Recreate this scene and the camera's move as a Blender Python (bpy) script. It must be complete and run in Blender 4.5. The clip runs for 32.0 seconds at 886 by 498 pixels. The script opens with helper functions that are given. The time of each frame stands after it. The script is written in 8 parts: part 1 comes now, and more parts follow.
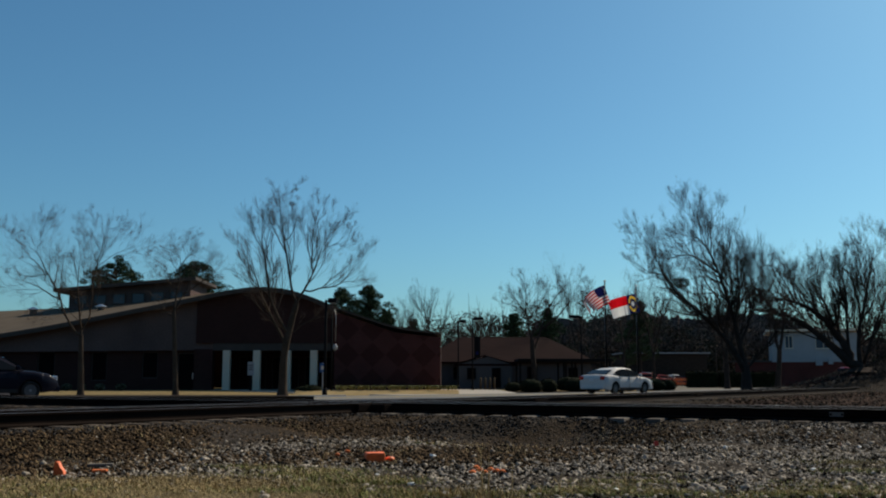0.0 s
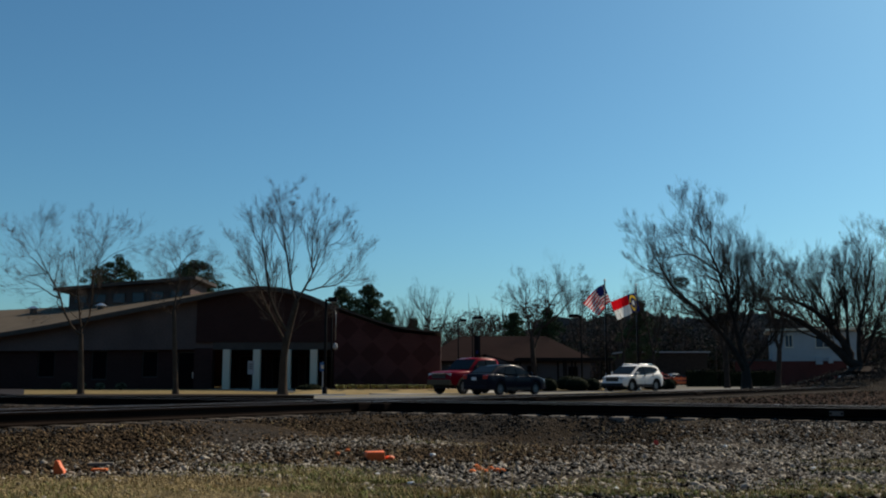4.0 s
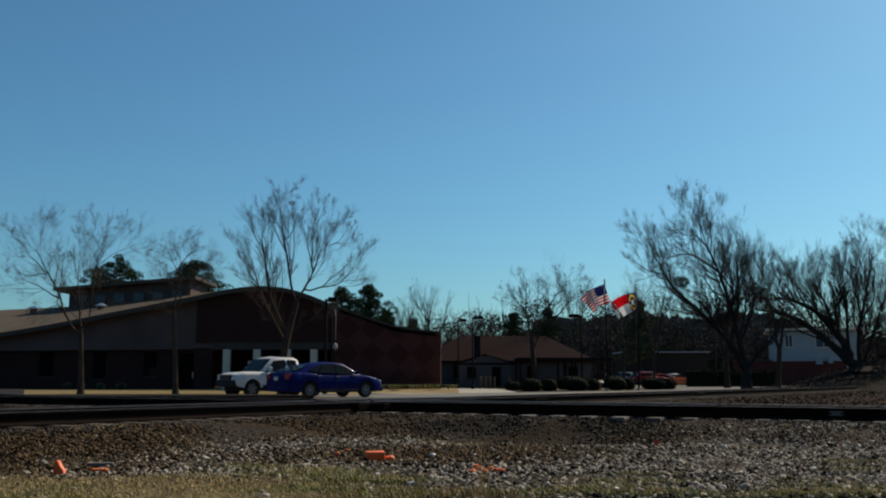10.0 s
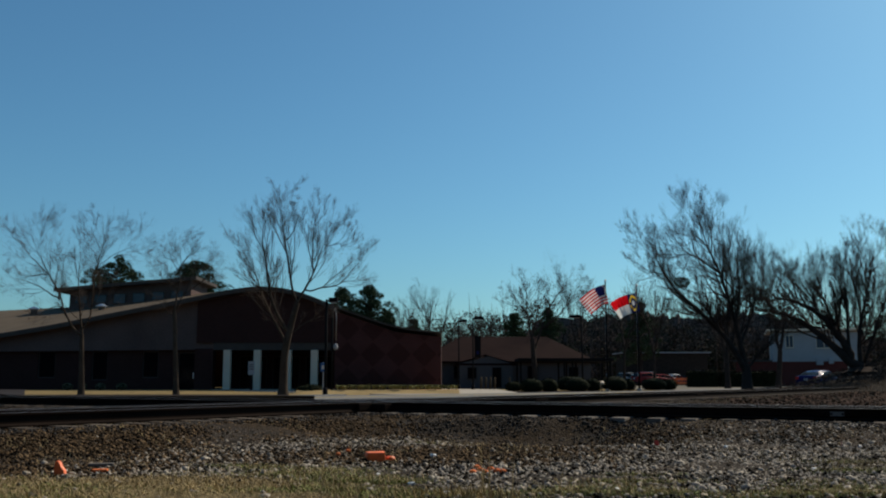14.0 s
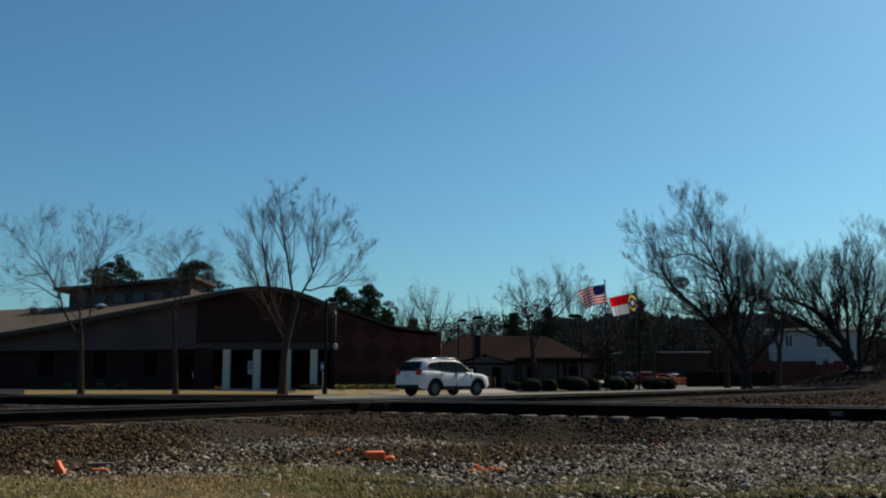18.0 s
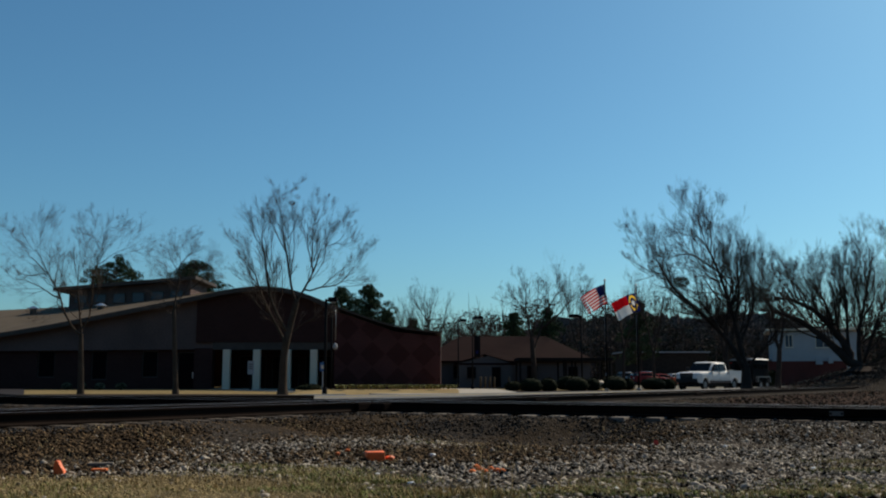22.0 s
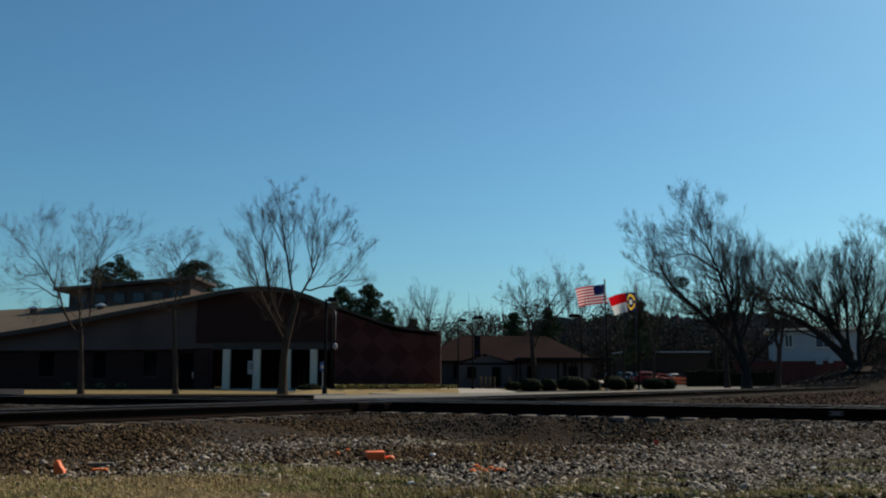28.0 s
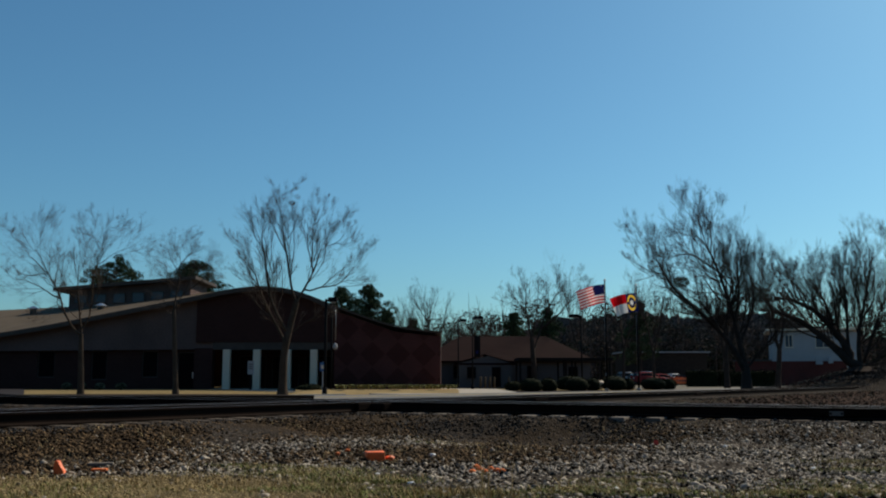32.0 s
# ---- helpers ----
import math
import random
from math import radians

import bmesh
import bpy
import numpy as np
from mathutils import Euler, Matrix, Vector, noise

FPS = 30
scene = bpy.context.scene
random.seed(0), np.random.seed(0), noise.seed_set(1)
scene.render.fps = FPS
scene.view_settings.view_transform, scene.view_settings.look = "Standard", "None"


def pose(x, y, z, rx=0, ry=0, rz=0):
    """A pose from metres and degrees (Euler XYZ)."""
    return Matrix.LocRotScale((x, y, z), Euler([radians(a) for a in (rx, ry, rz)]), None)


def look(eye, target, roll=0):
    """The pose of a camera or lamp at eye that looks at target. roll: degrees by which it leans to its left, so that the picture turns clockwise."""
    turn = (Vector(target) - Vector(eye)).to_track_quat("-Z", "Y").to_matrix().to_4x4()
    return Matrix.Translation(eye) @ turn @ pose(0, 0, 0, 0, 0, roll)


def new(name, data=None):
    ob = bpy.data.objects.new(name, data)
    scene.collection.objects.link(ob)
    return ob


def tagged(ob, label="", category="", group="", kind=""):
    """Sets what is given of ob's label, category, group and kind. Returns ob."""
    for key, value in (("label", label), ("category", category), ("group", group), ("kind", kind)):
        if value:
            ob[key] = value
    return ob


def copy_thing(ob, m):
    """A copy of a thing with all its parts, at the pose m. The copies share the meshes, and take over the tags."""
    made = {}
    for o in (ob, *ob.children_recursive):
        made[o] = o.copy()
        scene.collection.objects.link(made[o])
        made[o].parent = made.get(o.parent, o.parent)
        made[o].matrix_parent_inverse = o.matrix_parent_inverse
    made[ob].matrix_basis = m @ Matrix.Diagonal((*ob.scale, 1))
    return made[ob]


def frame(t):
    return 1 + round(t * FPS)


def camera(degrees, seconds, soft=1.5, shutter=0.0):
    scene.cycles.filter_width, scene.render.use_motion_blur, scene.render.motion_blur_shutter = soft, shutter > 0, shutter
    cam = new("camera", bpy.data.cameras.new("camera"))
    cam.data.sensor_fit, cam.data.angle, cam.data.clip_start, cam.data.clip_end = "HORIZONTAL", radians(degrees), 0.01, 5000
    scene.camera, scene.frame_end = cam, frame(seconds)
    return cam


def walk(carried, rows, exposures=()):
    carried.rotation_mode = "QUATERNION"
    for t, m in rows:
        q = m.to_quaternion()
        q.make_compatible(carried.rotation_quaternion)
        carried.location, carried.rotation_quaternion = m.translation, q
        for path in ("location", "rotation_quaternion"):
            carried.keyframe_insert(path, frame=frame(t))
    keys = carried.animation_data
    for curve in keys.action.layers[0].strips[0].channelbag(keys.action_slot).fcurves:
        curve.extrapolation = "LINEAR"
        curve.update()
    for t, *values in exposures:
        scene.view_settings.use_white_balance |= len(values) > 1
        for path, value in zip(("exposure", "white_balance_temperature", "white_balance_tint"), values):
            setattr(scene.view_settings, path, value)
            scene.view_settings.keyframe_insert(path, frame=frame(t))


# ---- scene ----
# The camera stands on a low tripod and sways by a hair.
LENS = 50.0
EYE = (0.0, 0.0, 0.85)
cam = camera(LENS, 32.0, soft=2.05)


def aim(t, up=0.0, side=0.0):
    return (t, pose(*EYE, 97.79 + up, 0, -side))


walk(cam, [aim(0, 0.062), aim(1.5, 0.062), aim(2.3, 0.045), aim(3.0), aim(3.5), aim(5.5, 0.045), aim(7.0, 0.04),
           aim(8.0), aim(9.8), aim(10.6, 0.03), aim(11.3, 0.02, -0.01), aim(12.0, 0, -0.04), aim(13.0, -0.01, -0.045),
           aim(13.6, 0.03, -0.035), aim(14.5, 0.035, -0.03), aim(16.5, 0, -0.015), aim(17.0, -0.04, -0.03),
           aim(17.6, 0.01), aim(18.5, -0.01, -0.015), aim(19.0, -0.03), aim(20.0, 0.03), aim(21.0, 0.02), aim(22.0, 0.01),
           aim(23.0, 0.03), aim(24.0, 0.04), aim(25.0, 0.045), aim(25.5, 0.03), aim(27.5, 0.0), aim(28.3, 0.0),
           aim(29.0, -0.045), aim(29.6, -0.04), aim(30.2, 0.0), aim(31.0, 0.045), aim(31.6, 0.02), aim(32.0, 0.01)],
     exposures=[(0, 0.0), (32, 0.0)])

# ---- light: clear winter sky, sun ahead on the right ----
SUN_TURN, SUN_HEIGHT = 48.0, 39.5
world = bpy.data.worlds.new("world")
scene.world = world
world.use_nodes = True
wn = world.node_tree.nodes
sky = wn.new("ShaderNodeTexSky")
sky.sky_type = "NISHITA"
sky.sun_disc = False
sky.sun_elevation, sky.sun_rotation = radians(SUN_HEIGHT), radians(SUN_TURN)
sky.altitude, sky.air_density, sky.dust_density, sky.ozone_density = 100, 1.0, 1.0, 4.0
wn["Background"].inputs["Strength"].default_value = 0.092
deep = wn.new("ShaderNodeMix")
deep.data_type, deep.blend_type = "RGBA", "MULTIPLY"
deep.inputs["Factor"].default_value, deep.inputs["B"].default_value = 1.0, (0.565, 0.935, 0.99, 1)
world.node_tree.links.new(sky.outputs[0], deep.inputs["A"])
world.node_tree.links.new(deep.outputs["Result"], wn["Background"].inputs["Color"])
sun = new("sun", bpy.data.lights.new("sun", "SUN"))
sun.data.energy, sun.data.angle, sun.data.color = 4.6, radians(0.6), (1.0, 0.87, 0.70)
sd = Vector((math.sin(radians(SUN_TURN)) * math.cos(radians(SUN_HEIGHT)), math.cos(radians(SUN_TURN)) * math.cos(radians(SUN_HEIGHT)), math.sin(radians(SUN_HEIGHT))))
sun.matrix_world = look(sd * 300, (0, 0, 0))


# ---- materials ----
def mat(name, base, rough=0.7, metal=0.0, var=0.25, scale=3.0, fine=40.0, bump=0.15, coat=0.0, tint=None, per=0.0, island=0.0):
    """A surface with stains at one scale and grain at another; per/island: spread from piece to piece."""
    m = bpy.data.materials.new(name)
    m.use_nodes = True
    n, l = m.node_tree.nodes, m.node_tree.links
    b = n["Principled BSDF"]
    b.inputs["Roughness"].default_value, b.inputs["Metallic"].default_value = rough, metal
    b.inputs["Coat Weight"].default_value = coat
    b.inputs["Specular IOR Level"].default_value = 0.5 if rough < 0.7 else (0.15 if rough < 0.85 else 0.04)
    geo = n.new("ShaderNodeNewGeometry") if not per else n.new("ShaderNodeTexCoord")
    pos = geo.outputs["Position"] if not per else geo.outputs["Object"]
    big, small = n.new("ShaderNodeTexNoise"), n.new("ShaderNodeTexNoise")
    for t, s in ((big, scale), (small, fine)):
        t.inputs["Scale"].default_value, t.inputs["Detail"].default_value = s, 4
        l.new(pos, t.inputs["Vector"])
    mix = n.new("ShaderNodeMix")
    mix.data_type = "RGBA"
    ramp = n.new("ShaderNodeMapRange")
    ramp.inputs["From Min"].default_value, ramp.inputs["From Max"].default_value = 0.3, 0.7
    add = n.new("ShaderNodeMath")
    add.operation = "MULTIPLY_ADD"
    add.inputs[1].default_value = 0.45
    l.new(small.outputs["Fac"], add.inputs[0])
    sc = n.new("ShaderNodeMath")
    sc.operation = "MULTIPLY"
    sc.inputs[1].default_value = 0.55
    l.new(big.outputs["Fac"], sc.inputs[0])
    l.new(sc.outputs[0], add.inputs[2])
    last = add.outputs[0]
    if per or island:
        src = n.new("ShaderNodeObjectInfo") if per else n.new("ShaderNodeNewGeometry")
        rnd = src.outputs["Random"] if per else src.outputs["Random Per Island"]
        k = n.new("ShaderNodeMath")
        k.operation = "MULTIPLY_ADD"
        k.inputs[1].default_value = per or island
        l.new(rnd, k.inputs[0])
        k2 = n.new("ShaderNodeMath")
        k2.operation = "SUBTRACT"
        k2.inputs[1].default_value = (per or island) / 2
        l.new(last, k.inputs[2])
        l.new(k.outputs[0], k2.inputs[0])
        last = k2.outputs[0]
    l.new(last, ramp.inputs["Value"])
    l.new(ramp.outputs[0], mix.inputs["Factor"])
    lo = [c * (1 - var) for c in base]
    hi = [min(1, c * (1 + var)) for c in (tint or base)]
    mix.inputs["A"].default_value, mix.inputs["B"].default_value = (*lo, 1), (*hi, 1)
    l.new(mix.outputs["Result"], b.inputs["Base Color"])
    if bump:
        bp = n.new("ShaderNodeBump")
        bp.inputs["Strength"].default_value, bp.inputs["Distance"].default_value = bump, 0.02
        l.new(small.outputs["Fac"], bp.inputs["Height"])
        l.new(bp.outputs[0], b.inputs["Normal"])
    return m


def brick_mat(name, c1, c2, mortar, diamond=0.0):
    """Brickwork in the wall's plane (x along, z up), with a lozenge pattern in darker bricks."""
    m = bpy.data.materials.new(name)
    m.use_nodes = True
    n, l = m.node_tree.nodes, m.node_tree.links
    b = n["Principled BSDF"]
    b.inputs["Roughness"].default_value = 0.85
    b.inputs["Specular IOR Level"].default_value = 0.1
    geo, sep, com = n.new("ShaderNodeNewGeometry"), n.new("ShaderNodeSeparateXYZ"), n.new("ShaderNodeCombineXYZ")
    l.new(geo.outputs["Position"], sep.inputs[0])
    both = n.new("ShaderNodeMath")
    both.operation = "ADD"
    l.new(sep.outputs["X"], both.inputs[0])
    l.new(sep.outputs["Y"], both.inputs[1])
    l.new(both.outputs[0], com.inputs["X"])
    l.new(sep.outputs["Z"], com.inputs["Y"])
    br = n.new("ShaderNodeTexBrick")
    br.inputs["Scale"].default_value = 1.0
    br.inputs["Brick Width"].default_value, br.inputs["Row Height"].default_value, br.inputs["Mortar Size"].default_value = 0.215, 0.075, 0.008
    br.inputs["Color1"].default_value, br.inputs["Color2"].default_value, br.inputs["Mortar"].default_value = (*c1, 1), (*c2, 1), (*mortar, 1)
    l.new(com.outputs[0], br.inputs["Vector"])
    last = br.outputs["Color"]
    noi = n.new("ShaderNodeTexNoise")
    noi.inputs["Scale"].default_value = 0.8
    l.new(geo.outputs["Position"], noi.inputs["Vector"])
    mul = n.new("ShaderNodeMix")
    mul.data_type, mul.blend_type = "RGBA", "MULTIPLY"
    mul.inputs["Factor"].default_value = 0.35
    l.new(last, mul.inputs["A"])
    l.new(noi.outputs["Fac"], mul.inputs["B"])
    last = mul.outputs["Result"]
    if diamond:
        def tri(out, period, shift):
            a = n.new("ShaderNodeMath")
            a.operation = "PINGPONG"
            a.inputs[1].default_value = period / 2
            s = n.new("ShaderNodeMath")
            s.operation = "ADD"
            s.inputs[1].default_value = shift
            l.new(out, s.inputs[0])
            l.new(s.outputs[0], a.inputs[0])
            return a.outputs[0]
        sm = n.new("ShaderNodeMath")
        sm.operation = "ADD"
        l.new(tri(sep.outputs["X"], diamond, 100.4), sm.inputs[0])
        l.new(tri(sep.outputs["Z"], diamond, 100.0), sm.inputs[1])
        lt = n.new("ShaderNodeMath")
        lt.operation = "LESS_THAN"
        lt.inputs[1].default_value = diamond * 0.48
        l.new(sm.outputs[0], lt.inputs[0])
        dk = n.new("ShaderNodeMix")
        dk.data_type, dk.blend_type = "RGBA", "MULTIPLY"
        dk.inputs["B"].default_value = (0.7, 0.66, 0.66, 1)
        l.new(lt.outputs[0], dk.inputs["Factor"])
        l.new(last, dk.inputs["A"])
        last = dk.outputs["Result"]
    l.new(last, b.inputs["Base Color"])
    bp = n.new("ShaderNodeBump")
    bp.inputs["Strength"].default_value = 0.4
    bp.inputs["Distance"].default_value = 0.01
    l.new(br.outputs["Fac"], bp.inputs["Height"])
    bp.invert = True
    l.new(bp.outputs[0], b.inputs["Normal"])
    return m


def plain(name, base, rough=0.4, metal=0.0, coat=0.0, glow=0.0):
    m = bpy.data.materials.new(name)
    m.use_nodes = True
    b = m.node_tree.nodes["Principled BSDF"]
    b.inputs["Base Color"].default_value = (*base, 1)
    b.inputs["Roughness"].default_value, b.inputs["Metallic"].default_value, b.inputs["Coat Weight"].default_value = rough, metal, coat
    if glow:
        b.inputs["Emission Color"].default_value, b.inputs["Emission Strength"].default_value = (*base, 1), glow
    return m


M = {
    "stone": mat("ballast_stone", (0.049, 0.0405, 0.031), 0.85, var=0.8, scale=0.9, fine=30, island=1.7, tint=(0.205, 0.18, 0.146)),
    "stone_dk": mat("near_black_stone", (0.009, 0.008, 0.007), 0.85, var=0.7, scale=0.9, fine=30, island=1.3, tint=(0.036, 0.033, 0.03)),
    "stone_soil": mat("dark_red_soil_stone", (0.014, 0.0085, 0.006), 0.9, var=0.75, scale=0.9, fine=30, island=1.4, tint=(0.04, 0.024, 0.017)),
    "stone_br": mat("rusty_ballast_stone", (0.03, 0.02, 0.012), 0.9, var=0.75, scale=0.9, fine=30, island=1.5, tint=(0.078, 0.052, 0.029)),
    "asphalt": mat("worn_asphalt", (0.17, 0.162, 0.15), 0.85, var=0.2, scale=0.4, fine=30),
    "concrete": mat("concrete", (0.34, 0.305, 0.25), 0.8, var=0.18, scale=0.5, fine=20),
    "lot": mat("parking_lot_paving", (0.15, 0.135, 0.105), 0.85, var=0.2, scale=0.4, fine=20),
    "kerb": mat("kerb_concrete", (0.45, 0.42, 0.37), 0.8, var=0.2, scale=1, fine=15),
    "paint_y": mat("yellow_road_paint", (0.6, 0.42, 0.06), 0.7, var=0.2),
    "paint_w": mat("white_road_paint", (0.7, 0.7, 0.68), 0.7, var=0.2),
    "rail": mat("rusty_rail_steel", (0.012, 0.008, 0.0062), 0.96, 0.0, var=0.4, scale=2, fine=30),
    "railtop": mat("worn_rail_head", (0.34, 0.32, 0.31), 0.4, 0.7, var=0.2, scale=1.5, fine=50, bump=0.05),
    "tie": mat("weathered_tie_wood", (0.10, 0.082, 0.066), 0.9, var=0.45, scale=2, fine=25, per=0.5),
    "tie_end": mat("grey_tie_wood", (0.15, 0.132, 0.112), 0.9, var=0.4, scale=3, fine=25, per=0.5),
    "bark": mat("grey_bark", (0.05, 0.038, 0.029), 0.9, var=0.4, scale=3, fine=20),
    "bark_dk": mat("dark_bark", (0.04, 0.03, 0.025), 0.95, var=0.4, scale=3, fine=20),
    "twig": mat("twig_bark", (0.10, 0.076, 0.062), 0.9, var=0.3, island=0.3, bump=0),
    "twig_dk": mat("dark_twig_bark", (0.05, 0.038, 0.032), 0.9, var=0.3, island=0.3, bump=0),
    "pine": mat("pine_needles", (0.036, 0.052, 0.026), 0.9, var=0.45, scale=0.6, fine=10, island=0.6, bump=0),
    "woods": mat("far_winter_woods", (0.024, 0.027, 0.018), 0.9, var=0.5, scale=0.2, fine=4, island=0.6, bump=0),
    "woods_br": mat("far_bare_woods", (0.07, 0.052, 0.046), 0.9, var=0.4, scale=0.2, fine=4, island=0.5, bump=0),
    "bush": mat("clipped_bush_leaves", (0.009, 0.012, 0.0055), 0.9, var=0.45, scale=2, fine=20, island=0.7, bump=0),
    "greyleaf": mat("grey_green_shrub_leaves", (0.10, 0.10, 0.065), 0.85, var=0.5, scale=2, fine=20, island=0.8, bump=0),
    # asphalt darkened so that the shade on the side drive is in its colour
    "new_asphalt": mat("dark_shaded_asphalt", (0.032, 0.029, 0.030), 0.95, var=0.3, scale=1.5, fine=30),
    "liriope": mat("border_grass", (0.24, 0.24, 0.10), 0.8, var=0.5, scale=2, fine=20, island=0.8, bump=0),
    "mulch": mat("tan_mulch", (0.34, 0.23, 0.11), 0.95, var=0.3, scale=1.5, fine=25),
    "drygrass": mat("dry_grass", (0.36, 0.275, 0.14), 0.85, var=0.4, scale=1.5, fine=20, island=0.8, bump=0),
    "greengrass": mat("green_weeds", (0.17, 0.195, 0.05), 0.8, var=0.45, scale=1.5, fine=20, island=0.8, bump=0),
    "turf": mat("dormant_lawn", (0.29, 0.215, 0.105), 0.95, var=0.25, scale=0.6, fine=15),
    "roof": mat("tan_shingles", (0.105, 0.083, 0.06), 0.9, var=0.25, scale=0.7, fine=12),
    "fascia": mat("brown_fascia", (0.062, 0.05, 0.043), 0.7, var=0.2),
    "stucco": mat("brown_grey_panel", (0.102, 0.072, 0.066), 0.85, var=0.3, scale=0.5, fine=10),
    "brick": brick_mat("dark_red_brick", (0.058, 0.024, 0.021), (0.047, 0.019, 0.017), (0.042, 0.028, 0.024)),
    "brick_d": brick_mat("patterned_red_brick", (0.098, 0.032, 0.029), (0.084, 0.028, 0.025), (0.07, 0.042, 0.038), diamond=1.6),
    "brick_r": brick_mat("bright_red_brick", (0.14, 0.03, 0.024), (0.12, 0.026, 0.02), (0.1, 0.06, 0.05)),
    "white": mat("white_paint", (0.62, 0.52, 0.40), 0.6, var=0.06, scale=1.5, fine=20),
    "siding": mat("pale_siding", (0.30, 0.305, 0.315), 0.7, var=0.1, scale=0.8, fine=12),
    "greywall": mat("grey_stucco", (0.095, 0.086, 0.086), 0.85, var=0.15, scale=0.6, fine=14),
    "tanwall": mat("tan_gable_boards", (0.10, 0.075, 0.05), 0.85, var=0.15, scale=0.6, fine=14),
    "redroof": mat("red_brown_shingles", (0.017, 0.0072, 0.0066), 0.9, var=0.25, scale=0.8, fine=14),
    "glassdk": plain("dark_window_glass", (0.004, 0.005, 0.006), 0.06),
    "clere": plain("clerestory_glass", (0.05, 0.065, 0.085), 0.15),
    "black": mat("black_painted_metal", (0.010, 0.010, 0.011), 0.9, 0.0, var=0.2),
    "steel": mat("galvanised_steel", (0.35, 0.35, 0.36), 0.45, 0.8, var=0.15),
    "greyroof": mat("dull_grey_metal", (0.16, 0.155, 0.15), 0.5, 0.5, var=0.2),
    "alu": plain("brushed_aluminium", (0.5, 0.5, 0.5), 0.35, 0.9),
    "tyre": mat("tyre_rubber", (0.022, 0.022, 0.022), 0.85, var=0.3),
    "rim": plain("alloy_rim", (0.24, 0.24, 0.25), 0.4, 0.6),
    "rimdk": plain("dark_rim", (0.08, 0.08, 0.085), 0.5, 0.5),
    "carglass": plain("tinted_car_glass", (0.012, 0.015, 0.018), 0.06),
    "chrome": plain("chrome", (0.7, 0.7, 0.7), 0.15, 1.0),
    "plastic": mat("black_plastic_trim", (0.02, 0.02, 0.021), 0.75, var=0.2),
    "lamp": plain("headlight_lens", (0.55, 0.57, 0.6), 0.08, 0.3, 0.8),
    "tail": plain("red_tail_light", (0.35, 0.02, 0.02), 0.15, 0, 0.6),
    "plate": plain("pale_plate", (0.55, 0.56, 0.58), 0.5),
    "orange": mat("orange_plastic", (0.85, 0.16, 0.035), 0.55, var=0.2, scale=8, fine=60),
    "orangest": mat("orange_sprayed_stone", (0.7, 0.17, 0.05), 0.8, var=0.5, scale=8, fine=40),
    "redflag": plain("red_marker_vinyl", (0.55, 0.04, 0.03), 0.5),
    "litter": mat("white_litter", (0.8, 0.8, 0.78), 0.6, var=0.1),
    "f_red": mat("flag_red_cloth", (0.45, 0.005, 0.010), 0.8, var=0.12, bump=0),
    "f_white": mat("flag_white_cloth", (0.72, 0.71, 0.69), 0.8, var=0.06, bump=0),
    "f_blue": mat("flag_navy_cloth", (0.012, 0.016, 0.09), 0.8, var=0.12, bump=0),
    "f_gold": mat("flag_gold_cloth", (0.75, 0.48, 0.05), 0.8, var=0.12, bump=0),
    "blue_sign": plain("blue_sign_face", (0.03, 0.1, 0.25), 0.5),
    # near-black earth: the shade on the street's bank is put into this colour
    "clay": mat("shaded_bank_earth", (0.018, 0.013, 0.0095), 0.95, var=0.4, scale=1, fine=10),
}
for key, gloss in (("glassdk", 0.06), ("clere", 0.2), ("carglass", 0.05)):
    M[key].node_tree.nodes["Principled BSDF"].inputs["Specular IOR Level"].default_value = gloss
for key in ("f_red", "f_white", "f_blue", "f_gold"):
    # thin cloth lets the sun glow through it
    nt = M[key].node_tree
    pb, outn = nt.nodes["Principled BSDF"], nt.nodes["Material Output"]
    tr, ms = nt.nodes.new("ShaderNodeBsdfTranslucent"), nt.nodes.new("ShaderNodeMixShader")
    nt.links.new(pb.inputs["Base Color"].links[0].from_socket, tr.inputs["Color"])
    ms.inputs[0].default_value = 0.3 if key == "f_blue" else (0.5 if key == "f_white" else 0.75)
    nt.links.new(pb.outputs[0], ms.inputs[1])
    nt.links.new(tr.outputs[0], ms.inputs[2])
    nt.links.new(ms.outputs[0], outn.inputs["Surface"])


def car_paint(name, base, metal=0.3):
    m = plain(name, base, 0.35, metal * 0.1, 0.10)
    m.node_tree.nodes["Principled BSDF"].inputs["Specular IOR Level"].default_value = 0.02
    m.node_tree.nodes["Principled BSDF"].inputs["Coat Roughness"].default_value = 0.05
    return m


# ---- mesh tools ----
def obj(name, bm, material, parent=None, label=""):
    me = bpy.data.meshes.new(name)
    bm.to_mesh(me)
    bm.free()
    mats = material if isinstance(material, (list, tuple)) else [material]
    for k in mats:
        me.materials.append(M[k] if isinstance(k, str) else k)
    ob = new(name, me)
    if parent:
        ob.parent = parent
    if label:
        ob["label"] = label
    return ob


part = obj


def raw(name, verts, faces, material, parent=None, label="", smooth=False):
    """A mesh from numpy arrays: verts (n, 3), faces (m, k) with k equal for all."""
    verts, faces = np.asarray(verts, np.float32), np.asarray(faces, np.int32)
    me = bpy.data.meshes.new(name)
    me.vertices.add(len(verts))
    me.vertices.foreach_set("co", verts.ravel())
    k = faces.shape[1]
    me.loops.add(faces.size)
    me.loops.foreach_set("vertex_index", faces.ravel())
    me.polygons.add(len(faces))
    me.polygons.foreach_set("loop_start", np.arange(0, faces.size, k, dtype=np.int32))
    if smooth:
        me.polygons.foreach_set("use_smooth", np.ones(len(faces), bool))
    me.update()
    me.validate()
    for q in (material if isinstance(material, (list, tuple)) else [material]):
        me.materials.append(M[q])
    ob = new(name, me)
    if parent:
        ob.parent = parent
    if label:
        ob["label"] = label
    return ob


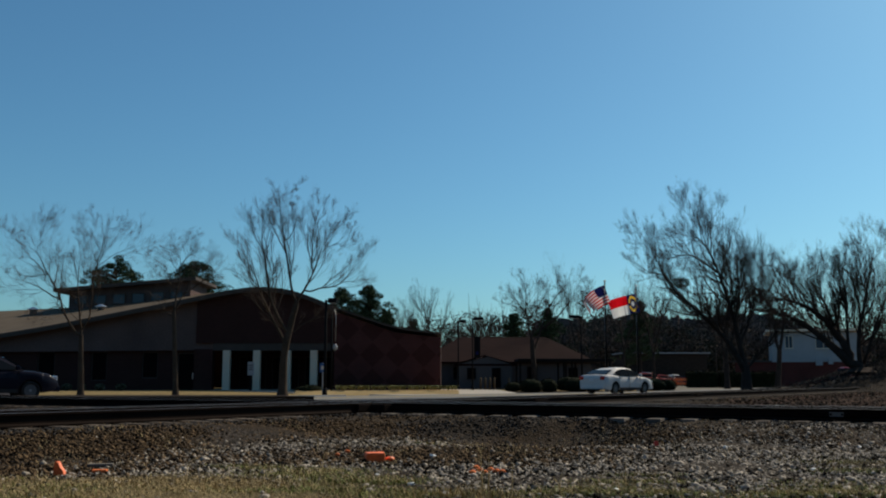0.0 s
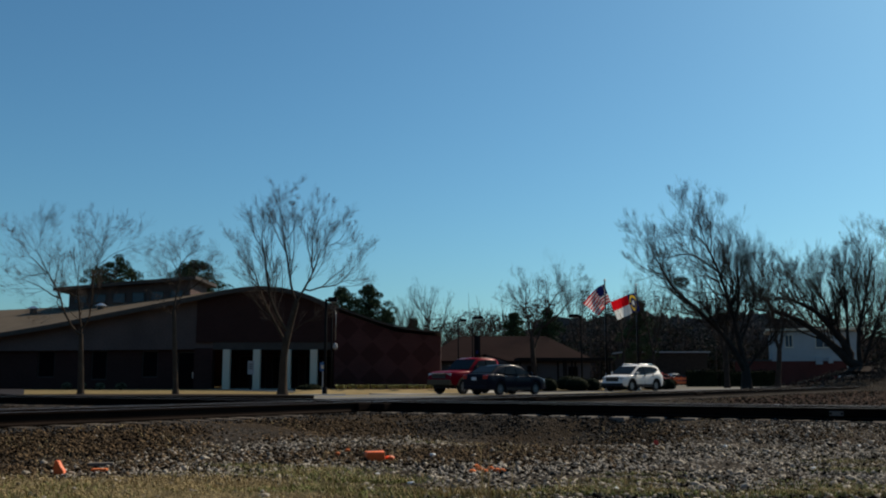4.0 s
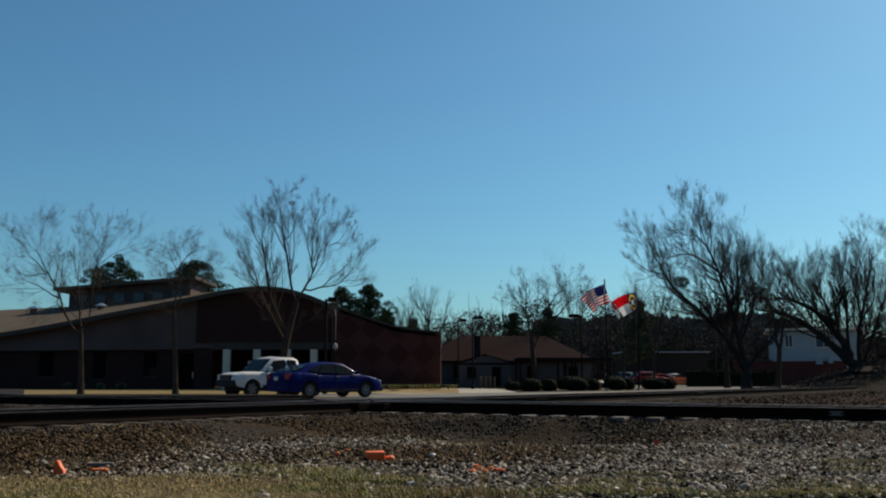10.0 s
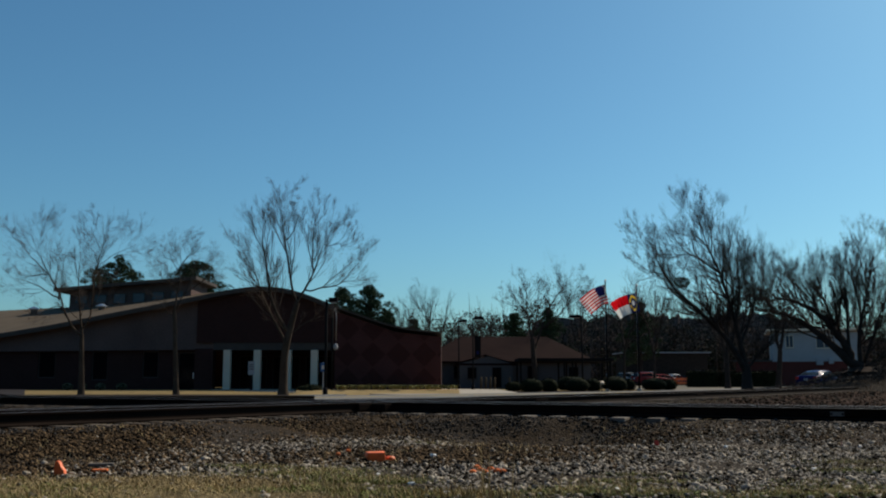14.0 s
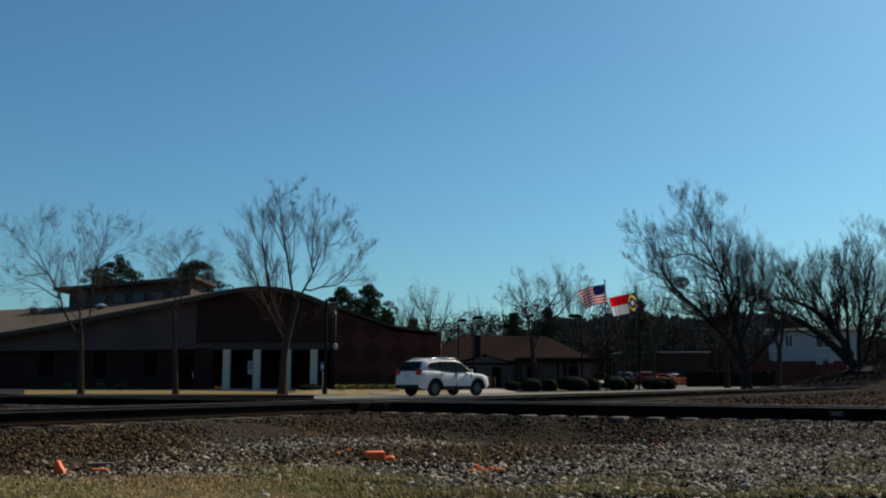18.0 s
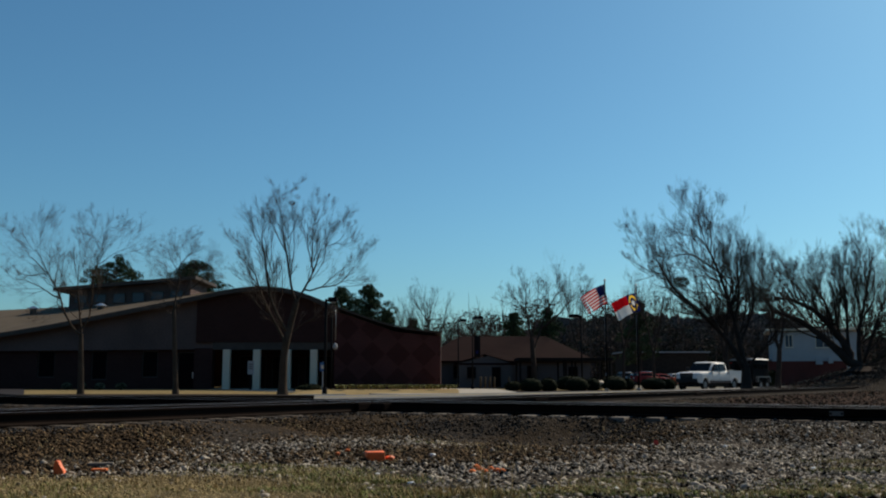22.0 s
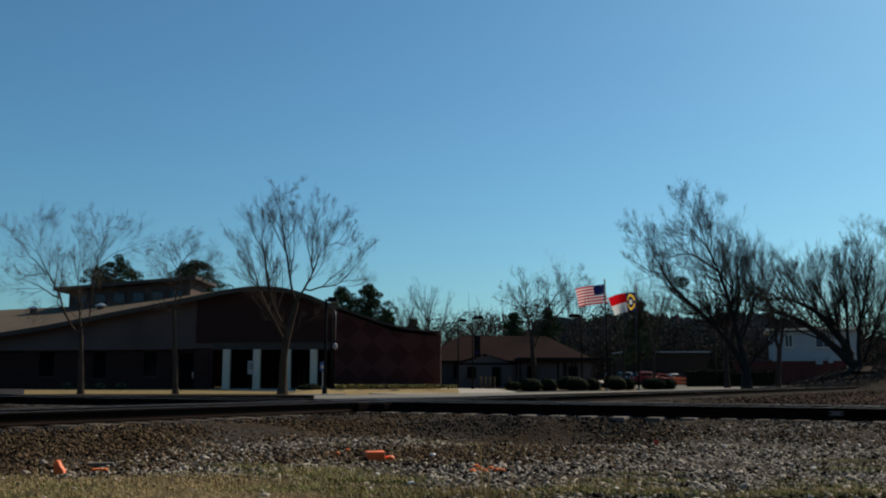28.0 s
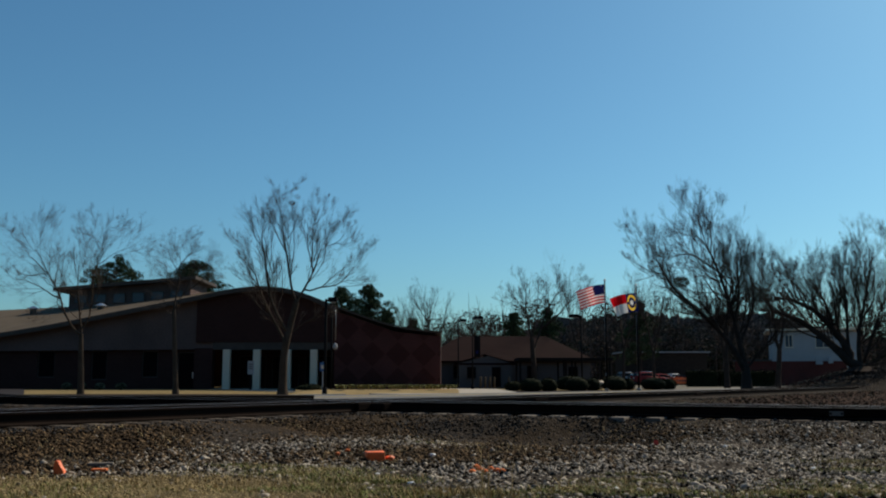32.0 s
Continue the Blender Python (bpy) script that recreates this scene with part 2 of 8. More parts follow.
def empty(name, m, label, category, group="", kind=""):
    ob = new(name)
    ob.empty_display_size = 0.2
    ob.matrix_basis = m
    return tagged(ob, label, category, group, kind)


def box(x0, x1, y0, y1, z0, z1, bevel=0.0, bm=None):
    own = bm is None
    bm = bm or bmesh.new()
    vs = [bm.verts.new((x, y, z)) for z in (z0, z1) for y in (y0, y1) for x in (x0, x1)]
    fs = [bm.faces.new([vs[i] for i in q]) for q in ((0, 2, 3, 1), (4, 5, 7, 6), (0, 1, 5, 4), (2, 6, 7, 3), (0, 4, 6, 2), (1, 3, 7, 5))]
    if bevel:
        bmesh.ops.bevel(bm, geom=list({e for f in fs for e in f.edges}), offset=bevel, segments=2, affect="EDGES", profile=0.6)
    return bm


def tube(points, radii, sides=8, bm=None, cap=True):
    """A round bar through points, with a radius at each."""
    bm = bm or bmesh.new()
    rings = []
    pts = [Vector(p) for p in points]
    for i, p in enumerate(pts):
        d = (pts[min(i + 1, len(pts) - 1)] - pts[max(i - 1, 0)]).normalized()
        a = d.orthogonal().normalized()
        if abs(d.z) < 0.95:
            a = d.cross(Vector((0, 0, 1))).normalized()
        b = d.cross(a)
        rings.append([bm.verts.new(p + radii[i] * (math.cos(2 * math.pi * k / sides) * a + math.sin(2 * math.pi * k / sides) * b)) for k in range(sides)])
    for r0, r1 in zip(rings, rings[1:]):
        for k in range(sides):
            f = bm.faces.new((r0[k], r0[(k + 1) % sides], r1[(k + 1) % sides], r1[k]))
            f.smooth = True
    if cap:
        bm.faces.new(rings[0][::-1])
        bm.faces.new(rings[-1])
    bmesh.ops.recalc_face_normals(bm, faces=bm.faces)
    return bm


def prism(outline, y0, y1, bm=None, bevel=0.0):
    """An outline in x and z, drawn out along y."""
    bm = bm or bmesh.new()
    a = [bm.verts.new((x, y0, z)) for x, z in outline]
    b = [bm.verts.new((x, y1, z)) for x, z in outline]
    n = len(a)
    fs = [bm.faces.new(a), bm.faces.new(b[::-1])]
    fs += [bm.faces.new((a[i], b[i], b[(i + 1) % n], a[(i + 1) % n])) for i in range(n)]
    bmesh.ops.recalc_face_normals(bm, faces=fs)
    if bevel:
        bmesh.ops.bevel(bm, geom=list({e for f in fs for e in f.edges}), offset=bevel, segments=2, affect="EDGES")
    return bm


def smooth01(t):
    t = np.clip(t, 0, 1)
    return t * t * (3 - 2 * t)


# ---- plan: the tracks and the street ----
A0, AD = np.array((-1.95, 17.87)), np.array((math.cos(radians(55.2)), math.sin(radians(55.2))))
B0, BD = np.array((2.16, 16.7)), np.array((math.cos(radians(-29.0)), math.sin(radians(-29.0))))
AN, BN = np.array((-AD[1], AD[0])), np.array((-BD[1], BD[0]))
GAUGE = 1.50
RAIL_TOP = 0.42
LANE = [(-150, -65), (-90, -20), (-30, 25.4), (-13.8, 37.5), (-2.45, 47.6), (5.3, 55.2), (15, 64.7), (25, 74.4), (60, 108), (200, 243), (420, 455)]


def curve_through(pts, n=60):
    p = np.array(pts, float)
    p = np.vstack([2 * p[0] - p[1], p, 2 * p[-1] - p[-2]])
    out = []
    for i in range(1, len(p) - 2):
        q = p[i - 1:i + 3]
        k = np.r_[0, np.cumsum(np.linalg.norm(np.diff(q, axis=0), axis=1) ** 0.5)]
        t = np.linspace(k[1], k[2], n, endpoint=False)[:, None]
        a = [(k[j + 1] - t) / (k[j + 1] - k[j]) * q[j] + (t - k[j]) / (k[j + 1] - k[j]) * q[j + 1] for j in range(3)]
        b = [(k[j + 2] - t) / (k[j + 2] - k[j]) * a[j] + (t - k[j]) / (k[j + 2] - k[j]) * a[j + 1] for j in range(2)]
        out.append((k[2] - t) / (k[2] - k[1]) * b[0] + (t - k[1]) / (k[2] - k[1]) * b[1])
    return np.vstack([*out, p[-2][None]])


ROAD = curve_through(LANE)
ROAD_T = np.gradient(ROAD, axis=0)
ROAD_T /= np.linalg.norm(ROAD_T, axis=1)[:, None]
ROAD_S = np.r_[0, np.cumsum(np.linalg.norm(np.diff(ROAD, axis=0), axis=1))]
ROAD_S -= np.interp(-2.45, ROAD[:, 0], ROAD_S)


def ground(x, y):
    """Height of the ground: the ballast of both tracks, the street's rise to the crossing, the mound."""
    x, y = np.asarray(x, float), np.asarray(y, float)
    z = 0.12 * smooth01((-2 - x) / 13) * smooth01((y - 24) / 8) + 0.25 * smooth01((-17 - x) / 7) * smooth01((y - 24) / 8) * (1 - smooth01((y - 38) / 8))
    z = z + 0.11 * smooth01((-4 - x) / 6) * smooth01((y - 45) / 9) * (1 - smooth01((y - 90) / 20))
    # the street lies lower in front of the drive and on to the right
    low = np.maximum(np.exp(-((x - 1) / 9) ** 2), 0.7 * smooth01((x - 1) / 12))
    z = z - 0.21 * low * smooth01((y - 36) / 6) * (1 - smooth01((y - 57 - 0.95 * np.maximum(0, x - 3)) / 8))
    for p0, nrm, off in ((A0, AN, GAUGE / 2), (B0, BN, GAUGE / 2)):
        d = np.abs((x - p0[0]) * nrm[0] + (y - p0[1]) * nrm[1] - off)
        z = np.maximum(z, 0.21 * smooth01(1 - (d - 1.5) / 2.3))
    z = z - 0.27 * np.exp(-((x - 1.6) / 1.5) ** 2) * smooth01((16.0 - y) / 0.8) * smooth01((y - 12.3) / 1.8)
    z = z + 1.6 * np.exp(-np.maximum(0, (((x - 31.5) / 9) ** 2 + ((y - 61) / 4.5) ** 2) ** 1.3))
    return z + 0.25 * smooth01((y - 120) / 200) * 4


def lane_pose(off, s, back=False):
    """Pose on the street s metres along it, off metres to the near side; back: facing the other way."""
    x, y = np.interp(s, ROAD_S, ROAD[:, 0]), np.interp(s, ROAD_S, ROAD[:, 1])
    tx, ty = np.interp(s, ROAD_S, ROAD_T[:, 0]), np.interp(s, ROAD_S, ROAD_T[:, 1])
    x, y = x + off * ty, y - off * tx
    h = math.degrees(math.atan2(ty, tx)) + (180 if back else 0)
    c, sn = math.cos(radians(h)), math.sin(radians(h))
    rise = float(ground(x + 1.5 * c, y + 1.5 * sn) - ground(x - 1.5 * c, y - 1.5 * sn)) / 3
    return Matrix.Translation((x, y, float(ground(x, y)) + 0.075)) @ pose(0, 0, 0, 0, 0, h) @ pose(0, 0, 0, 0, -math.degrees(math.atan(rise)), 0)


# ---- ground, street, lots ----
def graded(lo, hi, fine_lo, fine_hi, step, grow=1.18):
    a = list(np.arange(fine_lo, fine_hi + step / 2, step))
    d, v = step, a[-1]
    while v < hi:
        d *= grow
        v += d
        a.append(v)
    d, v, left = step, a[0], []
    while v > lo:
        d *= grow
        v -= d
        left.append(v)
    return np.array(left[::-1] + a)


def build_ground():
    gx, gy = graded(-700, 900, -14, 18, 0.22), graded(-80, 1500, 4, 26, 0.22)
    x, y = np.meshgrid(gx, gy)
    z = ground(x, y)
    rough = np.array([[noise.noise((a * 0.9, b * 0.9, 0)) for a in gx] for b in gy])
    z = z + rough * 0.03 * (y < 40)
    v = np.stack([x, y, z], -1).reshape(-1, 3)
    w = len(gx)
    i = (np.arange(len(gy) - 1)[:, None] * w + np.arange(w - 1)[None]).ravel()
    g = raw("ground", v, np.stack([i, i + 1, i + w + 1, i + w], -1), "stone", smooth=True)
    g.data.materials.clear()
    g.data.materials.append(ground_mat())
    tagged(g, "grey ballast gravel turning to dormant tan turf", "ground", kind="structure")


def ground_mat():
    m = bpy.data.materials.new("gravel_and_turf")
    m.use_nodes = True
    n, l = m.node_tree.nodes, m.node_tree.links
    b = n["Principled BSDF"]
    b.inputs["Roughness"].default_value = 0.95
    b.inputs["Specular IOR Level"].default_value = 0.04
    geo, sep = n.new("ShaderNodeNewGeometry"), n.new("ShaderNodeSeparateXYZ")
    l.new(geo.outputs["Position"], sep.inputs[0])

    def ramp(src, stops):
        r = n.new("ShaderNodeValToRGB")
        r.color_ramp.elements.remove(r.color_ramp.elements[1])
        for k, (p, c) in enumerate(stops):
            e = r.color_ramp.elements[0] if k == 0 else r.color_ramp.elements.new(p)
            e.position, e.color = p, (*c, 1)
        l.new(src, r.inputs[0])
        return r.outputs[0]

    def noisy(scale, detail=4):
        t = n.new("ShaderNodeTexNoise")
        t.inputs["Scale"].default_value, t.inputs["Detail"].default_value = scale, detail
        l.new(geo.outputs["Position"], t.inputs["Vector"])
        return t.outputs["Fac"]

    def mixc(f, a, c):
        q = n.new("ShaderNodeMix")
        q.data_type = "RGBA"
        l.new(f, q.inputs["Factor"])
        l.new(a, q.inputs["A"])
        l.new(c, q.inputs["B"])
        return q.outputs["Result"]
    vor = n.new("ShaderNodeTexVoronoi")
    vor.inputs["Scale"].default_value = 30
    l.new(geo.outputs["Position"], vor.inputs["Vector"])
    gravel = ramp(vor.outputs["Color"], [(0.1, (0.010, 0.008, 0.006)), (0.5, (0.03, 0.024, 0.018)), (0.9, (0.085, 0.07, 0.056))])
    brown = ramp(noisy(22), [(0.3, (0.014, 0.0095, 0.006)), (0.7, (0.062, 0.042, 0.023))])
    turf = ramp(noisy(1.2, 6), [(0.3, (0.17, 0.125, 0.06)), (0.55, (0.24, 0.178, 0.085)), (0.75, (0.125, 0.115, 0.05))])
    patch = ramp(noisy(0.55, 3), [(0.45, (0, 0, 0)), (0.62, (1, 1, 1))])
    near = mixc(patch, gravel, brown)
    # matted dry thatch of the verge on the near left
    vy, vx, vm = n.new("ShaderNodeMapRange"), n.new("ShaderNodeMapRange"), n.new("ShaderNodeMath")
    vy.inputs["From Min"].default_value, vy.inputs["From Max"].default_value = 8.75, 8.1
    vx.inputs["From Min"].default_value, vx.inputs["From Max"].default_value = -0.2, -1.6
    l.new(sep.outputs["Y"], vy.inputs["Value"])
    l.new(sep.outputs["X"], vx.inputs["Value"])
    vm.operation = "MULTIPLY"
    l.new(vy.outputs[0], vm.inputs[0])
    l.new(vx.outputs[0], vm.inputs[1])
    thatch = ramp(noisy(26, 6), [(0.3, (0.07, 0.052, 0.026)), (0.55, (0.17, 0.128, 0.066)), (0.75, (0.12, 0.11, 0.045))])
    near = mixc(vm.outputs[0], near, thatch)
    far = n.new("ShaderNodeMapRange")
    far.inputs["From Min"].default_value, far.inputs["From Max"].default_value = 27, 33
    l.new(sep.outputs["Y"], far.inputs["Value"])
    # turf lies left of the lots and far behind; bare dark earth between street and tracks on the right
    right, back = n.new("ShaderNodeMapRange"), n.new("ShaderNodeMapRange")
    right.inputs["From Min"].default_value, right.inputs["From Max"].default_value = -1, 5
    back.inputs["From Min"].default_value, back.inputs["From Max"].default_value = 78, 70
    l.new(sep.outputs["X"], right.inputs["Value"])
    l.new(sep.outputs["Y"], back.inputs["Value"])
    bare = n.new("ShaderNodeMath")
    bare.operation = "MULTIPLY"
    l.new(right.outputs[0], bare.inputs[0])
    l.new(back.outputs[0], bare.inputs[1])
    earth = ramp(noisy(3.0, 6), [(0.3, (0.008, 0.006, 0.004)), (0.6, (0.02, 0.0145, 0.0095)), (0.8, (0.04, 0.029, 0.018))])
    l.new(mixc(far.outputs[0], near, mixc(bare.outputs[0], turf, earth)), b.inputs["Base Color"])
    bp = n.new("ShaderNodeBump")
    bp.inputs["Strength"].default_value, bp.inputs["Distance"].default_value = 0.8, 0.03
    l.new(vor.outputs["Distance"], bp.inputs["Height"])
    l.new(bp.outputs[0], b.inputs["Normal"])
    return m


def ribbon(name, s0, s1, o0, o1, lift, material, thick=0.06, step=1.5):
    s = np.arange(s0, s1, step)
    bm = bmesh.new()
    rows = []
    for v in s:
        x, y = np.interp(v, ROAD_S, ROAD[:, 0]), np.interp(v, ROAD_S, ROAD[:, 1])
        tx, ty = np.interp(v, ROAD_S, ROAD_T[:, 0]), np.interp(v, ROAD_S, ROAD_T[:, 1])
        row = []
        for o in (o0, o1):
            px, py = x + o * ty, y - o * tx
            z = float(ground(px, py)) + lift
            row.append((bm.verts.new((px, py, z)), bm.verts.new((px, py, z - thick))))
        rows.append(row)
    for a, b in zip(rows, rows[1:]):
        bm.faces.new((a[0][0], a[1][0], b[1][0], b[0][0]))
        bm.faces.new((a[0][0], b[0][0], b[0][1], a[0][1]))
        bm.faces.new((a[1][0], a[1][1], b[1][1], b[1][0]))
    bmesh.ops.recalc_face_normals(bm, faces=bm.faces)
    return obj(name, bm, material)


def slab(name, pts, lift, material, thick=0.1):
    """A paved piece on the ground, cut into a grid so that it follows it."""
    bm = bmesh.new()
    top = [bm.verts.new((x, y, float(ground(x, y)) + lift)) for x, y in pts]
    bot = [bm.verts.new((x, y, float(ground(x, y)) + lift - thick)) for x, y in pts]
    bm.faces.new(top)
    for i in range(len(pts)):
        j = (i + 1) % len(pts)
        bm.faces.new((top[i], bot[i], bot[j], top[j]))
    bmesh.ops.recalc_face_normals(bm, faces=bm.faces)
    return obj(name, bm, material)


def build_street():
    tagged(ribbon("road", -170, 520, -1.9, 5.4, 0.07, "asphalt", 0.25), "worn pale grey asphalt street", "road", kind="structure")
    for o in (1.68, 1.88):
        tagged(ribbon("centre_line", -120, 300, o - 0.05, o + 0.05, 0.075, "paint_y", 0.01), "faded yellow double line on asphalt", "road marking", kind="structure")
    # raised earth strip, coloured dark for the bank's shaded near face
    tagged(ribbon("road_shoulder", -34, -8.5, 5.3, 7.8, 0.25, "clay", 0.6), "bare earth shoulder beside the raised street, bank shade put into its colour", "shoulder", kind="structure")
    # kerb along the far side, broken by the driveway
    tagged(ribbon("kerb", -9, -0.8, -2.15, -1.9, 0.12, "kerb", 0.3), "worn concrete kerb along the street", "kerb", kind="structure")
    tagged(slab("driveway", [(-1.0, 50.4), (3.4, 54.6), (4.6, 60), (4.4, 78), (-8.5, 78), (-8.5, 58.2), (-4.6, 55.4), (-3.9, 53.2)], 0.06, "concrete", 0.2), "pale concrete driveway off the street", "driveway", kind="structure")
    tagged(slab("parking_lot", [(19, 70.5), (28, 79.5), (60, 110.5), (40, 150), (16, 150), (11, 100)], 0.05, "lot", 0.2), "sunlit pale concrete parking lot", "parking lot", kind="structure")
    tagged(slab("sidewalk", [(-12.2, 56.0), (-8.5, 54.6), (-8.5, 58.2), (-12.6, 58.2)], 0.06, "concrete", 0.15), "pale concrete walk before the porch", "sidewalk", kind="structure")
    # drive at the hall's near end, in strips that follow the ground
    bm = bmesh.new()
    last = None
    for d in np.arange(37.5, 57.1, 1.5):
        row = []
        for x in (-0.436 * d, -0.436 * d - 5, -0.436 * d - 12):
            z = float(ground(x, d)) + 0.05
            row.append((bm.verts.new((x, d, z)), bm.verts.new((x, d, z - 0.2))))
        if last:
            for k in (0, 1):
                bm.faces.new((last[k][0], row[k][0], row[k + 1][0], last[k + 1][0]))
            bm.faces.new((last[0][0], last[0][1], row[0][1], row[0][0]))
            bm.faces.new((last[2][0], row[2][0], row[2][1], last[2][1]))
        last = row
    bmesh.ops.recalc_face_normals(bm, faces=bm.faces)
    tagged(obj("side_drive", bm, "new_asphalt"), "asphalt drive beside the dry lawn, shade put into its dark colour", "driveway", kind="structure")
    bm = box(-8.4, 0.9, 53.2, 53.4, -0.3, -0.02, 0.02)
    tagged(obj("kerb", bm, "kerb"), "low concrete kerb at the planting bed", "kerb", kind="structure")
    bm = box(-8.4, 0.9, 53.41, 54.95, -0.4, 0.246)
    for v in bm.verts:
        if v.co.y < 54 and v.co.z > 0:
            v.co.z = -0.06
    tagged(obj("lawn_bank", bm, "turf"), "sloping dormant lawn before the planting bed", "lawn", kind="structure")
    bm = box(-8.4, 0.9, 54.96, 59.4, -0.2, 0.25)
    tagged(obj("planting_bed", bm, "mulch"), "tan mulch bed at the brick wall", "planting bed", kind="structure")


# ---- railway ----
RAIL_PROFILE = [(-0.075, -0.18), (0.075, -0.18), (0.075, -0.165), (0.012, -0.14), (0.012, -0.045), (0.036, -0.03), (0.036, -0.005), (0.028, 0.0), (-0.028, 0.0), (-0.036, -0.005), (-0.036, -0.03), (-0.012, -0.045), (-0.012, -0.14), (-0.075, -0.165)]


def rail(p0, p1, label, top=RAIL_TOP, name="rail"):
    """A rail of flat-bottom section from p0 to p1 with a polished head."""
    p0, p1 = np.array(p0), np.array(p1)
    d = (p1 - p0) / np.linalg.norm(p1 - p0)
    nrm = np.array((-d[1], d[0]))
    n = max(1, int(np.linalg.norm(p1 - p0) / 12))
    bm = bmesh.new()
    rings = []
    for k in range(n + 1):
        q = p0 + (p1 - p0) * k / n
        rings.append([bm.verts.new((q[0] + nrm[0] * a, q[1] + nrm[1] * a, top + h)) for a, h in RAIL_PROFILE])
    m = len(RAIL_PROFILE)
    for a, b in zip(rings, rings[1:]):
        for i in range(m):
            f = bm.faces.new((a[i], a[(i + 1) % m], b[(i + 1) % m], b[i]))
            f.material_index = 1 if i == 7 else 0
    bm.faces.new(rings[0][::-1])
    bm.faces.new(rings[-1])
    bmesh.ops.recalc_face_normals(bm, faces=bm.faces)
    return tagged(obj(name, bm, ["rail", "railtop"]), label, "rail", "rails of the level crossing of two tracks")


def build_tracks():
    lab = "rusty brown steel rail with a polished head on wooden ties"
    for p0, d, nrm in ((A0, AD, AN), (B0, BD, BN)):
        for side in (0, 1):
            o = p0 + nrm * GAUGE * side
            r = rail(o - d * 75, o + d * (260 if d is AD else 90), lab)
            # joint bars with bolts
            for k in ((7.7, 19) if d is AD else (-12, 4.35, 12)):
                q = o + d * (k + side * 1.3)
                ang = math.degrees(math.atan2(d[1], d[0]))
                bm = box(-0.32, 0.32, -0.05, -0.02, -0.13, -0.045, 0.008)
                box(-0.32, 0.32, 0.02, 0.05, -0.13, -0.045, 0.008, bm)
                for bx in (-0.22, -0.08, 0.08, 0.22):
                    box(bx - 0.015, bx + 0.015, -0.07, 0.07, -0.1, -0.07, 0, bm)
                j = part("joint_bar", bm, "rail", r, "bolted joint bar")
                if d is BD and k > 4:
                    part("tag", box(-0.1, 0.1, -0.062, -0.051, -0.12, -0.05), "tie_end", j, "pale paint mark")
                j.matrix_basis = pose(q[0], q[1], RAIL_TOP, 0, 0, ang)
        # guard rails inside the gauge, about the diamond
        for side, sgn in ((0, 1), (1, -1)):
            o = p0 + nrm * (GAUGE * side + sgn * 0.11)
            rail(o - d * 6, o + d * 7, "rusty guard rail beside the running rail", RAIL_TOP - 0.012, "guard_rail")
    # castings where rails meet
    for ia in (0, 1):
        for ib in (0, 1):
            a, b = A0 + AN * GAUGE * ia, B0 + BN * GAUGE * ib
            t = np.linalg.solve(np.stack([AD, -BD], 1), b - a)
            c = a + AD * t[0]
            bm = box(-0.5, 0.5, -0.16, 0.16, -0.17, -0.02, 0.02)
            box(-0.16, 0.16, -0.5, 0.5, -0.17, -0.024, 0.02, bm)
            ob = obj("crossing_frog", bm, "rail")
            ob.matrix_basis = pose(c[0], c[1], RAIL_TOP, 0, 0, 49.5)
            tagged(ob, "dark cast steel crossing frog between rails", "rail frog", "frogs of the diamond")
    # ties
    tie = obj("wooden_tie", box(-0.115, 0.115, -1.3, 1.3, -0.18, 0.0, 0.012), "tie")
    tie.matrix_basis = pose(0, 0, -5)
    tagged(tie, "weathered grey-brown wooden railway tie in gravel", "railway tie", "ties under the tracks")
    pale = obj("wooden_tie", box(-0.12, 0.12, -1.27, 1.27, -0.18, 0.0, 0.015), "tie_end")
    tagged(pale, "pale weathered wooden tie with its end bared of gravel", "railway tie", "ties under the tracks")
    rnd = random.Random(4)
    first = {}
    for p0, d, nrm, lo, hi in ((A0, AD, AN, -22, 75), (B0, BD, BN, -36, 20)):
        ang = math.degrees(math.atan2(d[1], d[0]))
        k = lo
        while k < hi:
            c = p0 + nrm * GAUGE / 2 + d * k
            other = abs((c - (B0 if d is AD else A0)) @ (BN if d is AD else AN) - GAUGE / 2)
            if not (d is AD and other < 2.6):
                base = pale if (d is BD and -3.8 < k < 3.2) else tie
                m = pose(c[0], c[1], RAIL_TOP - 0.185, 0, 0, ang + rnd.uniform(-1.5, 1.5)) @ Matrix.Translation((0, rnd.uniform(-0.08, 0.08), 0))
                if base in first:
                    copy_thing(base, m)
                else:
                    first[base] = 1
                    base.matrix_basis = m
            k += 0.56 + rnd.uniform(-0.03, 0.03)


# ---- buildings ----
def hall_x(px):
    return (px - 784) / 28.0


def hall_z(py):
    return 0.85 + (671 - py) / 28.0


HALL_TOP = [(-47, 2.6), (-37, 2.75), (-28.0, 3.35), (-24.4, 3.95), (-20.9, 4.65), (-17.3, 5.35), (-13.7, 6.1), (-12.3, 6.35), (-10.5, 6.38), (-8.7, 5.95), (-6.6, 5.05), (-4.8, 4.45), (-3.0, 3.82), (-0.15, 3.5)]


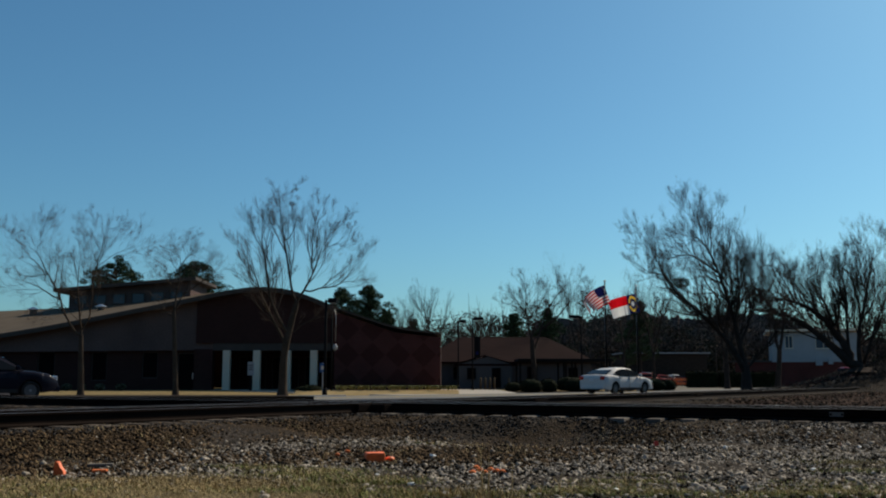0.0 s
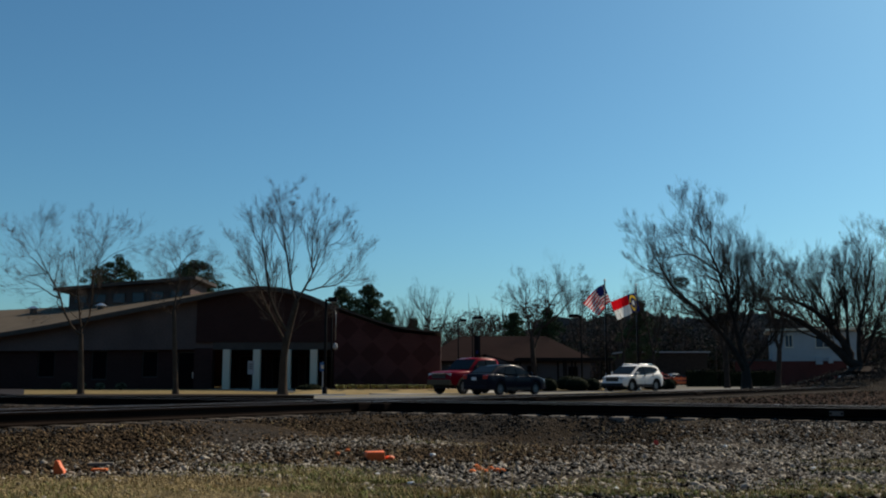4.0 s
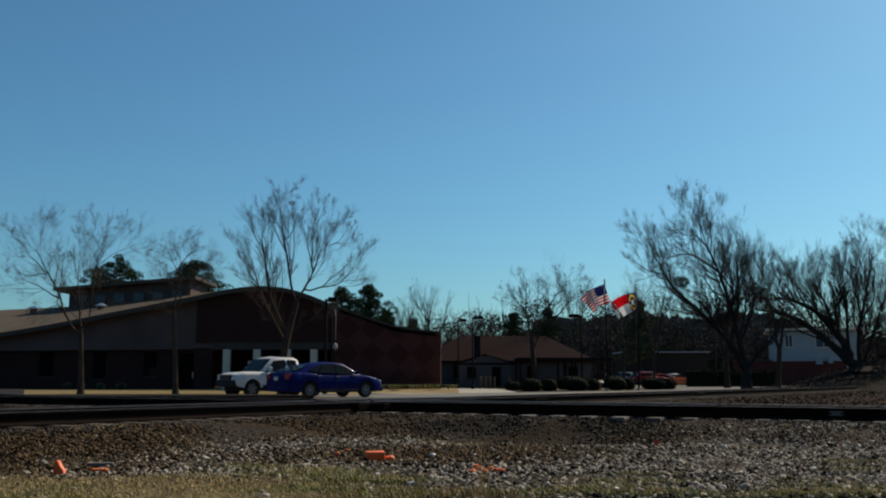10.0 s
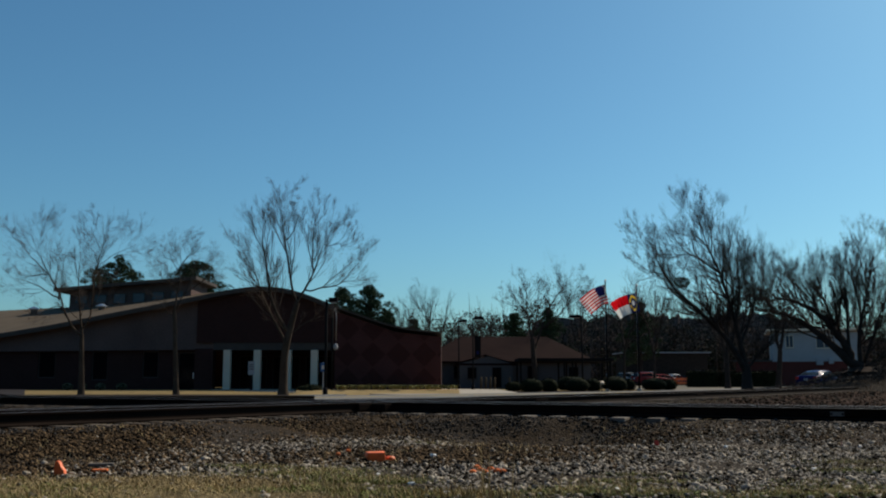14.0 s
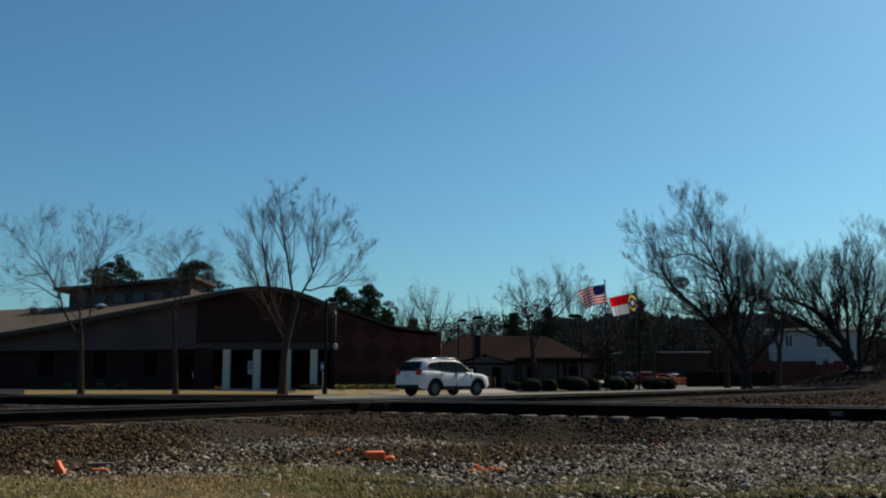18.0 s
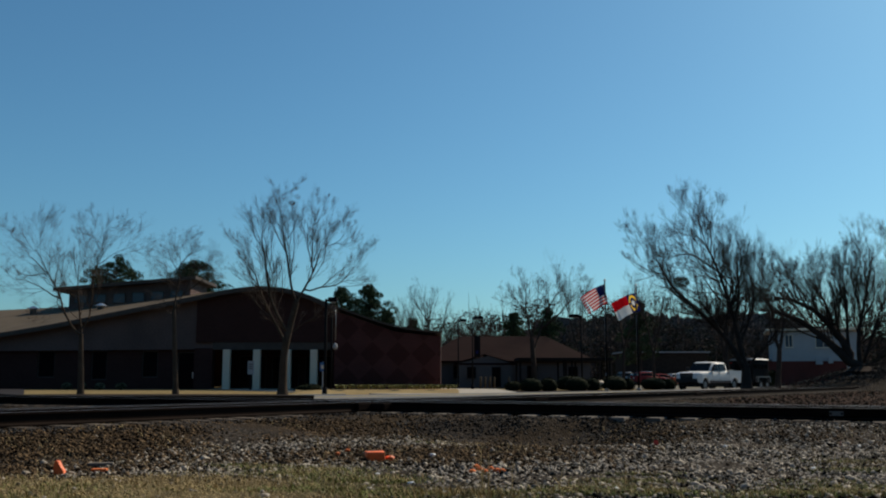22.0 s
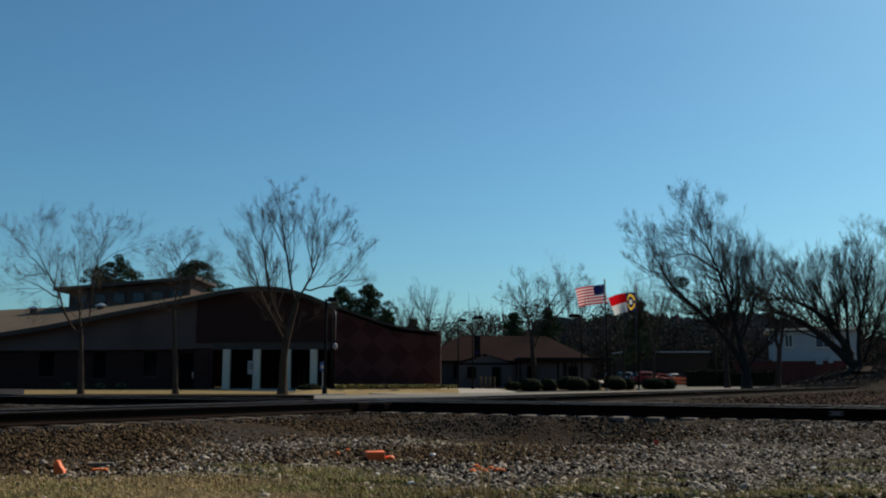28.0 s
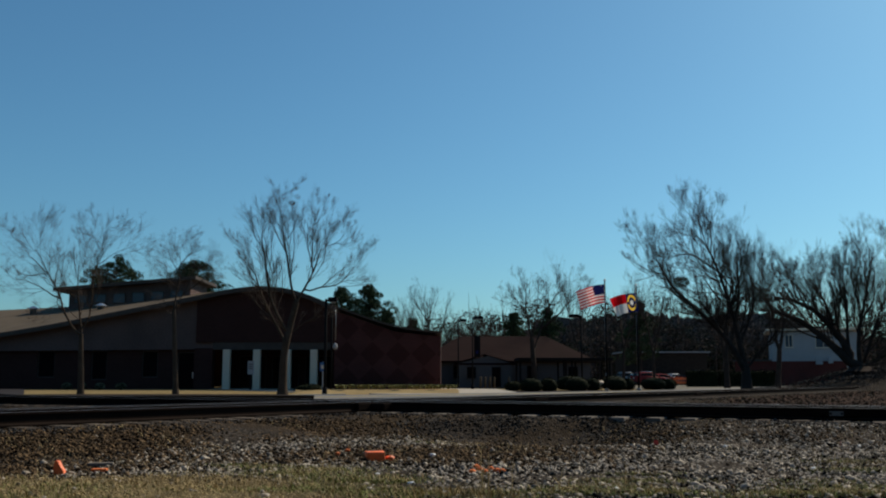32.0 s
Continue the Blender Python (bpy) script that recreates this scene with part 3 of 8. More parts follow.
def window_in(parent, x0, x1, z0, z1, y, frame="fascia", glass="glassdk", mull=0, name="window"):
    """A window with frame, sill and glass, set in a wall that faces -y."""
    bm = bmesh.new()
    t = 0.06
    for a in ((x0, x1, z0, z0 + t), (x0, x1, z1 - t, z1), (x0, x0 + t, z0 + t, z1 - t), (x1 - t, x1, z0 + t, z1 - t)):
        box(a[0], a[1], y - 0.05, y + 0.05, a[2], a[3], 0, bm)
    for k in range(mull):
        xm = x0 + (x1 - x0) * (k + 1) / (mull + 1)
        box(xm - 0.03, xm + 0.03, y - 0.045, y + 0.045, z0 + t, z1 - t, 0, bm)
    w = part(name, bm, frame, parent)
    part("pane", box(x0 + t, x1 - t, y - 0.005, y + 0.012, z0 + t, z1 - t), glass, w)
    if name == "window":
        part("sill", box(x0 - 0.06, x1 + 0.06, y - 0.12, y - 0.052, z0 - 0.05, z0 + 0.0), frame, w)
    return w


def build_hall():
    h = empty("community_hall", pose(0, 0, 0), "low brown brick hall with a curved roofline and white porch columns", "building")
    Y = 60.0
    zl = 2.78
    # upper wall under the sweeping roof edge
    out = [(x, z + 0.14) for x, z in HALL_TOP if x <= -6.7]
    up = out + [(-6.8, 5.1), (-6.8, zl), (-47, zl - 0.35)]
    part("upper_wall", prism(up, Y, Y + 0.35), "stucco", h, "brown-grey panelled upper wall")
    # lower wall with windows, set back under the soffit
    holes = [(-25.6, -24.5, 0.95, 2.62), (-22.2, -21.2, 0.8, 2.62), (-19.0, -18.0, 0.95, 2.62), (-16.75, -15.6, 0.1, 2.55)]
    xs = -47.0
    for a, b, c, d in holes:
        part("wall_panel", box(xs, a, Y + 0.36, Y + 0.6, -0.2, zl), "brick", h)
        part("wall_panel", box(a, b, Y + 0.362, Y + 0.6, d, zl), "brick", h)
        part("wall_panel", box(a, b, Y + 0.362, Y + 0.6, -0.2, c), "brick", h)
        if c > 0.5:
            window_in(h, a, b, c, d, Y + 0.5, mull=0)
        xs = b
    part("wall_panel", box(xs, -14.45, Y - 0.1, Y + 0.6, -0.2, zl - 0.004), "brick", h)
    d1 = window_in(h, -16.75, -15.6, 0.1, 2.55, Y + 0.5, name="door")
    part("handle", box(-15.8, -15.75, Y + 0.38, Y + 0.44, 0.9, 1.3), "alu", d1)
    # the porch behind the columns
    part("porch_floor", box(-14.44, -7.0, Y - 0.6, Y + 4, -0.2, 0.24), "concrete", h)
    part("porch_wall", box(-14.44, -7.0, Y + 4, Y + 4.2, 0.1, zl), "brick", h)
    part("porch_ceiling", box(-14.44, -7.0, Y + 0.36, Y + 4.2, zl, zl + 0.15), "fascia", h)
    part("lintel", box(-14.44, -7.0, Y - 0.12, Y - 0.003, zl - 0.1, zl + 0.35), "fascia", h)
    for k in range(3):
        x0 = -13.6 + k * 2.2
        d = window_in(h, x0, x0 + 1.8, 0.25, 2.4, Y + 3.93, mull=1, name="door")
        part("handle", box(x0 + 0.8, x0 + 0.84, Y + 3.8, Y + 3.86, 1.0, 1.4), "alu", d)
    for px in (404.5, 457.5, 511, 557.5):
        x = hall_x(px) * (Y - 0.3) / Y
        bm = box(x - 0.215, x + 0.215, Y - 0.55, Y - 0.13, 0.1, zl - 0.1, 0.03)
        box(x - 0.255, x + 0.255, Y - 0.565, Y - 0.118, 0.1, 0.26, 0.01, bm)
        part("column", bm, "white", h, "square white column")
    # brick front over the porch, up to the roof edge
    bow = [(x, float(np.interp(x, [p[0] for p in HALL_TOP], [p[1] for p in HALL_TOP])) - 0.05) for x in np.linspace(-15.5, -6.81, 24)]
    part("entrance_panel", prism([(-15.5, zl + 0.36)] + bow + [(-6.81, zl + 0.36)], Y - 0.16, Y - 0.004), "brick", h, "red brick panel over the porch")
    # patterned brick wing
    wing = [(-6.79, -0.2), (-6.79, 5.08)] + [(x, z - 0.02) for x, z in HALL_TOP if x > -6.7] + [(-0.15, -0.2)]
    part("brick_wing", prism(wing, Y - 0.45, Y - 0.1), "brick_d", h, "dark red brick wall with lozenge pattern")
    part("string_course", box(-6.78, -0.13, Y - 0.475, Y - 0.452, 2.48, 2.56), "brick_d", h)
    part("side_wall", box(-0.45, -0.152, Y - 0.098, Y + 20, -0.2, 3.42), "brick", h)
    part("side_wall", box(-47, -46.7, Y + 0.62, Y + 20, -0.2, 2.3), "brick", h)
    part("rear_wall", box(-46.6, -0.46, Y + 19.7, Y + 20, -0.2, 3.3), "brick", h)
    # roof: front edge follows the sweep, the left side climbs to a ridge behind
    bm = bmesh.new()
    n = 14
    xs = np.linspace(-48, -0.1, 97)
    fz = np.interp(xs, [p[0] for p in HALL_TOP], [p[1] for p in HALL_TOP])
    fz = np.convolve(np.pad(fz, 2, "edge"), np.ones(5) / 5, "valid")
    top, bot = [], []
    for j in range(n + 1):
        v = j / n
        y = Y - 0.75 + 21 * v
        rise = np.interp(xs, [-48, -35, -26, -15.5, -11.5, -8, 0], [3.3, 3.15, 3.0, 2.0, 0.9, 0.2, 0.0])
        z = fz + rise * min(1, v / 0.75) + 0.12
        top.append([bm.verts.new((x, y, zz + 0.16)) for x, zz in zip(xs, z)])
        bot.append([bm.verts.new((x, y, zz - (0.12 if x < -6.6 else -0.05))) for x, zz in zip(xs, z)])
    for j in range(n):
        for i in range(len(xs) - 1):
            bm.faces.new((top[j][i], top[j][i + 1], top[j + 1][i + 1], top[j + 1][i])).material_index = 0
            bm.faces.new((bot[j][i], bot[j + 1][i], bot[j + 1][i + 1], bot[j][i + 1])).material_index = 1
    for i in range(len(xs) - 1):
        for j in (0, n):
            bm.faces.new((top[j][i], bot[j][i], bot[j][i + 1], top[j][i + 1])).material_index = 1
    for j in range(n):
        for i in (0, len(xs) - 1):
            bm.faces.new((top[j][i], top[j + 1][i], bot[j + 1][i], bot[j][i])).material_index = 1
    bmesh.ops.recalc_face_normals(bm, faces=bm.faces)
    roof = part("roof", bm, ["roof", "fascia"], h, "tan shingle roof with a dark sweeping edge")
    # clerestory above the ridge
    yc = Y + 12
    part("clerestory_wall", prism([(-28.4, 5.0), (-19.2, 5.0), (-19.2, 8.28), (-28.4, 7.5)], yc, yc + 5), "stucco", h)
    part("clerestory_roof", prism([(-29.3, 7.42), (-18.6, 8.32), (-18.6, 8.56), (-29.3, 7.66)], yc - 0.9, yc + 5.8), "fascia", h)
    for k in range(6):
        x0 = -28.0 + k * 1.45
        window_in(h, x0, x0 + 1.0, 6.55, 7.2 + 0.07 * k, yc - 0.03, glass="clere", name="clerestory_window")
    # roof vents
    for x, y, z in ((-24.5, Y + 8, 5.95), (-30.2, Y + 10, 5.9), (-33.8, Y + 11, 5.65)):
        bm = tube([(x, y, z - 0.5), (x, y, z + 0.05), (x, y, z + 0.1)], [0.25, 0.25, 0.45], 12)
        bmesh.ops.create_cone(bm, cap_ends=True, segments=12, radius1=0.45, radius2=0.1, depth=0.18, matrix=Matrix.Translation((x, y, z + 0.19)))
        part("roof_vent", bm, "alu", h, "pale metal roof vent")


def gable(parent, name, x0, x1, y0, y1, ze, zr, material, over=0.5, hip=0.0, axis="x"):
    """A pitched roof with ends drawn in by hip; its ridge runs along axis."""
    bm = bmesh.new()
    x0, x1, y0, y1 = x0 - over, x1 + over, y0 - over, y1 + over
    if axis == "x":
        ym = (y0 + y1) / 2
        r = [(x0 + hip, ym, zr), (x1 - hip, ym, zr)]
        quads = [((x0, y0), (x1, y0), 1, 0), ((x1, y1), (x0, y1), 0, 1)]
        ends = [((x0, y1), (x0, y0), 0), ((x1, y0), (x1, y1), 1)]
    else:
        xm = (x0 + x1) / 2
        r = [(xm, y0 + hip, zr), (xm, y1 - hip, zr)]
        quads = [((x1, y0), (x1, y1), 1, 0), ((x0, y1), (x0, y0), 0, 1)]
        ends = [((x0, y0), (x1, y0), 0), ((x1, y1), (x0, y1), 1)]
    V = lambda p: bm.verts.new(p)
    for dz in (0, -0.18):
        for a, b, i, j in quads:
            bm.faces.new([V((*a, ze + dz)), V((*b, ze + dz)), V((r[i][0], r[i][1], r[i][2] + dz)), V((r[j][0], r[j][1], r[j][2] + dz))])
        for a, b, i in ends:
            if hip:
                bm.faces.new([V((*a, ze + dz)), V((*b, ze + dz)), V((r[i][0], r[i][1], r[i][2] + dz))])
    ring = [(x0, y0), (x1, y0), (x1, y1), (x0, y1)]
    for a, b in zip(ring, ring[1:] + ring[:1]):
        bm.faces.new([V((*a, ze)), V((*a, ze - 0.18)), V((*b, ze - 0.18)), V((*b, ze))])
    bmesh.ops.remove_doubles(bm, verts=bm.verts, dist=0.001)
    bmesh.ops.recalc_face_normals(bm, faces=bm.faces)
    return part(name, bm, material, parent)


def build_bank():
    h = empty("office_building", pose(0, 0, 0), "low grey office with a red-brown hipped roof and a carport", "building")
    Y = 95.0
    part("wall", box(-2.0, 14.6, Y, Y + 0.3, -0.2, 2.6), "greywall", h)
    part("wall", box(14.3, 14.6, Y + 0.31, Y + 10, -0.2, 2.6), "greywall", h)
    part("wall", box(-2.0, -1.7, Y + 0.31, Y + 10, -0.2, 2.6), "greywall", h)
    part("rear_wall", box(-1.69, 14.29, Y + 9.7, Y + 10, -0.2, 2.6), "greywall", h)
    gable(h, "roof", -2, 14.6, Y, Y + 10, 2.65, 5.3, "redroof", 0.6, 4.4)
    for x0, x1, z0, z1 in ((1.0, 1.9, 0.9, 2.2), (5.6, 6.4, 0.1, 2.2), (8.3, 9.4, 0.9, 2.2)):
        window_in(h, x0, x1, z0, z1, Y - 0.03, name="window" if z0 > 0.5 else "door")
    window_in(h, 12.4, 13.4, 0.8, 2.1, Y - 0.03)
    # porch wing
    part("porch_wall", box(1.4, 6.4, Y - 6.0, Y - 5.7, -0.1, 2.3), "greywall", h)
    part("porch_wall", box(6.1, 6.4, Y - 5.69, Y - 0.01, -0.1, 2.3), "greywall", h)
    part("porch_wall", box(1.4, 1.7, Y - 5.69, Y - 0.01, -0.1, 2.3), "greywall", h)
    part("porch_gable", prism([(1.4, 2.31), (6.4, 2.31), (4.2, 3.0)], Y - 6.0, Y - 5.7), "greywall", h)
    gable(h, "porch_roof", 1.4, 6.4, Y - 5.7, Y - 0.3, 2.34, 3.15, "redroof", 0.35, 0.0, "y")
    window_in(h, 4.5, 5.4, 0.1, 2.0, Y - 6.03, name="door")
    window_in(h, 2.2, 3.1, 0.9, 2.0, Y - 6.03)
    # carport canopy
    c = empty("carport_canopy", pose(0, 0, 0), "flat dark brown canopy on slim posts", "canopy")
    part("deck", box(6.8, 15.4, 86.5, 91.5, 2.5, 2.78, 0.03), "black", c)
    for x in (7.0, 10.95, 11.7, 12.6, 15.1):
        for y in (86.8, 91.2):
            part("post", box(x - 0.07, x + 0.07, y - 0.07, y + 0.07, -0.1, 2.5), "black", c)


def build_white_house():
    Y = 110.0
    s = 1681 / Y
    X = lambda p: (p - 784) / s
    turned = Matrix.Translation((X(1362), Y, 0)) @ pose(0, 0, 0, 0, 0, -17) @ Matrix.Translation((-X(1362), -Y, 0))
    h = empty("two_storey_house", turned, "two-storey house, pale siding over red brick", "building")
    Z = lambda p: 0.85 + (671 - p) / s
    x0, x1, zb, zt = X(1362), X(1506), Z(640), Z(592)
    part("brick_wall", box(X(1300), x1, Y, Y + 0.3, -0.3, zb), "brick_r", h, "red brick lower storey")
    part("brick_wall", box(x1 - 0.3, x1, Y + 0.31, Y + 9, -0.3, zb), "brick_r", h)
    part("brick_wall", box(X(1300), X(1300) + 0.3, Y + 0.31, Y + 9, -0.3, zb), "brick_r", h)
    k = 0
    z = zb + 0.004
    while z < zt - 0.05:
        # lapped siding boards
        part("siding_board", prism([(x0, z), (x1, z), (x1, z + 0.3), (x0, z + 0.3)], Y - 0.04 - 0.015 * (k % 2), Y + 0.2), "siding", h)
        z += 0.3
        k += 1
    part("siding_wall", box(x0 + 0.01, x1 - 0.01, Y + 0.21, Y + 9, zb + 0.004, zt), "siding", h, "pale siding upper storey")
    part("roof", box(x0 - 0.5, x1 + 0.5, Y - 0.7, Y + 9.5, zt + 0.31, zt + 0.55, 0.03), "white", h, "flat roof with white edge")
    part("lower_roof", box(X(1296), x0 - 0.02, Y - 0.3, Y + 9, zb, zb + 0.2), "fascia", h)
    for p0, p1, q0, q1 in ((1435, 1461, 596, 617), (1385, 1398, 594, 616)):
        window_in(h, X(p0), X(p1), Z(q1), Z(q0), Y - 0.09, frame="white", glass="clere", mull=1)
    for p0, p1, q0, q1 in ((1434, 1445, 635, 646), (1454, 1462, 635, 644)):
        part("vent_box", box(X(p0), X(p1), Y - 0.35, Y - 0.01, Z(q1), Z(q0), 0.03), "siding", h, "pale wall-mounted air box")
    window_in(h, X(1484), X(1498), Z(662), Z(636), Y - 0.06, frame="white", glass="clere", name="door")


def build_rear_blocker():
    """An unseen plain long block, added behind the camera to cut low sky light."""
    h = empty("depot_building", pose(0, 0, 0), "unseen long dark brick block added behind the camera against sky light", "building")
    part("wall", box(-70, 70, -14.4, -14, -0.5, 11), "brick", h)
    part("wall", box(-70, -69.6, -24, -14.41, -0.5, 11), "brick", h)
    part("wall", box(69.6, 70, -24, -14.41, -0.5, 11), "brick", h)
    part("rear_wall", box(-69.59, 69.59, -24, -23.6, -0.5, 11), "brick", h)
    part("roof", box(-70.6, 70.6, -24.6, -13.4, 11.01, 11.4), "fascia", h)


# ---- trees ----
class Wood:
    """Gathers twigs and branches, drawn many at a time, into one mesh."""

    def __init__(self):
        self.v, self.f, self.n = [], [], 0

    def many(self, pts, radii, sides=3):
        """pts (m, k, 3), radii (m, k): m branches of k points each."""
        pts, radii = np.asarray(pts, float), np.asarray(radii, float)
        m, k = radii.shape
        d = np.gradient(pts, axis=1)
        d /= np.linalg.norm(d, axis=2)[..., None] + 1e-9
        ref = np.where(np.abs(d[..., 2:3]) < 0.9, np.array((0, 0, 1.0)), np.array((1.0, 0, 0)))
        a = np.cross(d, ref)
        a /= np.linalg.norm(a, axis=2)[..., None] + 1e-9
        b = np.cross(d, a)
        ang = np.arange(sides) * 2 * math.pi / sides
        ring = pts[:, :, None] + radii[..., None, None] * (np.cos(ang)[:, None] * a[:, :, None] + np.sin(ang)[:, None] * b[:, :, None])
        self.v.append(ring.reshape(-1, 3))
        s, t = np.arange(sides), (np.arange(sides) + 1) % sides
        row = np.arange(k - 1)[:, None] * sides
        i, j = row + s, row + t
        quad = np.stack([i, j, j + sides, i + sides], -1).reshape(-1, 4)
        self.f.append((self.n + np.arange(m)[:, None, None] * k * sides + quad).reshape(-1, 4))
        self.n += m * k * sides

    def branch(self, pts, radii, sides=3):
        self.many(np.asarray(pts, float)[None], np.asarray(radii, float)[None], sides)

    def done(self, name, material, parent, label="", smooth=True):
        return raw(name, np.vstack(self.v), np.vstack(self.f), material, parent, label, smooth)


def bend(p, q, rng, lift=0.0, jitter=0.12, n=7):
    """A slightly crooked line from p to q that sags or lifts in its middle."""
    p, q = np.asarray(p, float), np.asarray(q, float)
    t = np.linspace(0, 1, n)[:, None]
    length = np.linalg.norm(q - p)
    w = np.cumsum(rng.normal(0, 1, (n, 3)), axis=0)
    w -= t * w[-1]
    w -= (1 - t) * w[0]
    return p + (q - p) * t + w * jitter * length / n + np.array((0, 0, lift)) * length * np.sin(math.pi * t)


def offshoots(rng, pts, radii, length, count, spread, up, lo=0.2, k=4, crook=0.10, shrink=0.55, least=0.0035):
    """Children of many branches at once: pts (m, k, 3), radii (m, k), their lengths (m)."""
    m, n = radii.shape
    par = np.repeat(np.arange(m), count)
    c = len(par)
    u = rng.uniform(lo, 1.0, c)
    f = u * (n - 1)
    i = np.minimum(f.astype(int), n - 2)
    p0, p1 = pts[par, i], pts[par, i + 1]
    base = p0 + (p1 - p0) * (f - i)[:, None]
    d = p1 - p0
    d /= np.linalg.norm(d, axis=1)[:, None] + 1e-9
    side = rng.normal(0, 1, (c, 3))
    side -= d * (side * d).sum(1)[:, None]
    side /= np.linalg.norm(side, axis=1)[:, None] + 1e-9
    sp = (spread * rng.uniform(0.6, 1.35, c))[:, None]
    way = d * (1 - sp) + side * sp + np.array((0, 0, up))
    way /= np.linalg.norm(way, axis=1)[:, None]
    ln = length[par] * rng.uniform(0.5, 1.2, c) * (1.2 - 0.55 * u)
    t = np.linspace(0, 1, k)
    bow = rng.normal(0, crook, (c, 1, 3)) + np.array((0, 0, -crook * 0.7))
    sub = base[:, None] + way[:, None] * (ln[:, None] * t)[..., None] + bow * (ln[:, None] * np.sin(math.pi * t) * 1.0)[..., None]
    r0 = np.maximum(least, radii[par, i] * shrink)
    return sub, r0[:, None] * np.linspace(1, 0.4, k), ln


def bare_tree(name, base, trunk, limbs, seed, label, material="bark", twig="twig", count=12, up=0.4, spread=0.38, trunk_r=0.2, lean=0.0, thin=1.0, tiers=(5, 4, 3), reach=0.46, share=0.85, jitter=0.13, fine=0.46, stout=(0.58, 0.36), least=0.0035):
    """A leafless tree. trunk: height of the fork; limbs: (x, y, z, lift) of each limb's end from the foot."""
    rng = np.random.default_rng(seed)
    x, y = base
    t = empty(name, pose(x, y, float(ground(x, y)) - 0.02), label, "tree")
    fork = np.array((lean, 0.0, trunk))
    w = Wood()
    tp = bend((0, 0, -0.1), fork, rng, 0, 0.02, 8)
    rad = trunk_r * np.linspace(1.0, 0.75, 8)
    rad[0] *= 1.5
    rad[1] *= 1.12
    w.branch(tp, rad, 9)
    w.done("trunk", material, t)
    tips = Wood()
    grown = []
    for lx, ly, lz, lift in limbs:
        lw = Wood()
        end = np.array((lx, ly, lz))
        # leave the trunk, or an earlier limb that already heads the same way
        start, r0 = np.array(tp[-1]) - np.array((0, 0, 0.05)), trunk_r * stout[0 if len(grown) < 3 else 1]
        best = np.linalg.norm(end - start)
        for gp, gr in grown:
            along = np.r_[0, np.cumsum(np.linalg.norm(np.diff(gp, axis=0), axis=1))]
            for i in range(1, 5):
                cost = np.linalg.norm(end - gp[i]) + share * along[i]
                if cost < best and gp[i][2] < end[2] - 0.4 and (gp[i][0] - fork[0]) * (end[0] - fork[0]) > -0.2:
                    best, start, r0 = cost, gp[i], gr[i] * 0.7
        pts = bend(start, end, rng, lift, jitter, 9)
        ln = np.linalg.norm(end - start)
        rr = (np.linspace(1, 0, 9) * (r0 - 0.012) + 0.012) * thin
        grown.append((pts, rr))
        lw.branch(pts, rr, 6)
        a, ar, al = offshoots(rng, pts[None], rr[None], np.array([max(1.6, ln * reach)]), count, spread, up, 0.2, 6, 0.1, fine, least)
        lw.many(a, ar, 4)
        for k, c in enumerate(tiers):
            a, ar, al = offshoots(rng, a, ar, al * 0.62, c, spread, up * 0.8, 0.12, 4 if k == 0 else 2, 0.1, fine, least)
            (lw if k == 0 else tips).many(a, ar, 3)
        lw.done("limb", material, t)
    tips.done("twig_spray", twig, t)
    return t


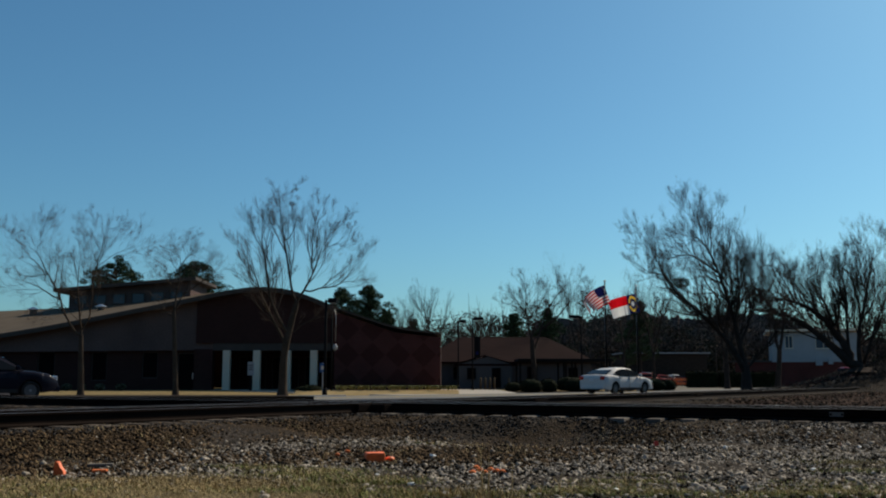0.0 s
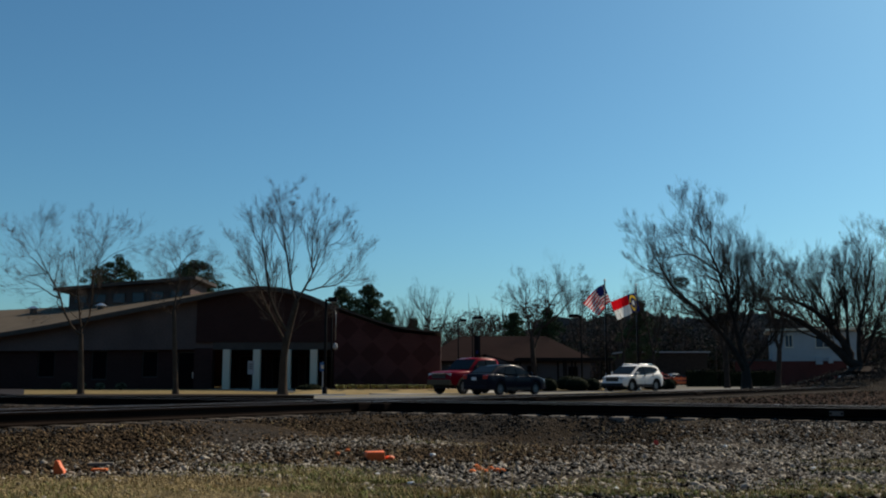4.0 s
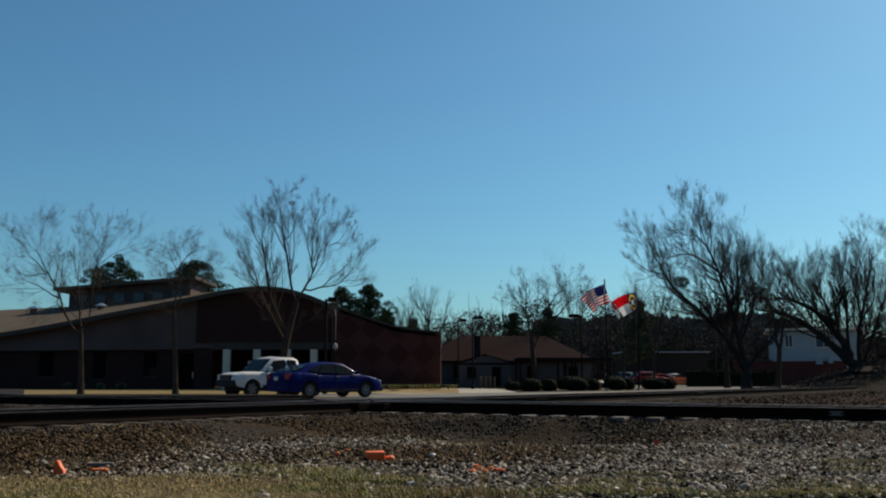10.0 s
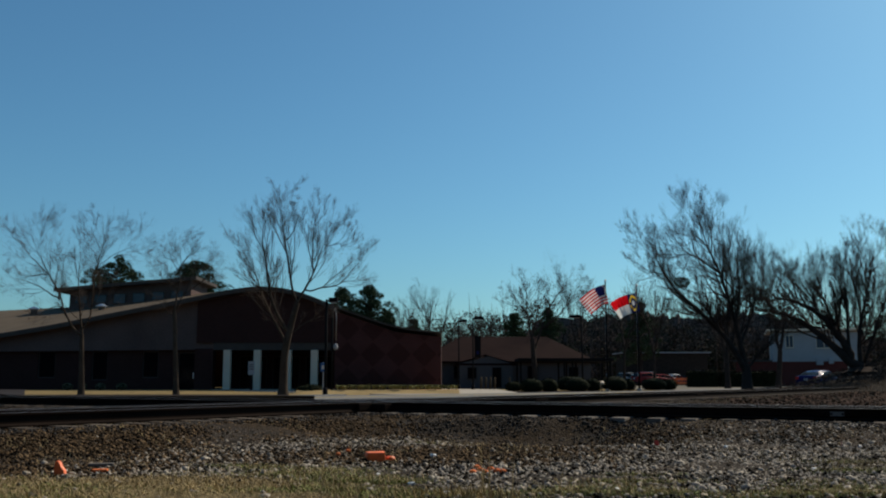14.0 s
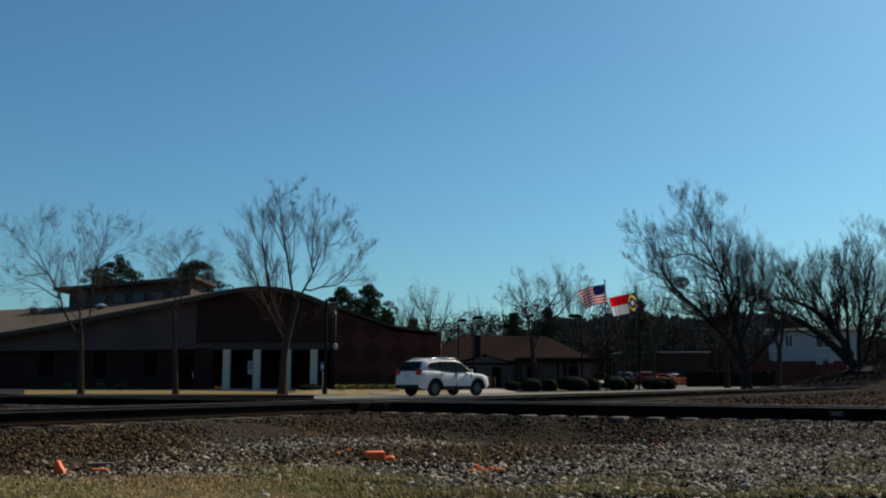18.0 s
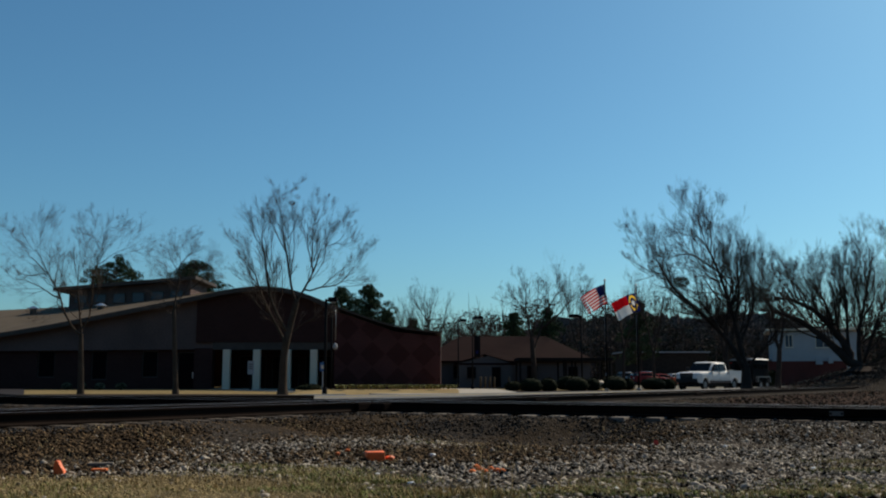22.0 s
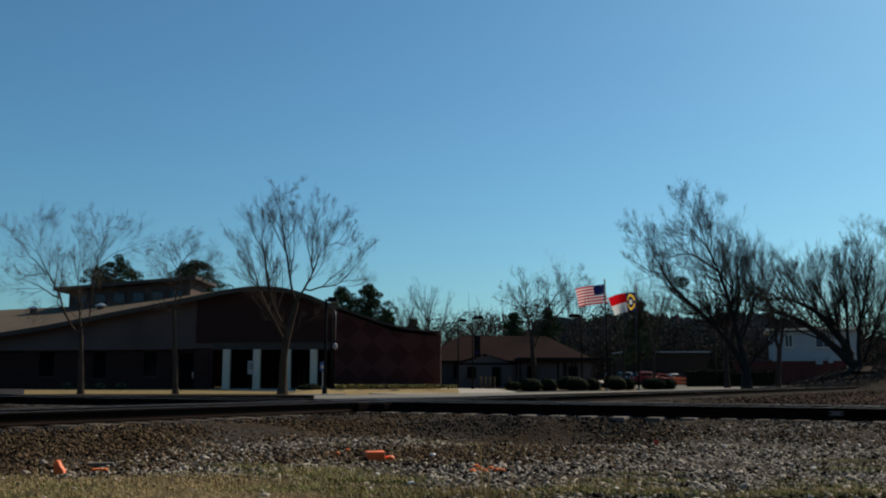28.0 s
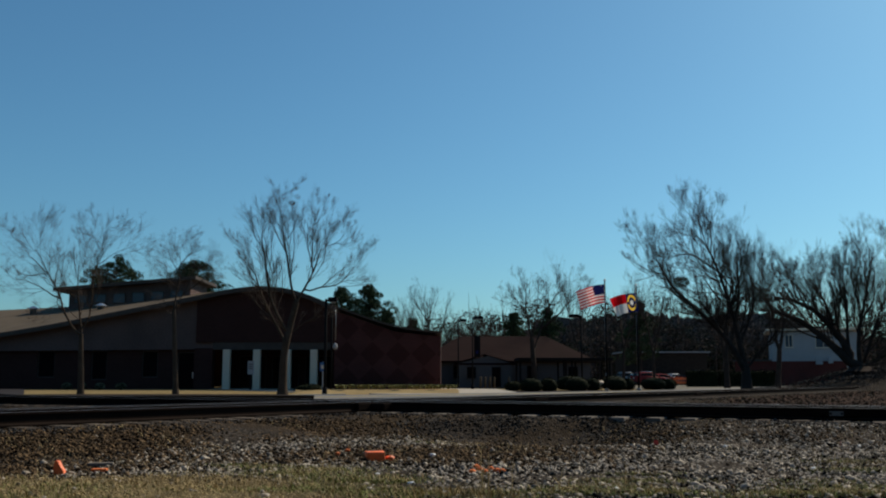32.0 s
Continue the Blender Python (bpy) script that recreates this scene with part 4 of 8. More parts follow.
class LimbTree:
    """A leafless tree: a trunk, limbs that each follow a few bends, and twigs in finer and finer tiers."""

    def __init__(self, name, base, seed, label, material, twig, stem):
        self.rng = np.random.default_rng(seed)
        self.z0 = float(ground(*base)) - 0.02
        self.t = empty(name, pose(base[0], base[1], self.z0), label, "tree")
        self.material, self.twig, self.stem = material, twig, stem
        self.lines, self.tips = [], Wood()

    def trunk(self, pts, r):
        p = np.array([(0.0, -0.12)] + [(a, b - self.z0) for a, b in pts])
        c = curve_through(p, 5)
        c = np.column_stack([c[:, 0], 0.03 * np.sin(c[:, 1] * 2), c[:, 1]])
        u = np.r_[0, np.cumsum(np.linalg.norm(np.diff(c, axis=0), axis=1))]
        rad = r * (1 - 0.35 * u / u[-1]) * (1 + 0.55 * np.exp(-u / 0.25))
        w = Wood()
        w.branch(c, rad, 10)
        w.done("trunk", self.material, self.t)
        self.lines.append((c, rad))

    def limb(self, pts, per=3.0, length=1.1, tiers=(5, 4, 3), spread=0.5, up=0.35, fine=0.5, least=0.003, lean=0.3, thin=1.0, trim=0.85):
        rng = self.rng
        p = np.array([(a, b - self.z0) for a, b in pts])
        c = curve_through(p, 4)
        u = np.r_[0, np.cumsum(np.linalg.norm(np.diff(c, axis=0), axis=1))]
        c, u = c[u <= trim * u[-1]], u[u <= trim * u[-1]]
        # its foot lies on the nearest limb before it
        best = min(((np.hypot(q[:, 0] - c[0, 0], q[:, 2] - c[0, 1]).min(), i) for i, (q, _) in enumerate(self.lines)))[1]
        q, qr = self.lines[best]
        j = int(np.hypot(q[:, 0] - c[0, 0], q[:, 2] - c[0, 1]).argmin())
        away = rng.uniform(-lean, lean) * u + 0.05 * np.sin(u * 1.7 + rng.uniform(0, 6))
        wob = np.cumsum(rng.normal(0, 0.02, (len(c), 2)), axis=0)
        ends = np.minimum(1, np.minimum(u, u[-1] - u) / 0.4)[:, None]
        c = c + wob * ends * min(1.0, u[-1] / 3)
        c = np.column_stack([c[:, 0], q[j, 1] + away, c[:, 1]])
        c[0] = q[j]
        r0 = min(qr[j] * 0.86, (0.010 + self.stem * u[-1] ** 1.1) * thin)
        rad = 0.007 + (r0 - 0.007) * (1 - u / u[-1]) ** 0.85
        self.lines.append((c, rad))
        w = Wood()
        w.branch(c, rad, 6)
        n = max(4, int(per * u[-1]))
        a, ar, al = offshoots(rng, c[None], rad[None], np.array([length * min(1.3, 0.55 + 0.15 * u[-1])]), n, spread, up, 0.16, 6, 0.10, fine, least)
        ar = np.minimum(ar, 0.012 + 0.012 * al[:, None])
        w.many(a, ar, 4)
        for k, m in enumerate(tiers):
            a, ar, al = offshoots(rng, a, ar, al * 0.62, m, spread, up * 0.8, 0.2, 4 if k == 0 else 3, 0.06, fine, least)
            (w if k == 0 else self.tips).many(a, ar, 3)
        w.done("limb", self.material, self.t)

    def done(self):
        self.tips.done("twig_spray", self.twig, self.t)
        return self.t


def sprays(rng, centre, radius, n, size, flat=0.6, out=None):
    """Many small leaf triangles in a lump: verts and faces."""
    p = rng.normal(0, 1, (n, 3))
    p /= np.linalg.norm(p, axis=1)[:, None]
    p *= (rng.uniform(0.35, 1, (n, 1)) ** 0.5) * np.asarray(radius)
    a = rng.normal(0, 1, (n, 3))
    b = rng.normal(0, 1, (n, 3))
    a *= size / (np.linalg.norm(a, axis=1)[:, None])
    b *= size * flat / (np.linalg.norm(b, axis=1)[:, None])
    c = p + np.asarray(centre)
    v = np.stack([c - a * 0.5, c + b * 0.5, c + a * 0.5, c - b * 0.5], 1).reshape(-1, 3)
    return v


def pine(base, height, width, seed, label="tall green pine with clumped needles", bare=0.35, crown=1.8):
    rng = np.random.default_rng(seed)
    x, y = base
    t = empty("pine_tree", pose(x, y, float(ground(x, y))), label, "tree")
    w = Wood()
    w.branch(bend((0, 0, 0), (0, 0, height * 0.97), rng, 0, 0.02, 8), np.linspace(0.22, 0.05, 8), 7)
    vs = []
    for _ in range(115):
        u = rng.uniform(bare, 1.0)
        r = width * (1.05 - ((u - bare) / (1 - bare)) ** crown) * rng.uniform(0.2, 1.15)
        a = rng.uniform(0, 2 * math.pi)
        c = np.array((r * math.cos(a), r * math.sin(a), u * height + rng.normal(0, 0.15)))
        w.branch(bend((0, 0, c[2] - 0.5), c, rng, 0.05, 0.1, 4), np.linspace(0.05, 0.02, 4), 4)
        k = rng.uniform(0.6, 1.3)
        vs.append(sprays(rng, c, (width * 0.22 * k, width * 0.22 * k, width * 0.13 * k), 80, 0.4, 0.24))
    w.done("trunk", "bark_dk", t)
    v = np.vstack(vs)
    raw("crown", v, np.arange(len(v)).reshape(-1, 4), "pine", t)
    return t


def build_trees():
    tree = LimbTree("street_tree", (-15.84, 42.0), 3, "leafless grey-barked young street tree on dry turf", "bark", "twig", 0.0105)
    tree.trunk([(-0.06, 1.63), (-0.1, 2.81)], 0.14)
    grow = dict(per=3.0, length=1.9, tiers=(7, 6, 4), spread=0.36, up=0.12, fine=0.4, least=0.0018, trim=0.78)
    tree.limb([(-0.1, 2.81), (-0.08, 3.86), (-0.07, 5.12), (-0.04, 6.0), (0.05, 7.15)], **grow)
    tree.limb([(-0.17, 2.72), (-0.67, 3.31), (-1.1, 4.61), (-1.55, 5.62), (-1.86, 6.64), (-2.07, 7.71)], **grow)
    tree.limb([(-1.08, 4.36), (-2.06, 4.91), (-3.09, 5.29), (-3.8, 5.42)], **grow)
    tree.limb([(-1.47, 5.44), (-2.19, 5.27), (-2.91, 5.57)], **grow)
    tree.limb([(-0.11, 4.99), (-0.41, 5.93), (-0.66, 7.27)], **grow)
    tree.limb([(-0.08, 2.99), (0.3, 3.81), (0.47, 5.37), (0.77, 6.43), (1.08, 7.45), (1.5, 8.02)], **grow)
    tree.limb([(0.65, 5.82), (1.23, 6.31), (1.92, 6.64), (2.46, 7.04)], **grow)
    tree.limb([(-1.15, 4.74), (-1.09, 5.82), (-1.08, 6.64)], **grow)
    tree.limb([(-1.79, 6.25), (-2.36, 6.59), (-2.95, 7.15)], **grow)
    tree.limb([(-1.8, 6.38), (-1.49, 7.15), (-1.25, 7.45)], **grow)
    tree.limb([(0.25, 3.86), (0.66, 4.56), (1.08, 5.32)], **grow)
    tree.limb([(-0.06, 5.87), (-0.2, 6.64), (-0.44, 7.35)], **grow)
    tree.limb([(0.77, 6.43), (0.46, 7.15), (0.11, 7.61)], **grow)
    tree.limb([(-1.47, 5.44), (-2.08, 6.08), (-2.7, 6.33)], **grow)
    tree.limb([(-0.97, 4.11), (-1.66, 3.91), (-2.32, 4.16)], **grow)
    tree.limb([(1.92, 6.64), (2.28, 6.43), (2.69, 6.33)], **grow)
    tree.limb([(1.08, 7.45), (1.38, 7.45), (1.74, 7.35)], **grow)
    tree.limb([(-1.86, 6.64), (-1.59, 7.2), (-1.58, 7.86)], **grow)
    tree.done()
    tree = LimbTree("street_tree", (-12.8, 46.0), 5, "slim leafless street tree with a narrow crown", "bark", "twig", 0.0105)
    tree.trunk([(-0.15, 2.78), (-0.25, 4.15)], 0.13)
    grow = dict(per=3.0, length=1.7, tiers=(7, 6, 4), spread=0.4, up=0.1, fine=0.4, least=0.0018, trim=0.8)
    tree.limb([(-0.25, 4.15), (-0.17, 5.52), (-0.16, 6.77), (-0.46, 8.17)], **grow)
    tree.limb([(-0.23, 4.2), (0.24, 4.97), (0.51, 5.85), (0.87, 7.19)], **grow)
    tree.limb([(-0.21, 3.82), (-0.72, 4.2), (-1.5, 4.59)], **grow)
    tree.limb([(-0.16, 6.02), (-0.6, 6.69), (-0.98, 7.97)], **grow)
    tree.limb([(-0.15, 6.49), (0.44, 7.02), (1.26, 7.24)], **grow)
    tree.limb([(0.24, 4.97), (1.04, 5.58), (1.78, 6.35)], **grow)
    tree.limb([(-0.21, 5.19), (-0.67, 5.69), (-1.11, 6.96)], **grow)
    tree.limb([(-0.21, 7.19), (0.11, 7.63), (0.35, 7.97)], **grow)
    tree.limb([(-0.15, 6.35), (0.16, 6.91), (0.67, 7.47)], **grow)
    tree.limb([(1.04, 5.58), (1.47, 5.74), (2.02, 5.85)], **grow)
    tree.limb([(0.51, 5.85), (0.9, 6.35), (1.33, 6.77)], **grow)
    tree.limb([(-0.6, 6.69), (-0.88, 6.77), (-1.26, 7.19)], **grow)
    tree.done()
    tree = LimbTree("street_tree", (-8.36, 50.0), 8, "tall leafless street tree with two rounded lobes", "bark", "twig", 0.0125)
    tree.trunk([(0.05, 2.07), (0.31, 3.54), (0.64, 4.88)], 0.23)
    grow = dict(per=3.2, length=1.75, tiers=(7, 6, 4), spread=0.3, up=0.26, fine=0.42, least=0.002, trim=0.78)
    tree.limb([(0.64, 4.82), (0.27, 6.59), (0.06, 8.04), (-0.09, 9.41), (-0.03, 10.95)], **grow)
    tree.limb([(0.64, 4.88), (1.24, 6.17), (1.69, 7.74), (2.33, 9.02), (2.86, 9.93)], **grow)
    tree.limb([(1.32, 6.59), (1.41, 8.04), (1.54, 9.32), (1.67, 10.49)], **grow)
    tree.limb([(1.11, 5.42), (1.97, 5.72), (2.92, 5.99), (3.74, 6.89), (4.46, 7.5)], **grow)
    tree.limb([(1.84, 7.95), (2.64, 8.22), (3.18, 8.89), (3.59, 9.44)], **grow)
    tree.limb([(0.29, 3.19), (-0.52, 4.73), (-0.8, 6.59), (-1.06, 8.35), (-0.78, 10.67)], **grow)
    tree.limb([(0.06, 2.78), (-1.18, 5.09), (-1.77, 6.77), (-2.31, 9.14)], **grow)
    tree.limb([(-0.71, 5.33), (-1.8, 5.93), (-3.08, 6.65)], **grow)
    tree.limb([(0.2, 7.28), (-0.37, 8.41), (-0.88, 9.57), (-0.54, 10.55)], **grow)
    tree.limb([(0.09, 8.04), (0.58, 9.02), (0.74, 9.99)], **grow)
    tree.limb([(1.35, 6.83), (1.11, 8.1), (1.12, 9.5), (1.28, 10.24)], **grow)
    tree.limb([(2.92, 5.99), (3.45, 6.05), (4.17, 5.93)], **grow)
    tree.limb([(-1.96, 7.44), (-2.63, 7.68), (-3.07, 8.16)], **grow)
    tree.limb([(-0.94, 7.44), (-1.45, 8.35), (-1.66, 9.44)], **grow)
    tree.limb([(2.33, 9.02), (2.99, 9.5), (3.34, 10.12)], **grow)
    tree.limb([(1.55, 8.95), (1.96, 9.69), (2.07, 10.42)], **grow)
    tree.limb([(-0.08, 9.26), (-0.41, 10.12), (-0.3, 10.86)], **grow)
    tree.limb([(-1.7, 6.47), (-2.31, 7.07), (-2.8, 7.44)], **grow)
    tree.limb([(2.52, 8.19), (3.01, 8.04), (3.49, 8.22)], **grow)
    tree.limb([(3.74, 6.89), (4.04, 7.38), (4.15, 7.86)], **grow)
    tree.limb([(0.29, 3.19), (1.34, 3.96), (2.58, 4.38)], **grow)
    tree.limb([(0.32, 3.25), (-0.74, 3.96), (-1.57, 4.14)], **grow)
    tree.limb([(-0.08, 10.49), (0.13, 10.61), (0.37, 10.42)], **grow)
    tree.done()
    tree = LimbTree("oak_tree", (17.73, 56.0), 11, "large dark leafless oak leaning beside the street", "bark_dk", "twig_dk", 0.0155)
    tree.trunk([(-0.01, 1.56)], 0.36)
    grow = dict(per=3.4, length=2.1, tiers=(8, 5, 4), spread=0.38, up=0.34, fine=0.44, least=0.0034)
    tree.limb([(-0.05, 1.36), (-1.39, 3.34), (-3.0, 4.8), (-4.36, 6.07), (-5.51, 7.82), (-6.6, 9.79)], **grow)
    tree.limb([(-0.01, 1.49), (-0.62, 4.27), (-1.27, 6.47), (-2.26, 8.56), (-3.5, 9.72), (-4.7, 10.27)], **grow)
    tree.limb([(-2.2, 8.5), (-2.68, 10.0), (-2.88, 11.85)], **grow)
    tree.limb([(-2.05, 8.02), (-1.9, 9.31), (-1.51, 11.37)], **grow)
    tree.limb([(-1.67, 7.21), (-3.22, 8.12), (-4.43, 7.95), (-5.57, 8.02)], **grow)
    tree.limb([(-1.27, 6.37), (-2.32, 6.87), (-4.01, 6.54)], **grow)
    tree.limb([(-0.97, 5.47), (-1.89, 5.87), (-3.85, 5.4)], **grow)
    tree.limb([(0.05, 1.49), (0.76, 2.41), (1.46, 3.34), (2.06, 4.66), (2.46, 6.0)], **grow)
    tree.limb([(-0.6, 4.13), (-0.39, 5.93), (-0.44, 7.82), (-0.41, 9.45)], **grow)
    tree.limb([(-0.28, 3.07), (0.48, 5.2), (0.36, 6.87), (0.2, 8.02)], **grow)
    tree.limb([(-2.16, 4.13), (-3.29, 4.03), (-4.25, 3.2)], **grow)
    tree.limb([(-2.81, 4.66), (-3.74, 4.53), (-5.19, 5.03)], **grow)
    tree.limb([(-4.94, 6.87), (-5.94, 6.94), (-7.19, 7.68)], **grow)
    tree.limb([(-4.29, 6.0), (-5.16, 6.17), (-6.15, 6.61)], **grow)
    tree.limb([(0.52, 5.33), (1.08, 6.54), (1.15, 8.16)], **grow)
    tree.limb([(-3.5, 9.72), (-3.8, 10.75), (-3.97, 11.78)], **grow)
    tree.limb([(-2.84, 9.24), (-3.47, 8.63), (-4.34, 8.77)], **grow)
    tree.limb([(-5.51, 7.82), (-5.55, 8.9), (-5.64, 10.2)], **grow)
    tree.limb([(-0.91, 5.33), (-0.78, 6.94), (-0.98, 8.56)], **grow)
    tree.limb([(-1.27, 6.47), (-1.42, 7.82), (-1.16, 9.11)], **grow)
    tree.limb([(-2.52, 8.97), (-3.31, 9.24), (-4.2, 8.97)], **grow)
    tree.limb([(-3.15, 8.12), (-3.58, 7.28), (-4.26, 7.01)], **grow)
    tree.limb([(1.46, 3.34), (1.39, 4.66), (1.59, 6.0)], **grow)
    tree.limb([(-0.82, 4.33), (-1.81, 4.66), (-2.68, 4.53)], **grow)
    tree.limb([(-0.42, 5.87), (0.09, 7.01), (0.48, 8.29)], **grow)
    tree.limb([(-6.09, 8.56), (-6.7, 8.7), (-7.09, 9.24)], **grow)
    tree.limb([(-0.64, 2.38), (-1.81, 2.87), (-2.87, 3.01)], **grow)
    tree.limb([(-4.62, 6.37), (-4.72, 7.21), (-5.11, 7.82)], **grow)
    tree.done()
    tree = LimbTree("oak_tree", (26.2, 60.0), 14, "wide dark leafless oak with a low arching limb on a mound", "bark_dk", "twig_dk", 0.019)
    tree.trunk([(0.01, 1.61)], 0.8)
    grow = dict(per=3.8, length=2.2, tiers=(8, 5, 4), spread=0.38, up=0.42, fine=0.42, least=0.0032)
    tree.limb([(-0.2, 1.54), (-1.94, 3.37), (-3.79, 4.79), (-5.55, 5.29), (-7.34, 5.15)], thin=2.0, **grow)
    tree.limb([(-0.39, 1.96), (-1.43, 3.73), (-3.19, 5.29), (-5.31, 5.87), (-7.2, 5.29)], thin=2.0, **grow)
    tree.limb([(-0.09, 1.68), (-0.02, 4.08), (0.52, 6.51), (1.48, 10.5)], **grow)
    tree.limb([(0.23, 1.75), (0.75, 3.8), (1.58, 6.23), (2.82, 7.74)], **grow)
    tree.limb([(0.09, 4.72), (-0.26, 6.66), (-1.15, 8.68)], **grow)
    tree.limb([(-0.78, 2.59), (-0.92, 5.08), (-1.6, 6.94), (-2.45, 8.61)], **grow)
    tree.limb([(-1.36, 3.66), (-2.08, 6.15), (-3.75, 8.46)], **grow)
    tree.limb([(0.51, 1.61), (1.8, 3.02), (3.06, 3.8)], **grow)
    tree.limb([(0.52, 6.44), (0.19, 8.1), (0.23, 9.99)], **grow)
    tree.limb([(1.58, 6.23), (2.1, 7.74), (2.34, 9.26)], **grow)
    tree.limb([(-2.44, 4.72), (-3.22, 6.23), (-4.23, 7.45)], **grow)
    tree.limb([(-3.19, 5.29), (-4.12, 6.73), (-4.71, 7.88)], **grow)
    tree.limb([(-4.18, 5.65), (-4.98, 6.73), (-5.37, 7.67)], **grow)
    tree.limb([(-5.24, 5.8), (-5.91, 6.8), (-6.3, 7.74)], **grow)
    tree.limb([(-6.33, 5.51), (-6.64, 6.58), (-6.8, 7.74)], **grow)
    tree.limb([(-0.92, 5.08), (-1.03, 6.94), (-1.21, 8.83)], **grow)
    tree.limb([(0.97, 8.03), (1.76, 9.12), (2.04, 10.21)], **grow)
    tree.limb([(-1.6, 6.94), (-2.21, 7.59), (-3.05, 8.17)], **grow)
    tree.limb([(-2.83, 4.15), (-3.48, 5.29), (-3.78, 6.51)], **grow)
    tree.limb([(0.42, 4.79), (1.13, 5.87), (1.48, 6.94)], **grow)
    tree.limb([(-0.19, 6.51), (-0.54, 8.03), (-0.38, 9.48)], **grow)
    tree.limb([(1.8, 3.02), (2.32, 4.44), (3.11, 5.51)], **grow)
    tree.limb([(-2.08, 6.15), (-2.45, 7.23), (-2.61, 8.32)], **grow)
    tree.limb([(-0.04, 3.73), (-0.63, 5.22), (-1.0, 6.23)], **grow)
    tree.limb([(0.75, 3.8), (1.7, 4.79), (2.59, 5.22)], **grow)
    tree.limb([(1.22, 9.12), (0.7, 9.48), (0.68, 10.28)], **grow)
    tree.done()
    tree = LimbTree("yard_tree", (8.3, 86.0), 21, "grey leafless yard tree behind the offices", "bark_dk", "twig_dk", 0.0135)
    tree.trunk([(-0.17, 2.44), (-0.3, 4.47)], 0.3)
    grow = dict(per=2.6, length=1.8, tiers=(5, 4, 3), spread=0.5, up=0.35, fine=0.48, least=0.0045)
    tree.limb([(-0.3, 4.36), (-0.63, 6.71), (-0.7, 8.76), (-0.16, 11.45)], **grow)
    tree.limb([(-0.25, 4.47), (0.35, 7.12), (0.53, 9.17), (0.96, 10.21)], **grow)
    tree.limb([(-0.16, 3.2), (0.9, 6.2), (2.69, 9.17), (4.88, 10.93)], **grow)
    tree.limb([(-0.63, 6.61), (-1.74, 8.14), (-2.75, 9.48)], **grow)
    tree.limb([(-0.67, 7.43), (-1.95, 7.53), (-3.27, 8.25)], **grow)
    tree.limb([(0.69, 5.48), (2.03, 6.5), (3.5, 8.66), (3.94, 10.21)], **grow)
    tree.limb([(0.35, 7.12), (1.04, 8.56), (1.98, 10.0)], **grow)
    tree.limb([(2.69, 9.17), (2.81, 10.31), (2.52, 11.24)], **grow)
    tree.limb([(-1.74, 8.14), (-2.36, 7.63), (-3.18, 7.32)], **grow)
    tree.limb([(3.5, 8.56), (4.33, 9.07), (5.16, 9.28)], **grow)
    tree.limb([(-0.71, 8.56), (-1.2, 9.9), (-1.09, 10.93)], **grow)
    tree.limb([(1.48, 7.27), (1.35, 8.76), (1.78, 10.1)], **grow)
    tree.limb([(3.84, 10.0), (4.35, 10.21), (5.07, 10.1)], **grow)
    tree.done()
    bare_tree("yard_tree", (23.7, 80.0), 3.0, [(-0.8, 0, 9, 0), (1.0, 0.4, 9.6, 0), (0.2, -0.5, 10.4, 0), (2.0, 0, 7.5, 0), (-1.8, 0.4, 7.3, 0)], 16, "slim dark leafless tree", "bark_dk", "twig_dk", trunk_r=0.24)
    bare_tree("yard_tree", (29.3, 84.0), 3.4, [(1.4, 0, 9.2, 0), (2.3, 0.4, 7.6, 0), (-0.8, -0.5, 9.2, 0), (0.6, 0, 10.2, 0), (-1.6, 0.3, 8.0, 0)], 18, "slim dark leafless tree", "bark_dk", "twig_dk", trunk_r=0.26, lean=0.3)
    far = [(-1.6, 112, 11.4, 2.6), (-5.4, 118, 10.2, 2.4), (2.6, 120, 9.0, 2.4), (15.0, 105, 11.8, 2.4), (20.0, 106, 11.5, 2.6), (5.6, 125, 9.0, 2.0), (-4.0, 125, 9.6, 2.2), (-60, 110, 9, 2.6), (-52, 116, 8.5, 2.4), (26, 118, 13, 3.0), (36, 122, 11, 3)]
    for k, (x, y, h, w) in enumerate(far):
        rng = random.Random(50 + k)
        limbs = [(rng.uniform(-w, w), rng.uniform(-w, w), h * rng.uniform(0.7, 1.0), 0) for _ in range(7)]
        bare_tree("far_tree", (x, y), h * 0.3, limbs, 60 + k, "distant leafless tree against the sky", "bark_dk", "twig_dk", trunk_r=0.2, thin=1.2, tiers=(5, 4))
    for k, (x, y, h, w) in enumerate([(-30.4, 88, 11.6, 2.7), (-23.2, 88, 11.2, 2.9), (-9.6, 90, 9.0, 2.3), (-7.2, 92, 9.4, 2.7), (-5.6, 96, 7.6, 1.5), (-48, 96, 7.8, 2.0), (9.5, 128, 9.6, 2.4), (14.5, 132, 10.4, 2.8), (26, 126, 10.8, 3.0), (-4, 128, 8.6, 2.4)]):
        pine((x, y), h, w, 200 + k, crown=5 if k < 2 else (3.5 if k < 4 else 1.8), bare=0.6 if k < 2 else 0.3)
    # mistletoe lump and squirrel nest in the branches
    for x, y, z, r, seed in ((14.1, 56.0, 6.55, 0.42, 1), (-8.1, 50.1, 10.2, 0.16, 2)):
        rng = np.random.default_rng(seed)
        v = sprays(rng, (0, 0, 0), (r * 1.2, r, r * 0.85), 420 if r > 0.3 else 160, r * 0.4, 0.4)
        ob = raw("mistletoe_clump" if r > 0.3 else "leaf_nest", v, np.arange(len(v)).reshape(-1, 4), "pine" if r > 0.3 else "twig_dk")
        ob.matrix_basis = pose(x, y, z)
        tagged(ob, "dark clump caught in bare branches", "clump")


